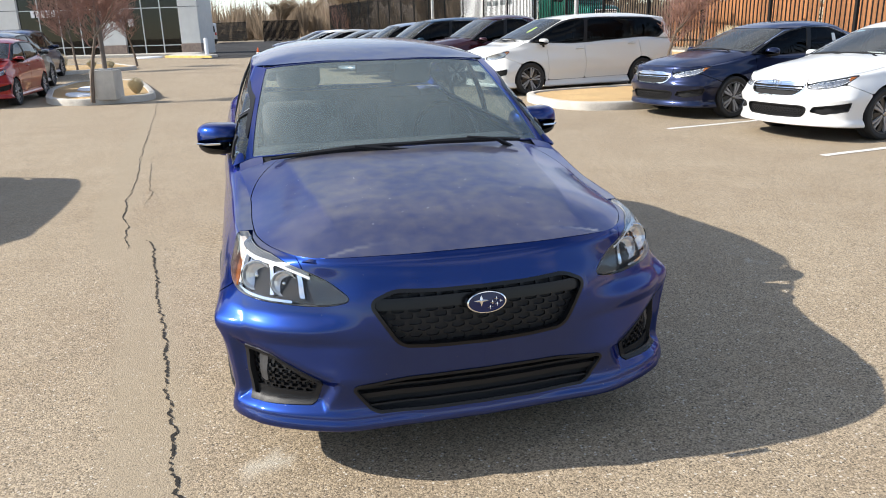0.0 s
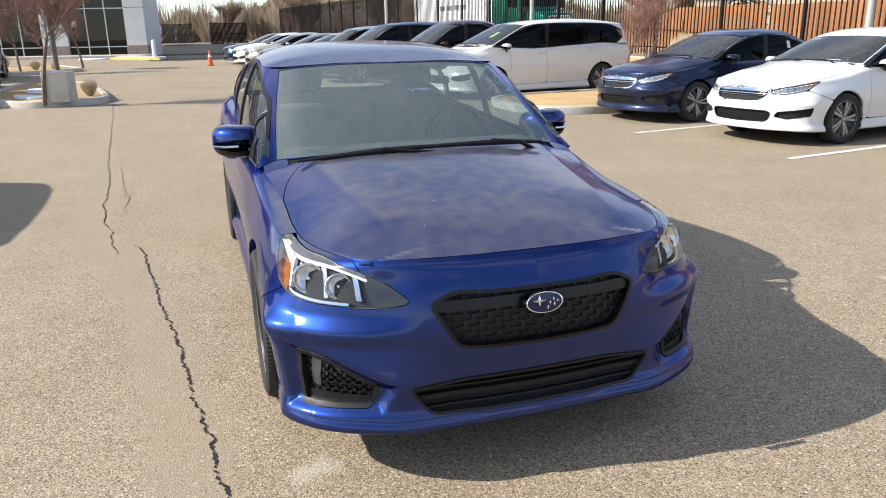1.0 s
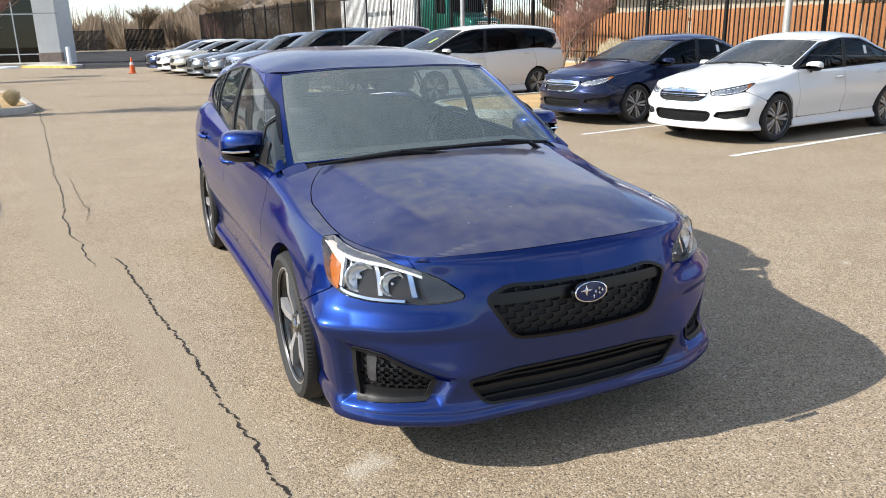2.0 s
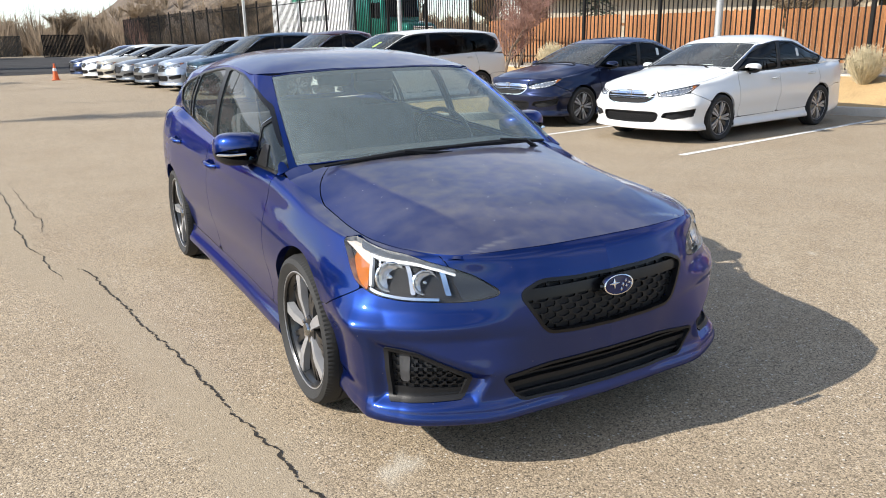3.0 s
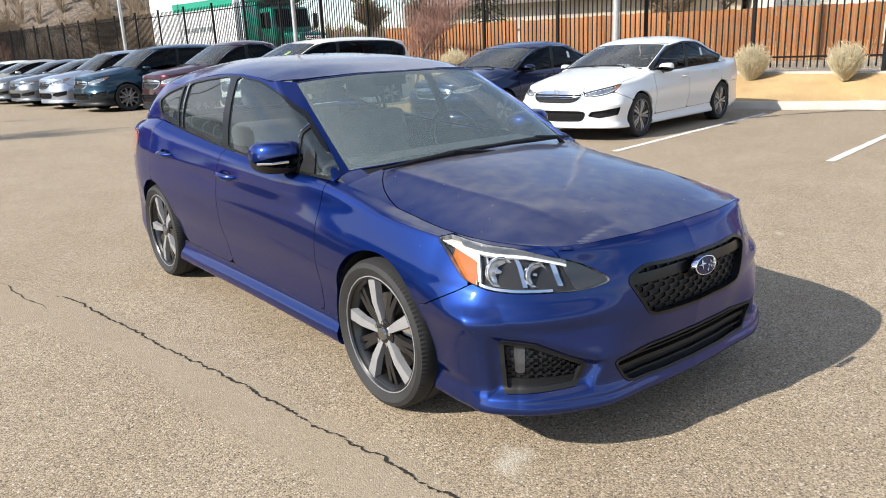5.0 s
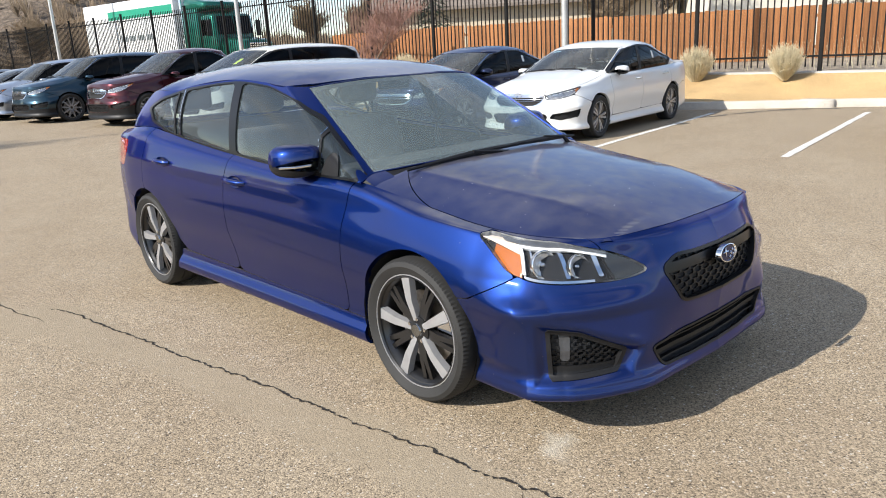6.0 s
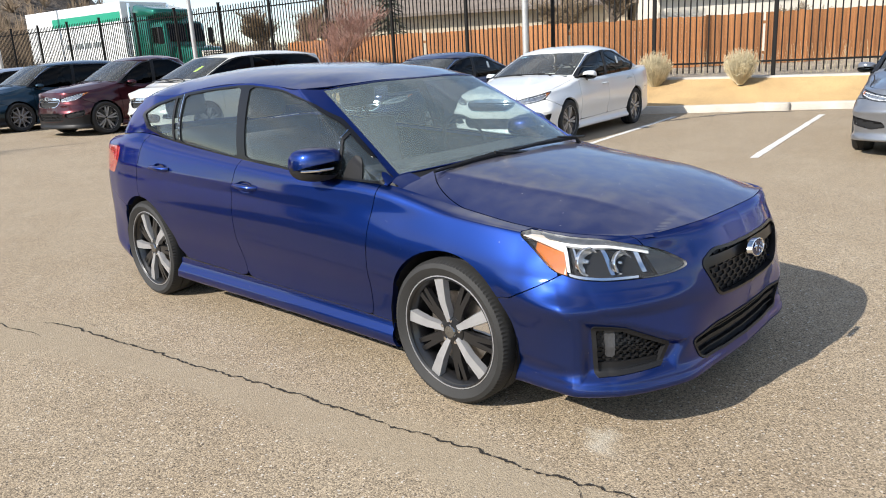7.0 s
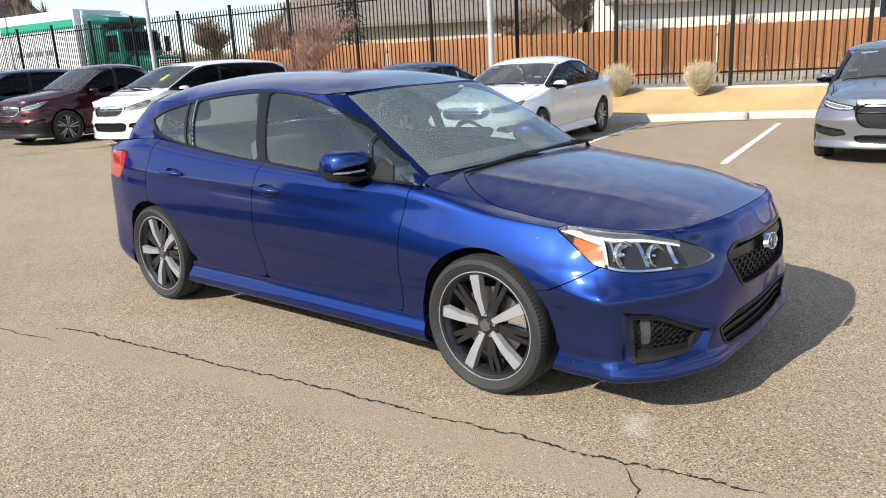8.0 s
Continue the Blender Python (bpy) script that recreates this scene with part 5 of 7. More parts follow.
# ---------------------------------------------------------------- cracks, lines, kerbs, gravel
M_CRACK = material("crack_shadow", (0.022, 0.018, 0.014), rough=1.0, vary=0.3, scale=20)
M_TAR = material("old_crack_seal", (0.115, 0.098, 0.080), rough=0.9, vary=0.3, scale=12, fine=0.3)
M_SNOW = material("old_snow", (0.80, 0.82, 0.85), rough=0.6, vary=0.12, scale=3, bump=0.01, bump_scale=14)
M_YKERB = material("worn_yellow_kerb", (0.60, 0.45, 0.12), rough=0.8, vary=0.4, scale=5)
rnd = random.Random(7)


def jagged(points, step, sway, seed):
    r = random.Random(seed)
    out = []
    for (ax, ay), (bx, by) in zip(points, points[1:]):
        n = max(1, int(math.hypot(bx - ax, by - ay) / step))
        for i in range(n):
            t = i / n
            out.append((ax + (bx - ax) * t, ay + (by - ay) * t))
    out.append(points[-1])
    wander, res = 0.0, []
    for x, y in out:
        wander = wander * 0.75 + r.uniform(-1, 1) * sway
        res.append((x + wander, y + r.uniform(-0.3, 0.3) * step))
    return res


def strip(name, points, width, mat, label, seed, sway=0.012, step=0.03, lift=0.004, waver=0.8):
    """A ragged strip of uneven width that lies on the asphalt."""
    r = random.Random(seed)
    p = jagged(points, step, sway, seed)
    vs = []
    for i, (x, y) in enumerate(p):
        dx, dy = (p[min(i + 1, len(p) - 1)][0] - p[max(i - 1, 0)][0]), (p[min(i + 1, len(p) - 1)][1] - p[max(i - 1, 0)][1])
        d = math.hypot(dx, dy) or 1
        w = width * (1 + r.uniform(-waver, waver)) / 2
        end = min(1, i / 6, (len(p) - 1 - i) / 6 + 0.05)
        for s in (-1, 1):
            px, py = x - s * dy / d * w * end, y + s * dx / d * w * end
            vs.append((px, py, rise(py) + lift))
    fs = [(2 * i, 2 * i + 1, 2 * i + 3, 2 * i + 2) for i in range(len(p) - 1)]
    return tagged(part(name, (vs, fs), mat, None, label), kind="structure")


strip("crack", CRACK_NEAR, 0.0085, M_CRACK, "jagged open crack in the asphalt", 3, 0.0085, 0.011, waver=0.95)
strip("crack", CRACK, 0.0075, M_CRACK, "thin jagged crack in the asphalt", 4, step=0.05)
strip("crack", CRACK_SIDE, 0.006, M_CRACK, "hairline crack in the asphalt", 5)
strip("crack", [(-1.95, 5.3), (-1.86, 4.2), (-1.74, 3.3), (-1.72, 2.6)], 0.005, M_CRACK, "hairline crack in the asphalt", 6, step=0.05)
strip("crack", [(-2.74, 15.0), (-0.7, 14.95), (1.5, 15.2), (4.2, 15.3)], 0.02, M_TAR, "sealed crack across the lane", 8, step=0.2)
strip("crack", [(-2.86, 19.6), (-0.7, 18.7), (2.2, 17.4)], 0.06, M_TAR, "sealed crack across the lane", 9, step=0.2)
strip("crack", [(-4.5, 27.0), (-1.0, 26.5), (1.0, 26.0)], 0.08, M_TAR, "sealed crack across the lane", 10, step=0.3)

STALL = radians(8.5)
SU = Vector((math.cos(STALL), math.sin(STALL), 0))
SV = Vector((-math.sin(STALL) * 0.85, 0.99, 0))


def stall_line(x, y, length, width=0.10):
    a = Vector((x, y, 0))
    n = Vector((-SU.y, SU.x, 0)) * width / 2
    vs = []
    k = 24
    r = random.Random(int(x * 100 + y * 7))
    for i in range(k + 1):
        p = a + SU * length * i / k
        for s in (-1, 1):
            q = p + n * s * (1 + r.uniform(-0.12, 0.12))
            vs.append((q.x, q.y, rise(q.y) + 0.005))
    return tagged(part("stall_line", (vs, [(2 * i, 2 * i + 2, 2 * i + 3, 2 * i + 1) for i in range(k)]), M_LINE, None, "worn white painted parking line on asphalt"), category="line", kind="structure")


stall_line(6.28, 0.06, 5.55)
stall_line(5.55, 2.56, 5.5)
stall_line(5.20, 5.27, 5.3)
for i in range(9):
    stall_line(4.75 - 0.36 * i, 13.25 + 2.67 * i, 4.8)


def loop_solid(name, ring, z0, z1, mat, label, inner=0.0, parent=None, by_rise=True, kind="structure"):
    """A low solid on a closed outline with a rounded upper edge; inner: the width of a kerb with an open middle."""
    p = rounded(ring, 3, 0.5)
    n = len(p)
    c = p.mean(0)
    area = sum(a[0] * b[1] - b[0] * a[1] for a, b in zip(p, np.roll(p, -1, 0)))
    if area < 0:
        p = p[::-1]
    t = np.roll(p, -1, 0) - np.roll(p, 1, 0)
    t /= np.linalg.norm(t, axis=1)[:, None]
    nrm = np.stack([t[:, 1], -t[:, 0]], 1)
    prof = [(0.0, z0), (0.0, z1 - 0.025), (-0.008, z1 - 0.008), (-0.025, z1)]
    if inner:
        prof += [(-inner + 0.01, z1), (-inner, z1 - 0.012), (-inner, z0)]
    vs = [(p[i][0] + nrm[i][0] * d, p[i][1] + nrm[i][1] * d, z + (rise(p[i][1]) if by_rise else 0)) for i in range(n) for d, z in prof]
    k = len(prof)
    fs = [(i * k + j, ((i + 1) % n) * k + j, ((i + 1) % n) * k + j + 1, i * k + j + 1) for i in range(n) for j in range(k - 1)]
    if not inner:
        fs.append(tuple(i * k + k - 1 for i in range(n)))
    ob = part(name, (vs, fs), mat, parent, label)
    if not parent:
        tagged(ob, kind=kind)
    return smooth(ob, 40)


def island(ring, label_fill, fill_z=0.12):
    kerb = loop_solid("kerb", ring, -0.05, 0.15, M_CONC, "pale concrete kerb round a planting island", inner=0.15)
    c = np.mean(np.array(ring), 0)
    fill = [(x + (c[0] - x) * 0.02, y + (c[1] - y) * 0.02) for x, y in ring]
    loop_solid("gravel_bed", fill, -0.05, fill_z, M_GRAVEL, label_fill)
    return kerb


island([(4.72, 10.1), (4.78, 8.1), (6.0, 7.65), (10.7, 8.4), (10.3, 11.6), (5.3, 10.9)], "tan gravel bed inside the kerb of the island")
island([(-5.35, 14.75), (-4.45, 13.85), (-3.6, 14.2), (-2.85, 14.65), (-3.3, 17.4), (-4.1, 21.5), (-6.0, 21.8), (-6.1, 18.5)], "tan gravel bed with dry tufts inside the kerb")
island([(-5.3, 31.4), (-8.4, 28.3), (-14, 29.0), (-14, 35), (-7.2, 36.5)], "tan gravel bed inside the kerb")
for q in ([(-5.0, 15.3), (-4.5, 14.9), (-4.35, 15.8), (-5.3, 16.6)], [(-5.2, 17.2), (-4.6, 16.9), (-4.3, 18.2), (-5.3, 19.0)]):
    loop_solid("snow_patch", q, 0.0, 0.15, M_SNOW, "thin patch of old snow on the gravel bed")

# the bank behind the stalls: kerb, gravel, edging under the fence
FENCE = lambda y: 14.1 - 0.11 * (y - 2.7)
BACK = line((-14, -6, -1.0, 0.8, 2.1, 3.95, 6.5, 9.0, 12, 20, 36, 70), (15.6, 14.3, 13.4, 12.95, 12.42, 11.55, 11.15, 10.95, 10.6, 9.6, 7.9, 4.5))
bank_y = np.linspace(-14, 70, 300)


def ribbon(name, offs, mat, label):
    """A long bar along the kerb line; offs: pairs of distance inwards and height."""
    k = len(offs)
    vs = []
    for y in bank_y:
        x = float(BACK(np.array([y]))[0])
        f = FENCE(y) + 0.25 - x
        vs += [(x + (d if d >= 0 else f * -d), y, rise(y) + z) for d, z in offs]
    fs = [(i * k + j, i * k + j + 1, (i + 1) * k + j + 1, (i + 1) * k + j) for i in range(len(bank_y) - 1) for j in range(k - 1)]
    return smooth(tagged(part(name, (vs, fs), mat, None, label), kind="structure"), 40)


ribbon("kerb", [(0, -0.05), (0.006, 0.125), (0.014, 0.143), (0.03, 0.15), (0.15, 0.15), (0.16, 0.05)], M_CONC, "pale concrete kerb behind the parking stalls")
gv = []
cols = 14
for y in bank_y:
    x0, x1 = float(BACK(np.array([y]))[0]) + 0.155, FENCE(y) - 0.2
    for c in range(cols + 1):
        f = c / cols
        x = x0 + (x1 - x0) * f
        gv.append((x, y, rise(y) + 0.135 + 0.44 * f**1.2 + 0.03 * noise.noise((x * 1.3, y * 1.3, 0)) * math.sin(math.pi * f)))
tagged(smooth(part("gravel_bank", (gv, [(i * (cols + 1) + c, i * (cols + 1) + c + 1, (i + 1) * (cols + 1) + c + 1, (i + 1) * (cols + 1) + c) for i in range(len(bank_y) - 1) for c in range(cols)]), M_GRAVEL, None, "tan gravel bank that climbs to the fence")), kind="structure")
ev = []
for y in bank_y:
    x = FENCE(y)
    ev += [(x + d, y, rise(y) + z) for d, z in ((-0.22, 0.3), (-0.21, 0.595), (-0.19, 0.61), (0.17, 0.61), (0.19, 0.595), (0.2, 0.3))]
smooth(tagged(part("concrete_edging", (ev, [(i * 6 + c, i * 6 + c + 1, (i + 1) * 6 + c + 1, (i + 1) * 6 + c) for i in range(len(bank_y) - 1) for c in range(5)]), M_CONC, None, "pale concrete edging strip under the steel fence"), kind="structure"), 40)
# a mended length of kerb, and the dark streak in the gutter before it
loop_solid("kerb_patch", [(12.40, 1.72), (12.40, 2.38), (12.62, 2.34), (12.66, 1.70)], -0.02, 0.160, M_CONC, "newer raised patch in the pale concrete kerb")
strip("gutter_stain", [(9.7, 3.35), (10.6, 3.02), (11.4, 2.72), (11.95, 2.30), (12.30, 1.75), (12.62, 1.0)], 0.11, M_TAR, "dark streak in the gutter before the kerb", 17, 0.02, 0.15)
# rubble ground behind the fence
rv, ry_ = [], np.linspace(-14, 70, 120)
M_RUBBLE = material("dry_rubble", (0.33, 0.27, 0.20), rough=0.95, vary=0.4, scale=1.2, fine=0.5, fine_scale=9, bump=0.05, bump_scale=5)
for y in ry_:
    for c in range(13):
        x = FENCE(y) + 0.19 + c**1.6 * 0.75
        rv.append((x, y, rise(y) + 0.56 + 0.10 * noise.noise((x * 1.1, y * 1.1, 2)) * min(1, c) + 0.012 * c))
tagged(smooth(part("dry_verge", (rv, [(i * 13 + c, i * 13 + c + 1, (i + 1) * 13 + c + 1, (i + 1) * 13 + c) for i in range(119) for c in range(12)]), M_RUBBLE, None, "dry stony verge behind the steel fence")), kind="structure")

# ---------------------------------------------------------------- steel fence
PITCH, TOP, PICKETS = 2.68, 3.5, 18
post_mesh = rail_mesh = picket_mesh = None


def bay(i):
    """One bay of the fence: post, three rails, pickets with pointed tips."""
    global post_mesh, rail_mesh, picket_mesh
    y0 = 2.62 + PITCH * i
    a, b = Vector((FENCE(y0), y0, rise(y0))), Vector((FENCE(y0 + PITCH), y0 + PITCH, rise(y0 + PITCH)))
    way = (b - a)
    ang = math.atan2(way.y, way.x)
    f = thing("steel_fence", "black steel picket fence bay on a concrete edging", "fence", "bays of the steel fence", Matrix.Translation(a) @ Matrix.Rotation(ang, 4, "Z"))
    if post_mesh is None:
        bm = bmesh.new()
        boxes(bm, -0.04, 0.04, -0.04, 0.04, 0.58, TOP + 0.06, 0.006)
        boxes(bm, -0.05, 0.05, -0.05, 0.05, TOP + 0.05, TOP + 0.09, 0.01)
        p = part("post", bm, M_STEEL, f)
        post_mesh = p.data
        bm = bmesh.new()
        boxes(bm, 0.03, PITCH - 0.03, -0.018, 0.018, -0.02, 0.02)
        r = part("rail", bm, M_STEEL, f)
        r.location.z = 0.92
        rail_mesh = r.data
        h = TOP - 0.70
        w = 0.0125
        vs = [(sx * w, sy * w, z) for z in (0.70, TOP - 0.05) for sx, sy in ((-1, -1), (1, -1), (1, 1), (-1, 1))] + [(0, 0, TOP)]
        k = part("picket", (vs, [(0, 1, 5, 4), (1, 2, 6, 5), (2, 3, 7, 6), (3, 0, 4, 7), (4, 5, 8), (5, 6, 8), (6, 7, 8), (7, 4, 8), (3, 2, 1, 0)]), M_STEEL, f)
        k.location = (PITCH / (PICKETS + 1), 0.03, 0)
        picket_mesh = k.data
        rails, first = (TOP - 0.22,), 2
    else:
        new("post", post_mesh).parent = f
        rails, first = (0.92, TOP - 0.22), 1
    for z in rails:
        r = new("rail", rail_mesh)
        r.parent, r.location = f, (0, 0, z)
    if i < 14:
        for n in range(first, PICKETS + 1):
            k = new("picket", picket_mesh)
            k.parent, k.location = f, (PITCH * n / (PICKETS + 1), 0.03, 0)
    else:
        src = [tuple(v.co) for v in picket_mesh.vertices]
        fc = [tuple(q.vertices) for q in picket_mesh.polygons]
        m = joined(*[([(x + PITCH * n / (PICKETS + 1), y + 0.03, z) for x, y, z in src], fc) for n in range(1, PICKETS + 1)])
        tagged(part("picket_infill", m, M_STEEL, f), kind="stuff")


for i in range(-5, 24):
    bay(i)

# ---------------------------------------------------------------- cedar fence behind
M_WOOD = M_CEDAR
CEDAR = [(30.0, -6.0), (25.5, 0.0), (21.0, 5.4), (17.6, 10.2), (15.9, 15.0), (14.6, 21.0)]
board_mesh = []
for q in range(4):
    h = 1.0 + q * 0.006
    bm = bmesh.new()
    boxes(bm, 0.0, 0.138, -0.009, 0.009, 0.0, 1.0, 0.0)
    me = bpy.data.meshes.new("board")
    for v in bm.verts:
        if v.co.z > 0.5 and q % 2:
            v.co.z += 0.004 * (1 if v.co.x > 0.05 else -1)
    bm.to_mesh(me)
    bm.free()
    me.materials.append(M_WOOD)
    board_mesh.append(me)
for (ax, ay), (bx, by) in zip(CEDAR, CEDAR[1:]):
    L = math.hypot(bx - ax, by - ay)
    ang = math.atan2(by - ay, bx - ax)
    z0 = rise(ay) + 0.62
    panel = thing("cedar_fence", "orange-stained cedar board fence, weathered", "fence", "runs of the cedar fence", Matrix.Translation((ax, ay, z0)) @ Matrix.Rotation(ang, 4, "Z"))
    top = 1.53
    for z in (0.3, 1.2):
        box_part("rail", 0, L, -0.05, -0.012, z, z + 0.09, M_WOOD, panel)
    n = int(L / 0.142)
    r = random.Random(int(ax * 10))
    for i in range(n):
        b = new("board", board_mesh[i % 4])
        b.parent = panel
        b.matrix_basis = Matrix.Translation((i * 0.142, 0, 0.0)) @ Matrix.Diagonal((1, 1, top + r.uniform(-0.02, 0.02), 1))

# ---------------------------------------------------------------- lamp poles
def lamp_pole(x, y, z, h=8.0, slim=1.0, mat=None, label="galvanised parking-lot light pole"):
    p = thing("light_pole", label, "light pole", "parking-lot light poles", Matrix.Translation((x, y, z)))
    smooth(part("shaft", tube([(0, 0, 0), (0, 0, h)], [0.085 * slim, 0.065 * slim], 12), mat or M_POLE, p), 50)
    box_part("base_plate", -0.15, 0.15, -0.15, 0.15, 0, 0.03, M_POLE, p, 0.006)
    box_part("lamp_head", -0.35, 0.35, -0.16, 0.16, h, h + 0.12, M_POLE, p, 0.02)
    return p


lamp_pole(12.5, 8.1, rise(8.1) + 0.35)
lamp_pole(11.3, 22.1, rise(22.1) + 0.35)
lamp_pole(9.6, 37.6, rise(37.6) + 0.35)
# ---------------------------------------------------------------- the blue hatchback
hatchback = thing("hatchback", "dark blue metallic five-door hatchback, dusty, parked on cracked asphalt", "car")
shape = build_car(hatchback, HATCH, M_BLUE, "sport", hero=True)


def badge(car, P, UV):
    """Oval chrome-rimmed badge on the grille: plain star shapes on dark blue."""
    z0 = 0.629
    i = int(np.argmin(np.abs(UV[0, :, 1] - z0)))
    c = Vector(P[0, i]) + Vector((0, -0.012, 0))
    m = Matrix.Translation(c) @ Matrix.Rotation(radians(-9), 4, "X") @ Matrix.Rotation(-math.pi / 2, 4, "Z") @ Matrix.Diagonal((1, 1, 0.53, 1))
    plate = smooth(part("badge", moved(lathe([(0.0005, 0.016), (0.060, 0.014), (0.064, 0.0)], 48), m), M_BADGE, car, "oval badge with silver stars"), 40)
    smooth(part("badge_ring", moved(lathe([(0.059, 0.012), (0.062, 0.020), (0.067, 0.019), (0.070, 0.0)], 48), m), M_CHROME, plate), 60)
    m2 = Matrix.Translation(c) @ Matrix.Rotation(radians(-9), 4, "X")
    for x, z, r in ((-0.018, 0.006, 0.026), (0.020, -0.003, 0.011), (0.034, 0.008, 0.010), (0.036, -0.010, 0.010), (0.012, -0.018, 0.011), (0.048, 0.000, 0.009)):
        vs = []
        for q in range(8):
            a = math.pi / 4 * q
            f = r if q % 2 == 0 else r * 0.30
            vs.append(m2 @ Vector((x + math.cos(a) * f, -0.018, z + math.sin(a) * f * 0.75)))
        vs.append(m2 @ Vector((x, -0.021, z)))
        part("star", (vs, [(q, (q + 1) % 8, 8) for q in range(8)]), M_CHROME, plate)


badge(hatchback, shape["W"], shape["WU"])
# ---------------------------------------------------------------- the other cars
def spec(half, nose, tail, axle, wheel, hood, cowl, base_y, top_y, roof_z, roof_end, belt, glass_end, deck=None, tail_z=None, **more):
    """A car's main lines from a few sizes. belt: height of the window sill in front and behind; glass_end: foot of the tail window."""
    k = half / 0.876
    H = HATCH
    lead_y = nose + 0.095
    f = (base_y - lead_y) / (-1.10 + 2.18)
    ey = [lead_y + (y + 2.18) * f for y in H["edge_y"]]
    ez = [hood + (z - 0.782) / (0.91 - 0.782) * (cowl - 0.065 - hood) for z in H["edge_z"]]
    b0, b1 = belt
    span = roof_end - top_y
    roof = ((top_y, roof_z - 0.105), (top_y + span * 0.15, roof_z - 0.045), (top_y + span * 0.33, roof_z - 0.01), (top_y + span * 0.5, roof_z), (top_y + span * 0.7, roof_z - 0.015), (roof_end, roof_z - (0.10 if deck is None else 0.075)))
    r0 = top_y + 0.22
    rail = tuple((r0 + (roof_end - 0.12 - r0) * q, k * (x + (half - 0.876) * 0.3), roof_z - dz) for q, x, dz in ((0, 0.645, 0.125), (0.12, 0.655, 0.105), (0.27, 0.66, 0.09), (0.55, 0.66, 0.095), (0.7, 0.655, 0.105), (0.87, 0.64, 0.13), (1, 0.56, 0.16)))
    s = hood / 0.79
    ub = 1.08 * k

    def uz(pts):
        return [(u * k, z * s) for u, z in pts]
    wy0, wy1 = base_y + 0.17, glass_end - 0.62 if deck is None else glass_end - 0.62
    wm = wy0 + (wy1 - wy0) * more.get("pillar", 0.47)
    up = r0 - 0.10
    win = ([(wy0, 0.03), (wy0 + (up - wy0) * 0.62, 0.62), (up, 0.88), (up + 0.25, 0.93), (wm + 0.03, 0.93), (wm - 0.04, 0.03)],
           [(wm + 0.05, 0.03), (wm + 0.12, 0.93), (rail[-1][0] - 0.45, 0.92), (rail[-1][0] - 0.12, 0.72), (wy1 + 0.12, 0.30), (wy1 - 0.05, 0.03)])
    dlo = [(wy0 - 0.07, -0.02), (wy0 + (up - wy0) * 0.6 - 0.03, 0.67), (up - 0.02, 0.94), (up + 0.25, 0.985), (rail[-1][0] - 0.43, 0.975), (rail[-1][0] - 0.06, 0.76), (wy1 + 0.20, 0.28), (wy1 + 0.02, -0.02)]
    af, ar = -axle, axle
    d0, d1, d2 = af + 0.46, wm, ar - 0.10
    doors = dict(front=[(d0 - 0.05, 1.6), (d0 - 0.04, b0), (d0, 0.5), (d0, 0.34), (d0 + 0.04, 0.31), (d1 - 0.04, 0.31), (d1, 0.34), (d1 + 0.02, 0.6), (d1 - 0.03, b0), (d1 - 0.03, 1.6)],
                 rear=[(d1 - 0.03, 1.6), (d1 - 0.03, b0), (d1 + 0.02, 0.6), (d1, 0.34), (d1 + 0.04, 0.31), (d2 - 0.25, 0.31), (d2 - 0.12, 0.40), (d2, 0.60), (d2 + 0.04, 0.80), (d2 - 0.03, b1), (d2 - 0.1, 1.6)])
    z = tail_z or b1 - 0.04
    out = dict(H, half=half, nose=nose, tail=tail, axle_f=af, axle_r=ar, wheel=wheel, lead=(lead_y, hood), cowl=(base_y + 0.11, cowl - 0.05), base=(base_y, cowl), wstop=(top_y, roof_z - 0.105),
               edge_x=tuple(x * k for x in H["edge_x"]), edge_y=tuple(ey), edge_z=tuple(ez), belt_x=tuple(k * x for x in (0.80, 0.79, 0.78, 0.77)), belt_z=(b0, b0 + (b1 - b0) * 0.45, b0 + (b1 - b0) * 0.75, b1),
               roof=roof, rail=rail, hatch_y=(roof_end, glass_end), tail_z=z, deck=deck,
               headlight=uz([(1.13, 0.785), (0.99, 0.715), (0.80, 0.655), (0.60, 0.625), (0.45, 0.622), (0.43, 0.672), (0.55, 0.705), (0.75, 0.742), (0.95, 0.772)]),
               grille=uz([(-0.2, 0.708), (0.25, 0.704), (0.425, 0.678), (0.405, 0.60), (0.30, 0.535), (-0.2, 0.522)]),
               lower=uz([(-0.2, 0.430), (0.41, 0.430), (0.475, 0.400), (0.425, 0.292), (-0.2, 0.275)]),
               fog=uz([(0.97, 0.475), (0.945, 0.375), (0.66, 0.335), (0.505, 0.362), (0.545, 0.418), (0.74, 0.440)]),
               bars=[(0.662 * s, 0.700 * s, M_CHROME), (0.630 * s, 0.638 * s, M_CHROME), (0.602 * s, 0.609 * s, M_CHROME), (0.574 * s, 0.581 * s, M_CHROME)], bezel=0.012, honey_low=True,
               pod=None, tail_light=None, windows=win, dlo=dlo, doors=doors, hood_cut=[(-0.2, -9.0), (2.0, -9.0), (2.0, base_y + 0.06), (-0.2, base_y + 0.06)],
               bumper_cut=uz([(-0.3, -0.2), (-0.3, 1.4), (0.43, 1.4), (0.43, 0.68), (0.95, 0.67), (1.25, 0.56), (1.5, 0.52), (1.5, -0.2)]),
               mirror=(base_y + 0.42, b0 + 0.055), handles=((wm - 0.16, b0 - 0.12), (d2 - 0.22, b1 - 0.13)), sill=0.30)
    # how far the tail lamp lies along the plan
    P, U = wrap_shape(out, 120, 12)
    i = int(np.argmax(P[:, -2, 1] > tail - 0.30))
    ut = float(U[i, 0, 0])
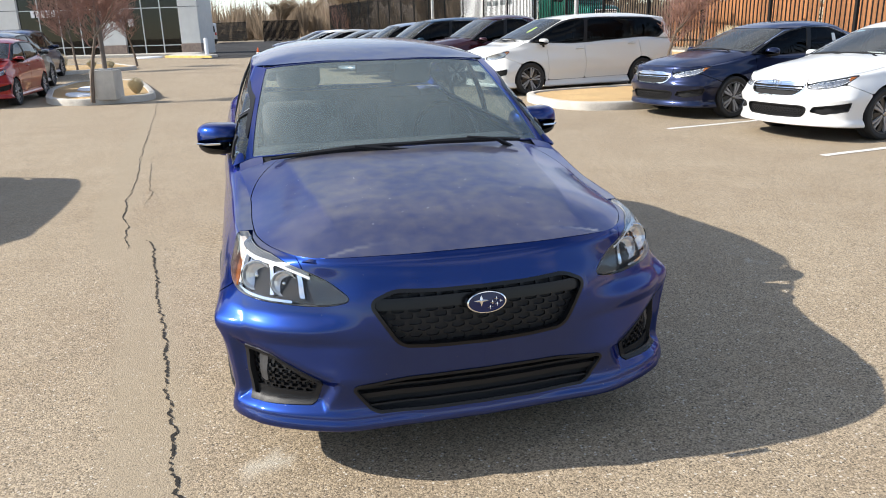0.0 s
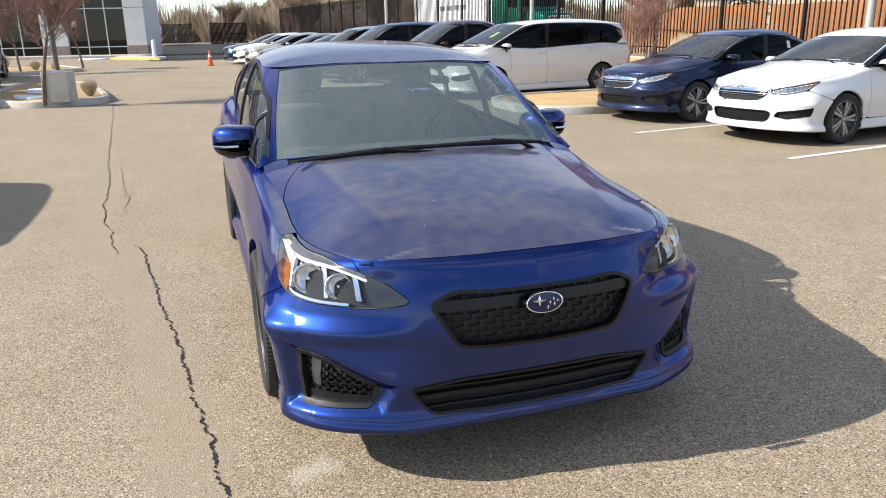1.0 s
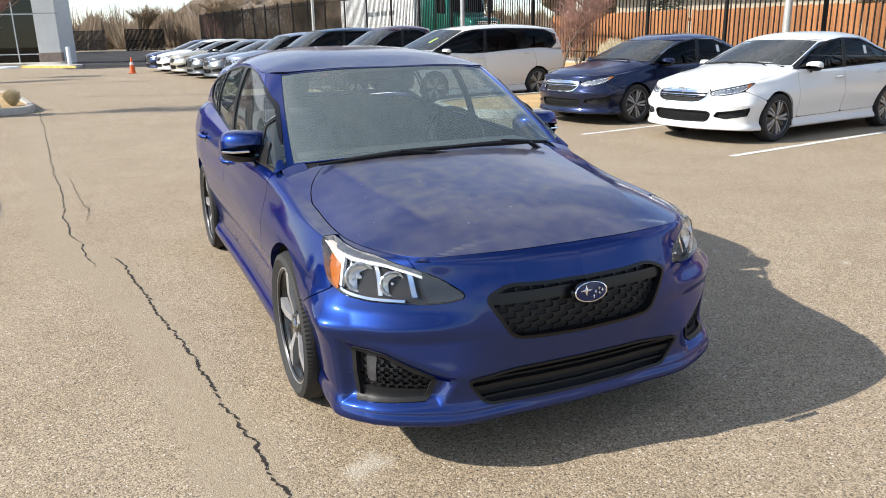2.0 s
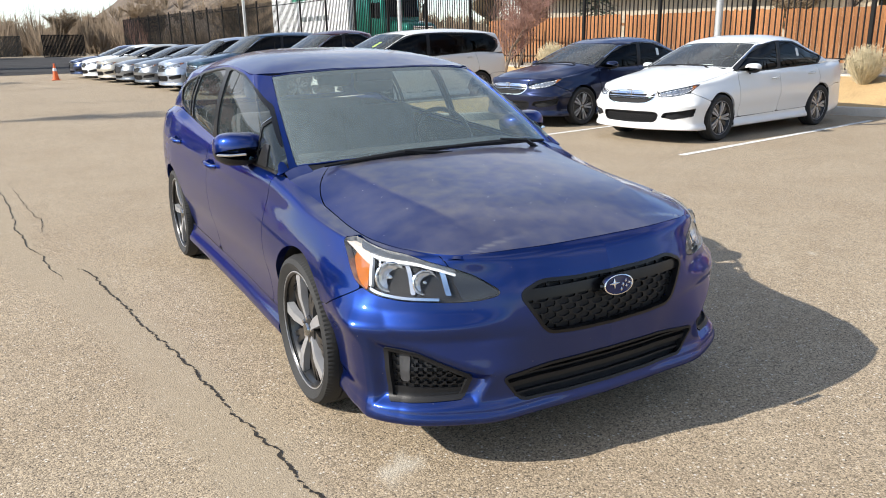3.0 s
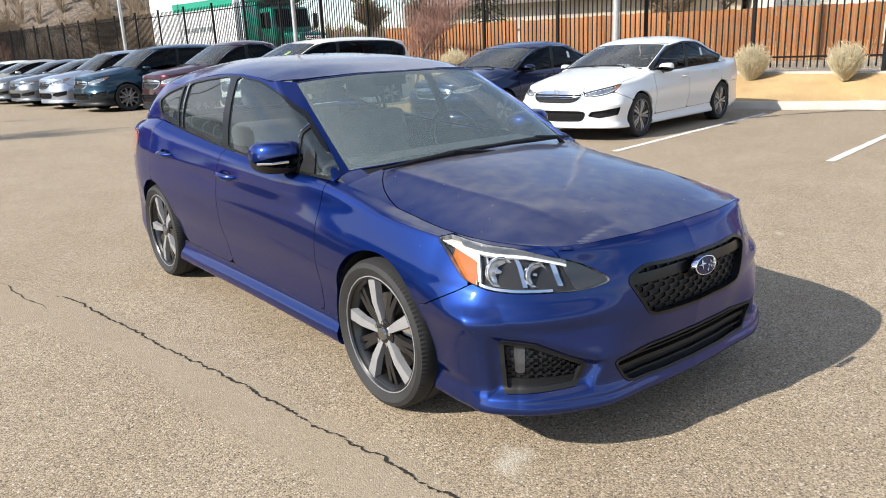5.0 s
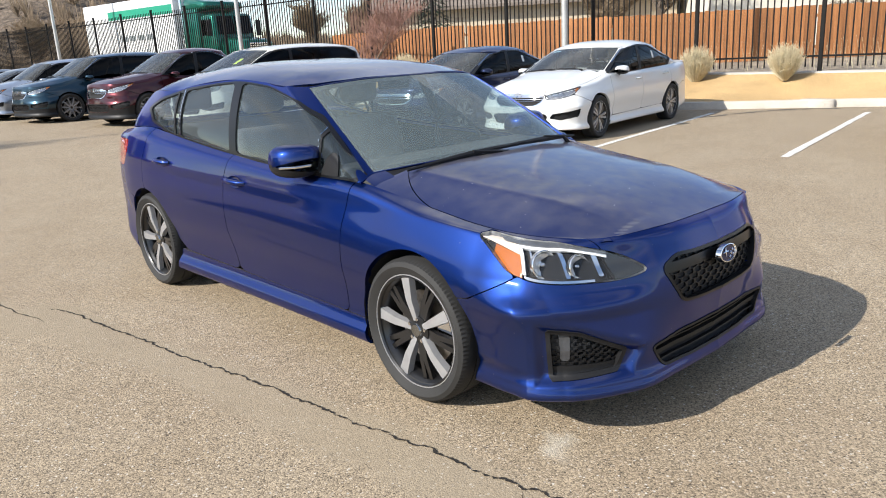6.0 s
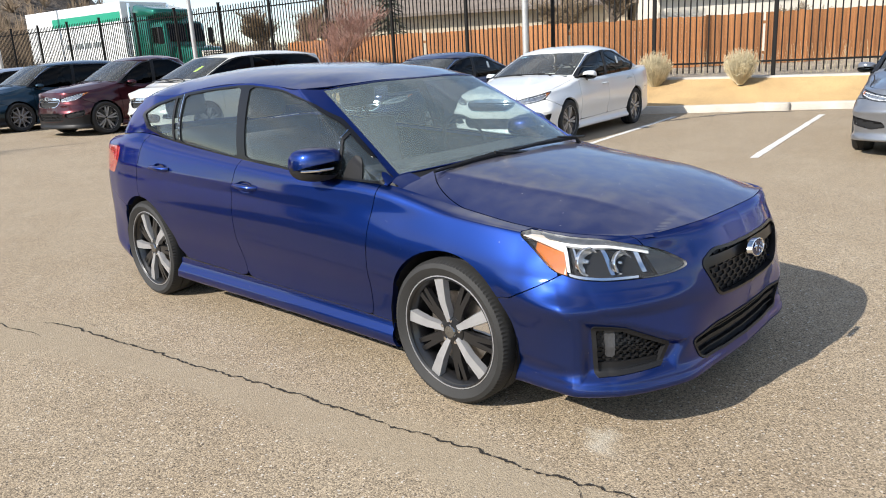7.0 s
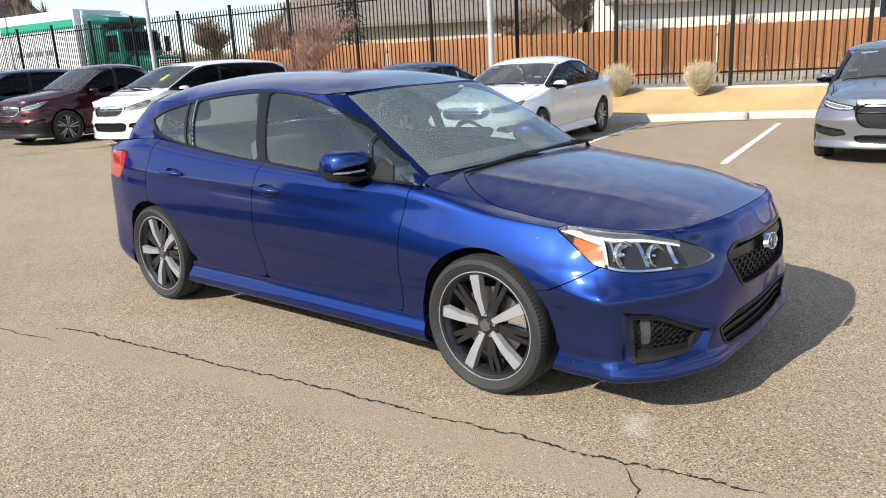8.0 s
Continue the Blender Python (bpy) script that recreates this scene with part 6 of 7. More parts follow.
    out["tail_light"] = [(ut, z - 0.02), (ut, z - 0.14), (ut + 0.10, z - 0.18), (ut + 0.55, z - 0.15), (ut + 0.55, z - 0.03)]
    out.update(more)
    return out


def boot(car, S, paint):
    """The boot lid, or the bed cover, between tail window and tail."""
    k = S["half"] / 0.876
    y0, y1 = S["hatch_y"][1] - 0.45, S["tail"] - 0.07
    nx, ny = 16, 14
    vs = []
    for j in range(ny + 1):
        y = y0 + (y1 - y0) * j / ny
        f = max(0, (y - (S["tail"] - 0.45)) / 0.45)
        xe = k * (0.748 - 0.15 * f**2.2)
        z = S["belt_z"][-1] + (S["tail_z"] - S["belt_z"][-1]) * min(1, j / ny)
        for i in range(-nx, nx + 1):
            a = i / nx
            vs.append((a * xe, y - 0.02 * a * a * f, z + 0.03 * (1 - a**4) * (1 - f**3)))
    w = 2 * nx + 1
    smooth(part("boot_lid", (vs, [(j * w + i, j * w + i + 1, (j + 1) * w + i + 1, (j + 1) * w + i) for j in range(ny) for i in range(w - 1)]), paint, car), 40)


M_BLUESLIP = material("pale_blue_slip", (0.35, 0.58, 0.72), rough=0.7, vary=0.1)


def parked(name, label, S, paint, hub, heading, style="swirl", fine=1.0, which=1, chrome=False, glass_m=None, screen=None, group=""):
    """A car whose left front (which=1) or right front wheel stands at hub. heading: degrees that its nose turns left of -y."""
    m = Matrix.Rotation(radians(heading), 4, "Z")
    c = Vector((*hub, 0)) - m @ Vector((which * (S["half"] - 0.10), S["axle_f"], 0))
    zs = [rise((Vector((*hub, 0)) + m @ Vector((0, q, 0))).y) for q in (0, S["axle_r"] - S["axle_f"])]
    tilt = math.atan2(zs[1] - zs[0], S["axle_r"] - S["axle_f"])
    car = thing(name, label, "car" if "pickup" not in name else "pickup", group, Matrix.Translation((c.x, c.y, (zs[0] + zs[1]) / 2)) @ m @ Matrix.Rotation(tilt, 4, "X"))
    build_car(car, S, paint, style, fine=fine, chrome_trim=chrome, side_glass=glass_m or M_TINT, screen=screen or M_SCREEN2)
    if S["deck"]:
        boot(car, S, paint)
    return car


M_SCREEN2 = glass("pale_windscreen", (0.60, 0.66, 0.64), haze=0.10, haze_colour=(0.45, 0.47, 0.46))
M_WHITE = car_paint("white_paint", (0.72, 0.72, 0.71), metal=0.0, dust=0.05, rough=0.35)
M_PEARL = car_paint("pearl_white_paint", (0.70, 0.68, 0.64), metal=0.0, dust=0.05)
M_NAVY = car_paint("navy_paint", (0.006, 0.009, 0.026), metal=0.4, dust=0.05)
M_MAROON = car_paint("maroon_paint", (0.030, 0.006, 0.008), metal=0.4, dust=0.04)
M_TEAL = car_paint("dark_teal_paint", (0.008, 0.022, 0.034), metal=0.4, dust=0.05)
M_STEELBLUE = car_paint("pale_silver_blue_paint", (0.42, 0.46, 0.53), metal=0.7, dust=0.08)
M_GREY = car_paint("grey_paint", (0.16, 0.17, 0.18), metal=0.6, dust=0.05)
M_CHAMP = car_paint("champagne_paint", (0.50, 0.46, 0.38), metal=0.5, dust=0.08)
M_SILV = car_paint("silver_paint", (0.24, 0.25, 0.27), metal=0.7, dust=0.08)
M_RED = car_paint("red_paint", (0.26, 0.012, 0.010), metal=0.1, dust=0.05)
M_DARK = car_paint("dark_blue_paint", (0.012, 0.020, 0.05), metal=0.4, dust=0.05)

SEDAN = spec(0.925, -2.36, 2.47, 1.388, 0.328, 0.83, 1.04, -1.13, -0.30, 1.475, 1.22, (0.95, 0.99), 2.02, deck=1.01, tail_z=1.03)
SEDAN_LOW = spec(0.93, -2.35, 2.53, 1.415, 0.335, 0.80, 0.99, -1.10, -0.22, 1.45, 1.10, (0.93, 0.97), 1.98, deck=0.99, tail_z=1.0, bezel_mat=M_GLOSS,
                 grille=[(-0.2, 0.735), (0.32, 0.730), (0.47, 0.700), (0.445, 0.56), (0.36, 0.455), (-0.2, 0.440)], lower=[(-0.2, 0.365), (0.40, 0.365), (0.46, 0.340), (0.41, 0.275), (-0.2, 0.262)],
                 headlight=[(1.16, 0.775), (1.02, 0.722), (0.82, 0.672), (0.62, 0.650), (0.49, 0.655), (0.48, 0.700), (0.60, 0.722), (0.78, 0.748), (0.98, 0.775)],
                 bars=[(0.700, 0.722, M_CHROME), (0.630, 0.640, M_GLOSS), (0.580, 0.590, M_GLOSS), (0.530, 0.540, M_GLOSS), (0.485, 0.494, M_GLOSS)])
VAN = spec(0.995, -2.47, 2.66, 1.50, 0.350, 0.98, 1.20, -1.62, -0.62, 1.74, 2.38, (1.09, 1.17), 2.60, tail_z=1.12, pillar=0.40)
SUV = spec(0.985, -2.40, 2.52, 1.41, 0.375, 0.98, 1.20, -1.22, -0.42, 1.78, 2.12, (1.08, 1.16), 2.42, tail_z=1.10, pillar=0.44, valance=0.40)
CROSS = spec(0.925, -2.28, 2.30, 1.33, 0.345, 0.92, 1.12, -1.12, -0.35, 1.68, 1.88, (1.02, 1.10), 2.16, tail_z=1.06)
PICKUP = spec(0.985, -2.48, 2.85, 1.59, 0.38, 1.02, 1.22, -1.25, -0.45, 1.78, 0.98, (1.10, 1.16), 1.50, deck=1.20, tail_z=1.20, valance=0.50)
SMALL = spec(0.85, -2.0, 2.05, 1.265, 0.31, 0.85, 1.08, -1.25, -0.45, 1.52, 1.70, (0.98, 1.06), 1.95, tail_z=1.0)

white_sedan = parked("sedan", "white four-door sedan with chrome grille, parked nose out", dict(SEDAN, slips=((0.42, 0.60, 0.88, 0.94, -1, M_BLUESLIP), (0.22, 0.44, 0.05, 0.11, 1, M_PAPER)), tags=((0.72, 0.80, 0.40, 0.72, 1),)), M_WHITE, (7.00, 3.29), -82.6, chrome="top")
navy_sedan = parked("sedan", "dusty navy blue four-door sedan with chrome grille", dict(SEDAN, tags=((0.72, 0.80, 0.40, 0.72, 1),)), M_NAVY, (6.78, 6.06), -82.2, chrome="top")
parked("minivan", "pearl white minivan with dark rear windows", dict(VAN, slips=((0.30, 0.40, 0.35, 0.62, 1, M_YELLOW),)), M_PEARL, (5.36, 11.36), -81.5)
parked("pickup_truck", "maroon crew-cab pickup truck with chrome grille", PICKUP, M_MAROON, (4.55, 14.6), -82, chrome="top")
parked("sport_utility", "dark teal three-row sport utility vehicle", SUV, M_TEAL, (3.86, 18.25), -82, "plain", chrome="top")
parked("crossover", "pale silver-blue compact crossover, parked nose out", CROSS, M_STEELBLUE, (3.42, 20.95), -82, "plain", 0.8)
for i, (S, p, n, lab) in enumerate(((SEDAN, M_GREY, "sedan", "grey four-door sedan, parked nose out"), (SEDAN_LOW, M_GREY, "sedan", "dark grey four-door sedan, parked nose out"),
                                    (SEDAN, M_CHAMP, "sedan", "champagne four-door sedan, parked nose out"), (SEDAN, M_WHITE, "sedan", "white four-door sedan far down the row"),
                                    (SEDAN_LOW, M_DARK, "sedan", "dark blue four-door sedan at the end of the row"))):
    parked(n, lab, S, p, (3.05 - 0.36 * i, 23.6 + 2.66 * i), -82, "plain", 0.65)
parked("sedan", "silver-grey four-door sedan with black grille", dict(SEDAN_LOW, slips=((0.36, 0.58, 0.88, 0.95, -1, M_BLUESLIP),)), M_SILV, (7.45, -0.85), -82.5, which=-1)
parked("hatchback", "small red hatchback beside the island", SMALL, M_RED, (-6.0, 15.0), 0, "plain", 0.7)
parked("crossover", "grey crossover seen from behind, red tail lamps", CROSS, M_GREY, (-8.45, 22.0), 180, "plain", 0.7)
parked("sport_utility", "dark sport utility vehicle seen from behind", SUV, M_DARK, (-9.6, 28.2), 180, "plain", 0.7)
# out of view: body and colour are chosen to give the shadow its length
parked("minivan", "unseen silver minivan added for its shadow on the lane", VAN, M_SILV, (-4.78, 1.12), 0, "plain", 0.6)
# ---------------------------------------------------------------- plants
M_BARK = material("grey_brown_bark", (0.16, 0.12, 0.09), rough=0.9, vary=0.35, scale=12, bump=0.004, bump_scale=40)
M_TWIG = material("reddish_twigs", (0.30, 0.165, 0.13), rough=0.9, vary=0.4, scale=6, island=0.4)
M_TWIG_TAN = material("tan_twigs", (0.30, 0.22, 0.14), rough=0.9, vary=0.4, scale=6, island=0.4)
M_DRY = material("pale_dry_brush", (0.62, 0.54, 0.36), rough=0.95, vary=0.3, scale=9, island=0.5)
M_CONIFER = material("dark_conifer_needles", (0.030, 0.050, 0.024), rough=0.9, vary=0.5, scale=3, island=0.5)


def stick(a, b, r0, r1, n=4):
    d = (b - a).normalized()
    u = d.orthogonal().normalized()
    w = d.cross(u)
    vs = [p + (u * math.cos(2 * math.pi * i / n) + w * math.sin(2 * math.pi * i / n)) * r for p, r in ((a, r0), (b, r1)) for i in range(n)]
    return vs, [(i, (i + 1) % n, n + (i + 1) % n, n + i) for i in range(n)]


def bare_tree(name, label, height, spread, stems, depth, seed, twig, trunk_r=0.06, fork=0.35, lift=0.6, mat=None, thin=0.004, kids=(2, 4)):
    """A leafless tree: tapered trunk and limbs, and a crown of fine twigs with gaps."""
    r = random.Random(seed)
    limbs, fine = [], []

    def grow(p, d, length, rad, level):
        segs = 3 if level < depth - 1 else 2
        q = p
        for s in range(segs):
            d = (d + Vector((r.uniform(-1, 1), r.uniform(-1, 1), r.uniform(-0.3, 0.6))) * 0.16).normalized()
            nxt = q + d * length / segs
            r1 = rad * (1 - 0.45 * (s + 1) / segs)
            (limbs if level < depth - 2 else fine).append(stick(q, nxt, max(thin, rad * (1 - 0.45 * s / segs)), max(thin, r1), 5 if level < 2 else 3))
            if level < depth and (s > 0 or level > 0):
                for _ in range(r.randint(*kids) if level > 0 or s == segs - 1 else r.randint(1, 2)):
                    a = r.uniform(0, 2 * math.pi)
                    side = Vector((math.cos(a), math.sin(a), 0))
                    nd = (d * lift + side * spread * r.uniform(0.6, 1.2) + Vector((0, 0, 0.25))).normalized()
                    grow(nxt, nd, length * r.uniform(0.52, 0.75), max(thin, r1 * 0.6), level + 1)
            q = nxt
    for s in range(stems):
        a = 2 * math.pi * s / stems + r.uniform(-0.4, 0.4)
        out = 0.0 if stems == 1 else 0.32
        grow(Vector((0, 0, -0.05)), Vector((math.cos(a) * out, math.sin(a) * out, 1)).normalized(), height * fork * r.uniform(0.9, 1.1), trunk_r, 0)
    t = thing(name, label, "tree" if "tree" in name else "shrub")
    if limbs:
        smooth(part("trunk", joined(*limbs), mat or M_BARK, t), 60)
    tagged(part("crown", joined(*fine), twig, t), kind="stuff")
    return t


def brush(seed, r0=0.42, h=0.85):
    """A pale dry brush: hundreds of stems that fan out of one foot to a rounded top."""
    r = random.Random(seed)
    parts = []
    for i in range(760):
        v = Vector((r.gauss(0, 1), r.gauss(0, 1), r.gauss(0, 1))).normalized() * r.uniform(0.55, 1.0)
        foot = Vector((v.x, v.y, 0)) * 0.06
        tip = Vector((v.x * r0, v.y * r0, h * (0.60 + 0.38 * v.z)))
        mid = foot.lerp(tip, 0.55) + Vector((r.uniform(-1, 1), r.uniform(-1, 1), -0.3)) * 0.05
        parts.append(stick(foot, mid, 0.0045, 0.0035, 3))
        parts.append(stick(mid, tip, 0.0035, 0.0025, 3))
        for _ in range(3):
            q = mid.lerp(tip, r.uniform(0.2, 1))
            parts.append(stick(q, q + Vector((r.uniform(-1, 1), r.uniform(-1, 1), r.uniform(0.1, 1.2))) * 0.09, 0.0035, 0.002, 3))
    t = thing("dry_shrub", "pale dry brush on the tan gravel", "shrub", "dry brush along the fence")
    tagged(part("brush", joined(*parts), M_DRY, t), kind="stuff")
    return t


b0 = brush(3)
b0.matrix_basis = Matrix.Translation((13.2, 4.95, 0.42))
copy_thing(b0, Matrix.Translation((13.4, 3.05, 0.46)) @ Matrix.Rotation(2.0, 4, "Z") @ Matrix.Scale(0.93, 4))
copy_thing(b0, Matrix.Translation((12.35, 14.1, rise(14.1) + 0.42)) @ Matrix.Rotation(4.0, 4, "Z") @ Matrix.Scale(1.12, 4))
copy_thing(b0, Matrix.Translation((13.9, -1.9, 0.42)) @ Matrix.Rotation(3.0, 4, "Z"))
for x, y, s in ((-3.4, 15.4, 0.5), (-8.3, 30.2, 0.9), (-7.2, 31.0, 0.5), (-6.4, 30.6, 0.45), (-9.5, 31.2, 0.8)):
    tagged(copy_thing(b0, Matrix.Translation((x, y, rise(y) + 0.10)) @ Matrix.Rotation(x, 4, "Z") @ Matrix.Scale(s, 4)), "dry tan brush on a planting island", group="dry brush on the islands")
# dry weeds behind the steel fence
r = random.Random(5)
weeds = []
for i in range(1500):
    y = r.uniform(-6, 34)
    x = FENCE(y) + r.uniform(0.4, 2.6)
    p = Vector((x, y, rise(y) + 0.56))
    weeds.append(stick(p, p + Vector((r.uniform(-0.18, 0.18), r.uniform(-0.18, 0.18), r.uniform(0.15, 0.75))), 0.004, 0.002, 3))
tagged(part("dry_weeds", joined(*weeds), M_DRY, None, "dry pale weeds between the two fences"), category="weeds", kind="stuff")

tree_a = bare_tree("bare_tree", "small leafless tree with reddish twigs", 3.4, 0.75, 1, 4, 11, M_TWIG, 0.045, 0.36, kids=(2, 4), thin=0.003)
tree_a.matrix_basis = Matrix.Translation((8.2, 10.6, rise(10.6) + 0.12)) @ Matrix.Scale(0.95, 4)
copy_thing(tree_a, Matrix.Translation((-4.16, 13.95, rise(14) + 0.12)) @ Matrix.Rotation(1.0, 4, "Z") @ Matrix.Scale(1.25, 4))
copy_thing(tree_a, Matrix.Translation((-7.5, 29.6, rise(30) + 0.12)) @ Matrix.Rotation(2.5, 4, "Z") @ Matrix.Scale(1.35, 4))
copy_thing(tree_a, Matrix.Translation((-5.7, 33.5, rise(33) + 0.12)) @ Matrix.Rotation(4.1, 4, "Z") @ Matrix.Scale(1.3, 4))
shrub = bare_tree("bare_shrub", "tall leafless reddish shrub by the fence", 3.0, 0.45, 8, 3, 21, M_TWIG, 0.016, 0.40, 1.1, thin=0.0022, kids=(1, 2))
shrub.matrix_basis = Matrix.Translation((12.3, 15.8, rise(15.8) + 0.4))
copy_thing(shrub, Matrix.Translation((7.2, 60.0, rise(60) + 0.1)) @ Matrix.Rotation(1.3, 4, "Z") @ Matrix.Scale(1.35, 4))
big = bare_tree("bare_tree", "large leafless tree behind the fences", 11.0, 0.75, 1, 5, 31, M_TWIG_TAN, 0.22, 0.24, 0.55, thin=0.012, kids=(2, 3))
big.matrix_basis = Matrix.Translation((24.5, 12.5, 0.6)) @ Matrix.Scale(0.85, 4)
spots = [(27.5, 6.0, 0.5), (52, 78, 1.5), (40, 92, 1.5), (58, 50, 1.4), (34, 104, 1.5), (30, 19, 0.8), (24, 30, 0.95), (20, 44, 1.0), (26, 52, 1.1), (15, 62, 1.0), (19, 75, 1.15), (12, 88, 1.1), (5, 118, 1.2), (-8, 128, 1.2), (16, 105, 1.3), (24, 92, 1.2), (33, 66, 1.2), (38, 40, 1.1), (-1, 140, 1.1), (10, 135, 1.2), (-18, 140, 1.2), (31, 82, 1.3), (44, 58, 1.2)]
for i, (x, y, s) in enumerate(spots):
    copy_thing(big, Matrix.Translation((x, y, rise(y))) @ Matrix.Rotation(i * 1.9, 4, "Z") @ Matrix.Scale(s, 4))


def conifer(seed, h, rad):
    r = random.Random(seed)
    vs, fs = [], []
    for i in range(1500):
        f = r.uniform(0.06, 1) ** 0.8
        z = h * f
        a = r.uniform(0, 2 * math.pi)
        q = rad * (1 - f) ** 0.85 * r.uniform(0.35, 1.05) + 0.05
        c = Vector((math.cos(a) * q, math.sin(a) * q, z))
        d = Vector((math.cos(a), math.sin(a), -0.35)) * 0.34
        w = Vector((-math.sin(a), math.cos(a), 0)) * 0.10
        o = len(vs)
        vs += [c - w, c + w, c + d + w * 0.3, c + d - w * 0.3]
        fs.append((o, o + 1, o + 2, o + 3))
    t = thing("conifer", "dark green conifer in the distance", "tree", "conifers in the distance")
    part("trunk", tube([(0, 0, -0.2), (0, 0, h * 0.9)], [0.2, 0.04], 6), M_BARK, t)
    tagged(part("crown", (vs, fs), M_CONIFER, t), kind="stuff")
    return t


c0 = conifer(2, 10.0, 2.2)
c0.matrix_basis = Matrix.Translation((-43, 148, rise(140)))
for x, y, s in ((-46, 152, 1.1), (-32, 150, 1.0), (-29.5, 155, 1.2), (19.9, 20.9, 0.62)):
    copy_thing(c0, Matrix.Translation((x, y, rise(y))) @ Matrix.Rotation(x, 4, "Z") @ Matrix.Scale(s, 4))

# wooded slope far behind: one rough brown mass of brush
M_HILL = material("winter_brush_slope", (0.15, 0.115, 0.085), rough=1.0, vary=0.45, scale=0.25, fine=0.5, fine_scale=1.6, bump=0.6, bump_scale=0.7)
hv, n1, n2 = [], 120, 16
for i in range(n1 + 1):
    a = radians(-30 + 150 * i / n1)
    for j in range(n2 + 1):
        d = 150 + j * 14
        x, y = d * math.cos(a), d * math.sin(a)
        hgt = 62 * (1 - math.exp(-j / 3.5)) * (0.75 + 0.5 * noise.noise((x * 0.012, y * 0.012, 4))) + 2.6 * noise.noise((x * 0.12, y * 0.12, 1)) * min(1, j)
        hv.append((x, y, rise(min(y, 140)) - 0.5 + max(0, hgt) * (0.10 + 0.90 * math.exp(-((a - radians(74.0)) / radians(7.5)) ** 2))))
tagged(smooth(part("hillside", (hv, [(i * (n2 + 1) + j, (i + 1) * (n2 + 1) + j, (i + 1) * (n2 + 1) + j + 1, i * (n2 + 1) + j + 1) for i in range(n1) for j in range(n2)]), M_HILL, None, "brown winter brush on a far slope")), category="hillside", kind="structure")

# bare winter woods: on the far slope and along the edge of the lots
M_WOODS = material("bare_winter_twigs", (0.25, 0.185, 0.125), rough=0.95, vary=0.4, scale=0.1, island=0.65)
r = random.Random(91)
wv, wf = [], []
for q in range(1500):
    a = radians(r.uniform(35, 112))
    d = r.choice((r.uniform(118, 150), r.uniform(150, 215)))
    f = math.exp(-((a - radians(74.0)) / radians(7.5)) ** 2)
    x, y = d * math.cos(a), d * math.sin(a)
    j = max(0.0, (d - 150) / 14)
    z = rise(min(y, 140)) - 0.5 + 62 * (1 - math.exp(-j / 3.5)) * (0.75 + 0.5 * noise.noise((x * 0.012, y * 0.012, 4))) * (0.10 + 0.90 * f)
    h, w, thick = r.uniform(3.0, 6.5), r.uniform(1.4, 3.0), 1.0
    if a > radians(88):
        h *= 0.75
    if q % 9 == 0:
        # taller bare crowns nearer by
        a, d = radians(r.uniform(64, 75)), r.uniform(62, 100)
        x, y, h, thick = d * math.cos(a), d * math.sin(a), r.uniform(4.5, 7.5), 0.45
        z = rise(y)
    elif q % 9 in (1, 2):
        # the row of trees at the end of the lane
        a, d = radians(r.uniform(83, 112)), r.uniform(112, 140)
        x, y, h, thick = d * math.cos(a), d * math.sin(a), r.uniform(4.5, 8.5), 0.7
        z = rise(y)
    for _ in range(34):
        b, e = r.uniform(0, 2 * math.pi), r.uniform(0.1, 1.0)
        tip = Vector((x + math.cos(b) * w * e, y + math.sin(b) * w * e, z + h * (1 - 0.45 * e * e) * r.uniform(0.55, 1.0)))
        foot = Vector((x, y, z)).lerp(tip, r.uniform(0.0, 0.55))
        t = r.uniform(0.05, 0.11) * thick
        o = len(wv)
        wv += [foot + Vector((t, -t, 0)), foot - Vector((t, -t, 0)), tip]
        wf.append((o, o + 1, o + 2))
tagged(part("far_woods", (wv, wf), M_WOODS, None, "bare brown winter woods on the far slope"), category="woods", kind="stuff")

# ---------------------------------------------------------------- dealership building
M_STUCCO = material("pale_grey_panel", (0.60, 0.60, 0.58), rough=0.7, vary=0.08, scale=2, bump=0.001, bump_scale=60)
M_STONE = material("brown_split_stone", (0.30, 0.23, 0.19), rough=0.9, vary=0.3, scale=6, bump=0.006, bump_scale=25)
M_SHOP = glass("dark_shop_glass", (0.10, 0.13, 0.12))
M_FRAME = material("aluminium_frame", (0.55, 0.56, 0.57), rough=0.4, metal=0.6, vary=0.1)
M_ROOM = material("dim_showroom", (0.10, 0.11, 0.10), rough=0.9, vary=0.5, scale=0.8)
M_SIGN = material("white_sign_letters", (0.8, 0.8, 0.8), rough=0.6, vary=0.05)
hall = thing("showroom", "pale grey dealership building with tall dark shop windows", "building", "", Matrix.Translation((-3.75, 52.0, rise(52))) @ Matrix.Rotation(math.atan2(0.24, -0.97), 4, "Z"))
# local x runs along the front, local -y is behind it
HB = 9.0


def pier(x0, x1):
    p = box_part("wall", x0, x1, -0.5, 0.0, 0.75, HB, M_STUCCO, hall, 0.02)
    box_part("stone_base", x0 - 0.03, x1 + 0.03, -0.5, 0.05, -0.1, 0.75, M_STONE, hall, 0.02)
    box_part("joint", x0 - 0.004, x1 + 0.004, -0.4, 0.006, 3.22, 3.25, M_UNDER, p)


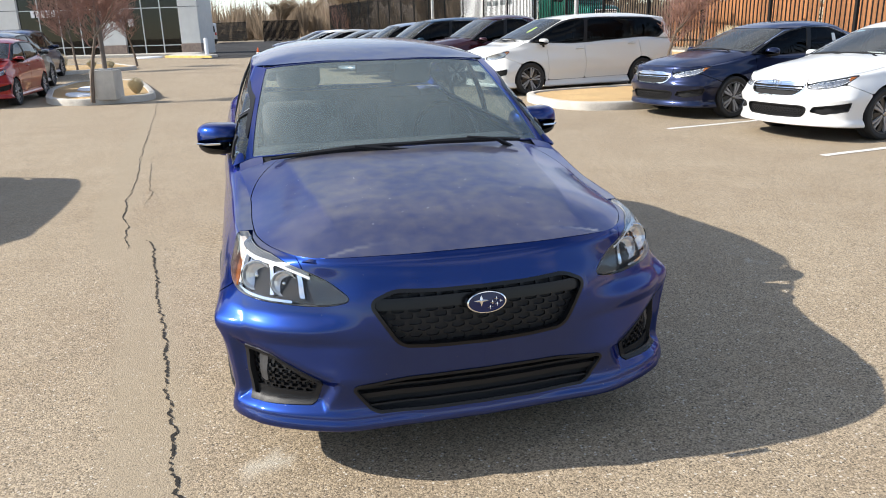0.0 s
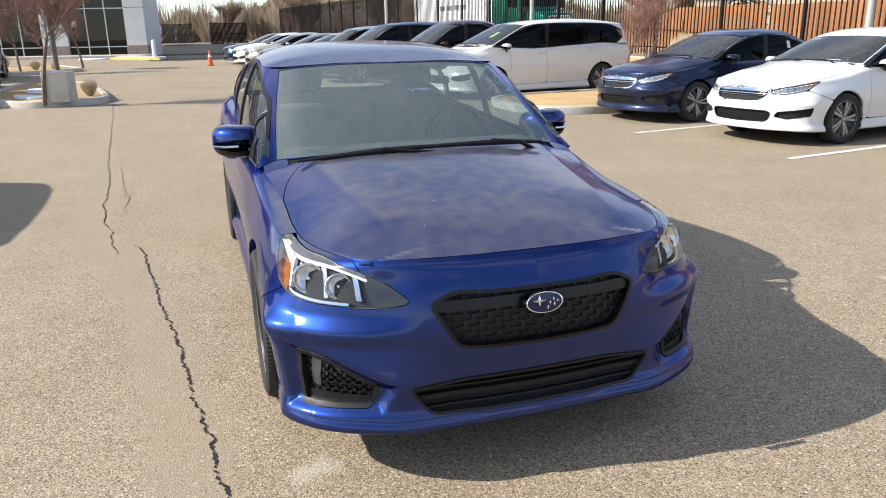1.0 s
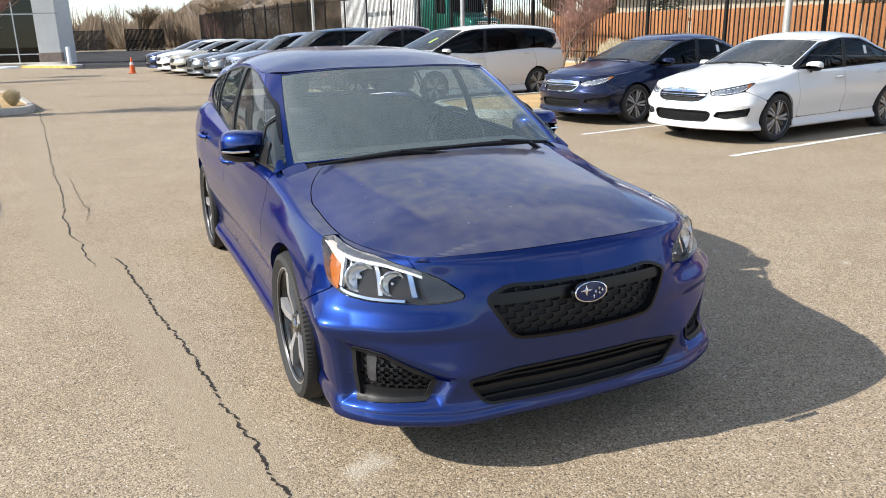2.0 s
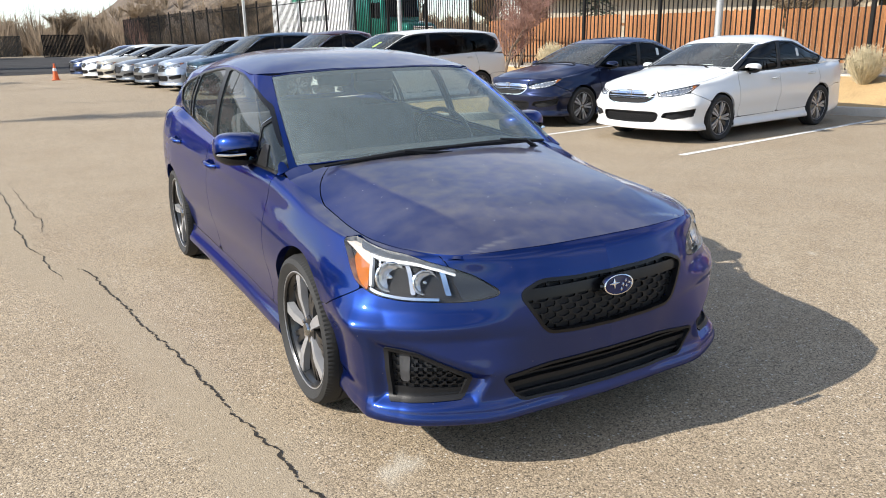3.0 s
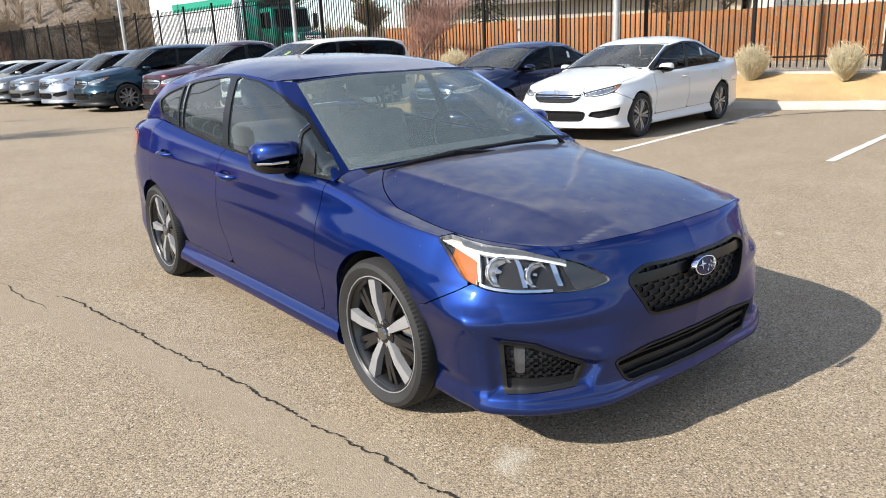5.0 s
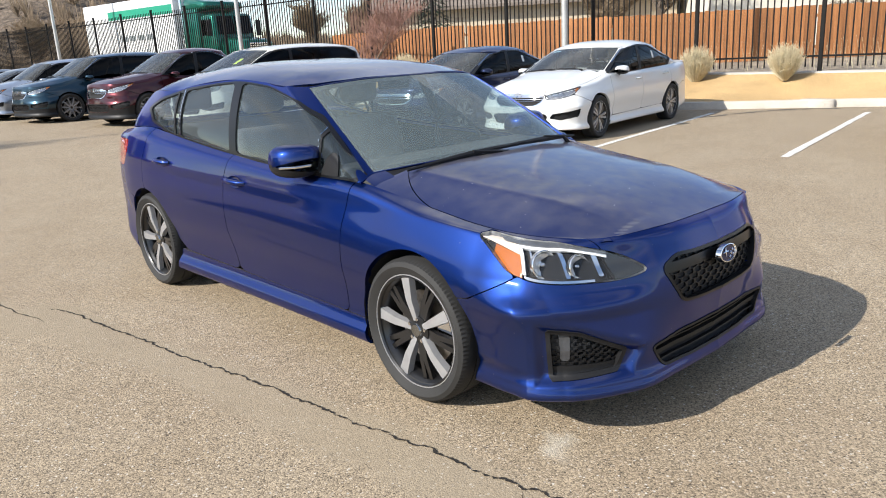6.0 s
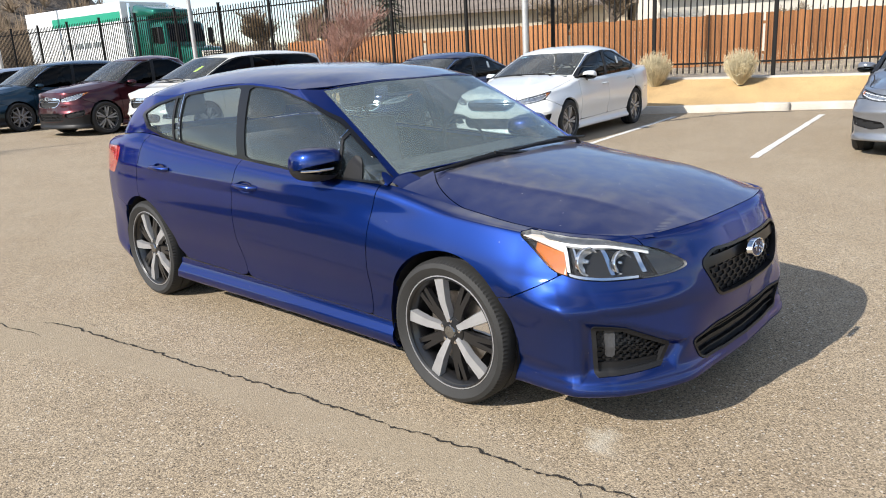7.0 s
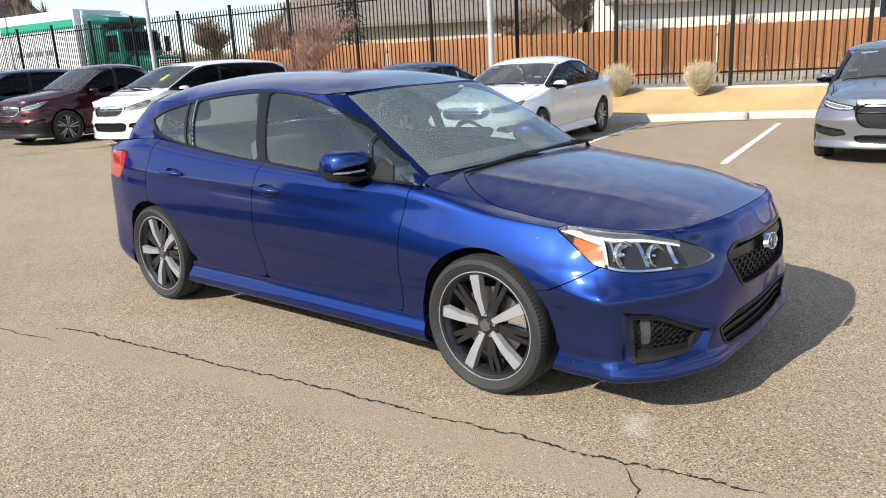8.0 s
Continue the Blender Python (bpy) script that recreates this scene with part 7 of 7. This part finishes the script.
def shopfront(x0, x1, panes, rows=(0.12, 0.68, 3.2, 5.9, 8.6)):
    w = (x1 - x0) / panes
    for i in range(panes):
        for z0, z1 in zip(rows, rows[1:]):
            pane = box_part("window", x0 + i * w + 0.03, x0 + (i + 1) * w - 0.03, -0.20, -0.19, z0 + 0.03, z1 - 0.03, M_SHOP, hall)
            pane.visible_shadow = False
    for i in range(panes + 1):
        box_part("mullion", x0 + i * w - 0.035, x0 + i * w + 0.035, -0.26, -0.14, rows[0], rows[-1], M_FRAME, hall)
    for z in rows:
        box_part("transom", x0, x1, -0.255, -0.135, z - 0.03, z + 0.03, M_FRAME, hall)
    box_part("window_sill", x0, x1, -0.45, -0.05, -0.1, rows[0] - 0.03, M_STUCCO, hall)
    box_part("lintel", x0, x1, -0.5, 0.0, rows[-1] + 0.03, HB, M_STUCCO, hall)


x = 0.0
for kind, width, panes in (("p", 1.35, 0), ("w", 3.9, 3), ("p", 1.7, 0), ("w", 5.6, 4), ("p", 2.1, 0), ("w", 5.2, 4), ("p", 2.2, 0)):
    if kind == "p":
        pier(x, x + width)
    else:
        shopfront(x, x + width, panes)
    x += width
box_part("side_wall", 0.0, 0.4, -3.4, -0.5, -0.1, HB, M_STUCCO, hall)
box_part("back_wall", 0.4, x, -3.4, -3.2, -0.1, HB, M_ROOM, hall)
box_part("showroom_floor", 0.4, x, -3.2, -0.5, -0.05, 0.1, M_ROOM, hall)
box_part("roof", -0.1, x, -3.4, 0.1, HB, HB + 0.3, M_STUCCO, hall, 0.03)
for i in range(5):
    box_part("number_bar", 9.95 + i * 0.36, 10.2 + i * 0.36, -0.13, -0.10, 3.3 - 0.55, 3.3 - 0.1, M_SIGN, hall)
box_part("sign_square", 4.6, 4.95, -0.13, -0.11, 2.0, 2.5, M_SIGN, hall)
# walk along the front, ramp with a yellow edge, bollards
wk = thing("sidewalk", "concrete walk along the building front", "sidewalk", kind="structure")
box_part("slab", -0.6, x, 0.1, 3.2, -0.05, 0.16, M_CONC, None, 0.02).parent = wk
wk.matrix_basis = hall.matrix_basis.copy()
loop_solid("kerb_ramp", [(-5.7, 46.6), (-2.75, 43.0), (-2.3, 45.2), (-4.6, 49.6)], -0.05, 0.16, M_CONC, "pale raised kerb ramp in front of the building")
loop_solid("kerb_edge", [(-5.75, 46.5), (-2.75, 42.85), (-2.68, 42.95), (-5.66, 46.62)], -0.05, 0.14, M_YKERB, "worn yellow painted kerb edge")
loop_solid("snow_patch", [(-7.6, 46.5), (-5.9, 46.0), (-5.8, 46.9), (-7.4, 47.3)], 0.0, 0.10, M_SNOW, "thin strip of old snow by the kerb")
bol = thing("bollard", "white cylindrical bollard at the building corner", "bollard", "", Matrix.Translation((-3.1, 45.6, rise(45.6) + 0.15)))
smooth(part("post", tube([(0, 0, 0), (0, 0, 0.95), (0, 0, 1.0)], [0.12, 0.12, 0.06], 14), M_SIGN, bol), 50)
# light pole base and planter
pl = thing("concrete_planter", "square tan concrete light-pole plinth on the island", "plinth", "", Matrix.Translation((-3.86, 14.25, rise(14.2) + 0.10)) @ Matrix.Rotation(-0.2, 4, "Z"))
box_part("block", -0.27, 0.27, -0.27, 0.27, 0.0, 0.66, M_CONC, pl, 0.02)
lamp_pole(-3.86, 14.3, rise(14.2) + 0.76, 7.5, 0.62, M_BRONZE, "slim dark bronze light pole on a concrete plinth")

# ---------------------------------------------------------------- lane end: van, gates, shed
M_VAN = car_paint("white_van_paint", (0.6, 0.6, 0.6), dust=0.05)
van = thing("van", "white passenger van parked far down the lane", "van", "", Matrix.Translation((-5.35, 96, rise(96))) @ Matrix.Rotation(0.15, 4, "Z"))
bm = bmesh.new()
boxes(bm, -1.0, 1.0, -2.7, 2.7, 0.35, 2.45, 0.18)
smooth(part("body", bm, M_VAN, van), 50)
box_part("tail_window", -0.75, 0.75, -2.72, -2.68, 1.35, 2.1, M_TINT, van, 0.02)
box_part("bumper", -0.95, 0.95, -2.85, -2.65, 0.35, 0.55, M_BLACK, van, 0.03)
for sx in (-0.82, 0.82):
    box_part("tail_light", sx - 0.1, sx + 0.1, -2.73, -2.69, 1.0, 1.35, M_REDLENS, van, 0.02)
    for yy in (-1.7, 1.7):
        smooth(part("wheel", moved(lathe([(0.02, -0.11), (0.30, -0.12), (0.36, -0.08), (0.36, 0.08), (0.3, 0.11)], 24), Matrix.Translation((sx, yy, 0.36))), M_RUBBER, van), 40)


def gate(x0, y0, x1, y1, h, label):
    d = Vector((x1 - x0, y1 - y0, 0))
    g = thing("yard_gate", label, "gate", "gates at the lane's end", Matrix.Translation((x0, y0, rise(y0))) @ Matrix.Rotation(math.atan2(d.y, d.x), 4, "Z"))
    L = d.length
    for z in (0.15, h * 0.5, h - 0.08):
        box_part("rail", 0, L, -0.03, 0.03, z, z + 0.07, M_STEEL, g)
    n = int(L / 0.16)
    for i in range(n + 1):
        box_part("slat", i * L / n - 0.055, i * L / n + 0.055, 0.035, 0.05, 0.12, h, M_STEEL, g)


gate(-5.0, 107, -0.5, 104, 2.6, "dark slatted yard gate across the lane")
gate(1.6, 93, 6.0, 95, 2.6, "dark slatted yard gate standing open")
house = thing("house", "low tan house beyond the lane", "house", "", Matrix.Translation((-2.2, 126, rise(126))))
M_TANW = material("tan_stucco", (0.52, 0.44, 0.33), rough=0.85, vary=0.15, scale=1)
M_ROOFG = material("grey_brown_shingle", (0.22, 0.18, 0.15), rough=0.9, vary=0.3, scale=2.2, bump=0.01, bump_scale=9)
box_part("wall", -4, 5, 0, 7, 0, 3.0, M_TANW, house)
box_part("window", -0.2, 1.4, -0.05, 0.02, 1.0, 2.1, M_TINT, house)

# orange cone
M_CONE = material("orange_cone_plastic", (0.75, 0.13, 0.025), rough=0.55, vary=0.15)
cone = thing("traffic_cone", "orange traffic cone with a white band", "cone", "", Matrix.Translation((-0.15, 33.6, rise(33.6))))
box_part("foot", -0.18, 0.18, -0.18, 0.18, 0, 0.03, M_CONE, cone, 0.008)
smooth(part("body", moved(lathe([(0.135, 0.03), (0.10, 0.28), (0.03, 0.72), (0.0005, 0.72)], 20), Matrix.Rotation(-math.pi / 2, 4, "Y")), M_CONE, cone), 40)
smooth(part("band", moved(lathe([(0.086, 0.40), (0.068, 0.52)], 20), Matrix.Rotation(-math.pi / 2, 4, "Y")), M_SIGN, cone), 40)

# ---------------------------------------------------------------- houses behind the cedar fence
def gable(x, y, rot, w, d, wall_h, ridge, wall, roof, label, windows=2):
    """A house: local x along the front, eaves over it."""
    h = thing("house", label, "house", "houses behind the fences", Matrix.Translation((x, y, 0.6)) @ Matrix.Rotation(rot, 4, "Z"))
    box_part("wall", -w / 2, w / 2, -d / 2, d / 2, 0, wall_h, wall, h)
    o = 0.6
    z0 = wall_h - 0.1
    vs = [(-w / 2 - o, -d / 2 - o, z0), (w / 2 + o, -d / 2 - o, z0), (w / 2 + o, d / 2 + o, z0), (-w / 2 - o, d / 2 + o, z0), (-w / 2 - o, 0, ridge), (w / 2 + o, 0, ridge)]
    vs += [(a, b, c + 0.16) for a, b, c in vs]
    part("roof", (vs, [(0, 4, 5, 1), (3, 2, 5, 4), (6, 7, 11, 10), (9, 10, 11, 8), (0, 1, 7, 6), (2, 3, 9, 8), (1, 5, 11, 7), (5, 2, 8, 11), (4, 0, 6, 10), (3, 4, 10, 9)]), roof, h)
    box_part("fascia", -w / 2 - o, w / 2 + o, -d / 2 - o - 0.03, -d / 2 - o, z0 - 0.08, z0 + 0.2, M_SIGN, h)
    vs = [(-w / 2, -d / 2 + 0.01, wall_h), (-w / 2, d / 2 - 0.01, wall_h), (-w / 2, 0, ridge - 0.1), (w / 2, -d / 2 + 0.01, wall_h), (w / 2, d / 2 - 0.01, wall_h), (w / 2, 0, ridge - 0.1)]
    part("gable", (vs[:3], [(0, 2, 1)]), wall, h)
    part("gable", (vs[3:], [(0, 1, 2)]), wall, h)
    for i in range(windows):
        cx = -w / 2 + w * (i + 0.5) / windows
        wi = box_part("window", cx - 0.7, cx + 0.7, -d / 2 - 0.02, -d / 2 + 0.02, 1.1, 2.3, M_TINT, h)
        box_part("window_frame", cx - 0.78, cx + 0.78, -d / 2 - 0.05, -d / 2 - 0.021, 2.3, 2.4, M_SIGN, wi)
    return h


M_CREAM = material("cream_stucco", (0.66, 0.62, 0.54), rough=0.85, vary=0.12, scale=1)
M_GREYW = material("grey_siding", (0.22, 0.25, 0.26), rough=0.8, vary=0.2, scale=2)
gable(36.0, 11.0, math.atan2(-0.767, 0.642) + math.pi, 12, 9, 3.0, 5.6, M_CREAM, M_ROOFG, "cream stucco house behind the cedar fence")
gable(31.0, 25.0, math.atan2(-0.767, 0.642) + math.pi, 15, 9, 2.9, 5.2, M_TANW, M_ROOFG, "long tan house with a shingle roof", 4)
gable(40.0, -3.0, math.atan2(-0.9, 0.43) + math.pi, 12, 9, 3.2, 5.6, M_GREYW, M_ROOFG, "grey sided house behind the cedar fence", 3)

# ---------------------------------------------------------------- lorry on the street behind
M_GREENC = car_paint("green_lorry_paint", (0.004, 0.085, 0.060), metal=0.2, dust=0.05)
M_TRAIL = material("white_trailer_panel", (0.74, 0.75, 0.75), rough=0.45, vary=0.06, scale=1.2)
M_STRIPE = material("green_trailer_stripe", (0.01, 0.26, 0.16), rough=0.45, vary=0.08)
way = Vector((0.15, -0.99, 0)).normalized()
lorry = thing("lorry", "green tractor lorry with a white trailer striped green", "lorry", "", Matrix.Translation((15.2, 27.4, rise(30) + 0.42)) @ Matrix.Rotation(math.atan2(way.y, way.x) + math.pi / 2, 4, "Z"))
# local -y is ahead
bm = bmesh.new()
boxes(bm, -0.86, 0.86, 0.1, 1.9, 0.85, 1.95, 0.2)
for v in bm.verts:
    if v.co.z > 1.4:
        v.co.z -= 0.22 * max(0.0, (1.7 - v.co.y) / 1.6)
smooth(part("bonnet", bm, M_GREENC, lorry), 50)
bm = bmesh.new()
boxes(bm, -1.1, 1.1, 1.65, 2.95, 0.75, 3.0, 0.16)
for v in bm.verts:
    if v.co.z > 2.0 and v.co.y < 2.2:
        v.co.y += 0.22 * (v.co.z - 2.0)
cab = smooth(part("cab", bm, M_GREENC, lorry), 50)
bm = bmesh.new()
boxes(bm, -1.2, 1.2, 2.9, 4.15, 0.75, 3.3, 0.14)
smooth(part("sleeper", bm, M_GREENC, lorry), 50)
bm = bmesh.new()
boxes(bm, -1.1, 1.1, 2.35, 4.1, 3.2, 3.85, 0.2)
for v in bm.verts:
    if v.co.y < 2.9:
        v.co.z -= 0.42 * (v.co.z - 3.2)
smooth(part("roof_fairing", bm, M_GREENC, lorry), 50)
for s in (-1, 1):
    box_part("windscreen", s * 0.49 - 0.43, s * 0.49 + 0.43, -0.02, 0.02, 0, 0.82, M_TINT, lorry, 0.01, m=Matrix.Translation((0, 1.66, 2.08)) @ Matrix.Rotation(-0.21, 4, "X"))
    box_part("side_window", s * 1.10 - 0.015, s * 1.10 + 0.015, 1.98, 2.75, 2.05, 2.75, M_TINT, cab, 0.01)
    box_part("door_seam", s * 1.10 - 0.006, s * 1.10 + 0.006, 2.80, 2.83, 0.95, 2.85, M_UNDER, cab)
    box_part("mirror", s * 1.38 - 0.12, s * 1.38 + 0.12, 1.72, 1.84, 2.0, 2.7, M_BLACK, lorry, 0.03)
    smooth(part("exhaust_pipe", tube([(s * 1.05, 4.32, 0.9), (s * 1.05, 4.32, 3.2), (s * 1.05, 4.32, 3.95)], [0.09, 0.09, 0.065], 12), M_CHROME, lorry), 50)
    smooth(part("fuel_tank", moved(lathe([(0.02, -0.62), (0.29, -0.60), (0.31, -0.5), (0.31, 0.5), (0.29, 0.60), (0.02, 0.62)], 20), Matrix.Translation((s * 0.92, 3.1, 0.62)) @ Matrix.Rotation(math.pi / 2, 4, "Z")), M_CHROME, lorry), 40)
    arc = np.linspace(-0.1, math.pi + 0.1, 14)
    guard = [(s * x, 0.95 + r_ * math.cos(a), 0.52 + r_ * math.sin(a)) for a in arc for x, r_ in ((0.80, 0.64), (1.14, 0.62), (1.16, 0.56))]
    smooth(part("front_wing", (guard, [(3 * i + j, 3 * i + j + 1, 3 * i + j + 4, 3 * i + j + 3) for i in range(13) for j in range(2)]), M_GREENC, lorry), 40)
    box_part("headlight", s * 0.98 - 0.13, s * 0.98 + 0.13, 0.22, 0.34, 0.95, 1.15, M_CHROME, lorry, 0.03)
    for yy in (0.95, 4.9, 6.1, 11.4, 12.5):
        hub = smooth(part("wheel", moved(lathe([(0.28, -0.13), (0.42, -0.14), (0.50, -0.10), (0.50, 0.10), (0.42, 0.13), (0.28, 0.12)], 28), Matrix.Translation((s * 1.0, yy, 0.5))), M_RUBBER, lorry), 40)
        smooth(part("rim", moved(lathe([(0.01, 0.06), (0.12, 0.07), (0.16, 0.02), (0.26, 0.0), (0.29, 0.11), (0.29, -0.11), (0.26, 0.0), (0.01, -0.04)], 24), Matrix.Translation((s * 1.0, yy, 0.5)) @ Matrix.Rotation(0 if s > 0 else math.pi, 4, "Z")), M_SILVER, hub), 40)
    box_part("mudflap", s * 1.0 - 0.3, s * 1.0 + 0.3, 13.05, 13.07, 0.35, 1.05, M_BLACK, lorry)
grille = box_part("grille", -0.58, 0.58, 0.06, 0.12, 0.92, 1.62, M_CHROME, lorry, 0.02)
for i in range(7):
    box_part("grille_slot", -0.52, 0.52, 0.045, 0.062, 0.98 + i * 0.088, 1.03 + i * 0.088, M_UNDER, grille)
box_part("bumper", -1.15, 1.15, -0.1, 0.3, 0.35, 0.75, M_CHROME, lorry, 0.05)
box_part("chassis", -0.5, 0.5, 0.5, 12.9, 0.6, 0.85, M_BLACK, lorry)
tr = box_part("trailer", -1.28, 1.28, 4.6, 13.1, 1.15, 4.05, M_TRAIL, lorry, 0.03, "white box trailer with a green stripe")
for s in (-1, 1):
    box_part("stripe", s * 1.285 - 0.004, s * 1.285 + 0.004, 4.7, 10.6, 3.2, 3.62, M_STRIPE, tr)
    box_part("bottom_rail", s * 1.29 - 0.02, s * 1.29 + 0.02, 4.62, 13.08, 1.13, 1.24, M_FRAME, tr)
    for i in range(9):
        box_part("panel_joint", s * 1.284 - 0.004, s * 1.284 + 0.004, 5.4 + i * 0.85, 5.43 + i * 0.85, 1.25, 3.18, M_FRAME, tr)
    for i in range(4):
        box_part("lettering_bar", s * 1.287 - 0.004, s * 1.287 + 0.004, 6.6 + i * 0.8, 7.2 + i * 0.8, 2.1, 2.35, M_GREYW, tr)
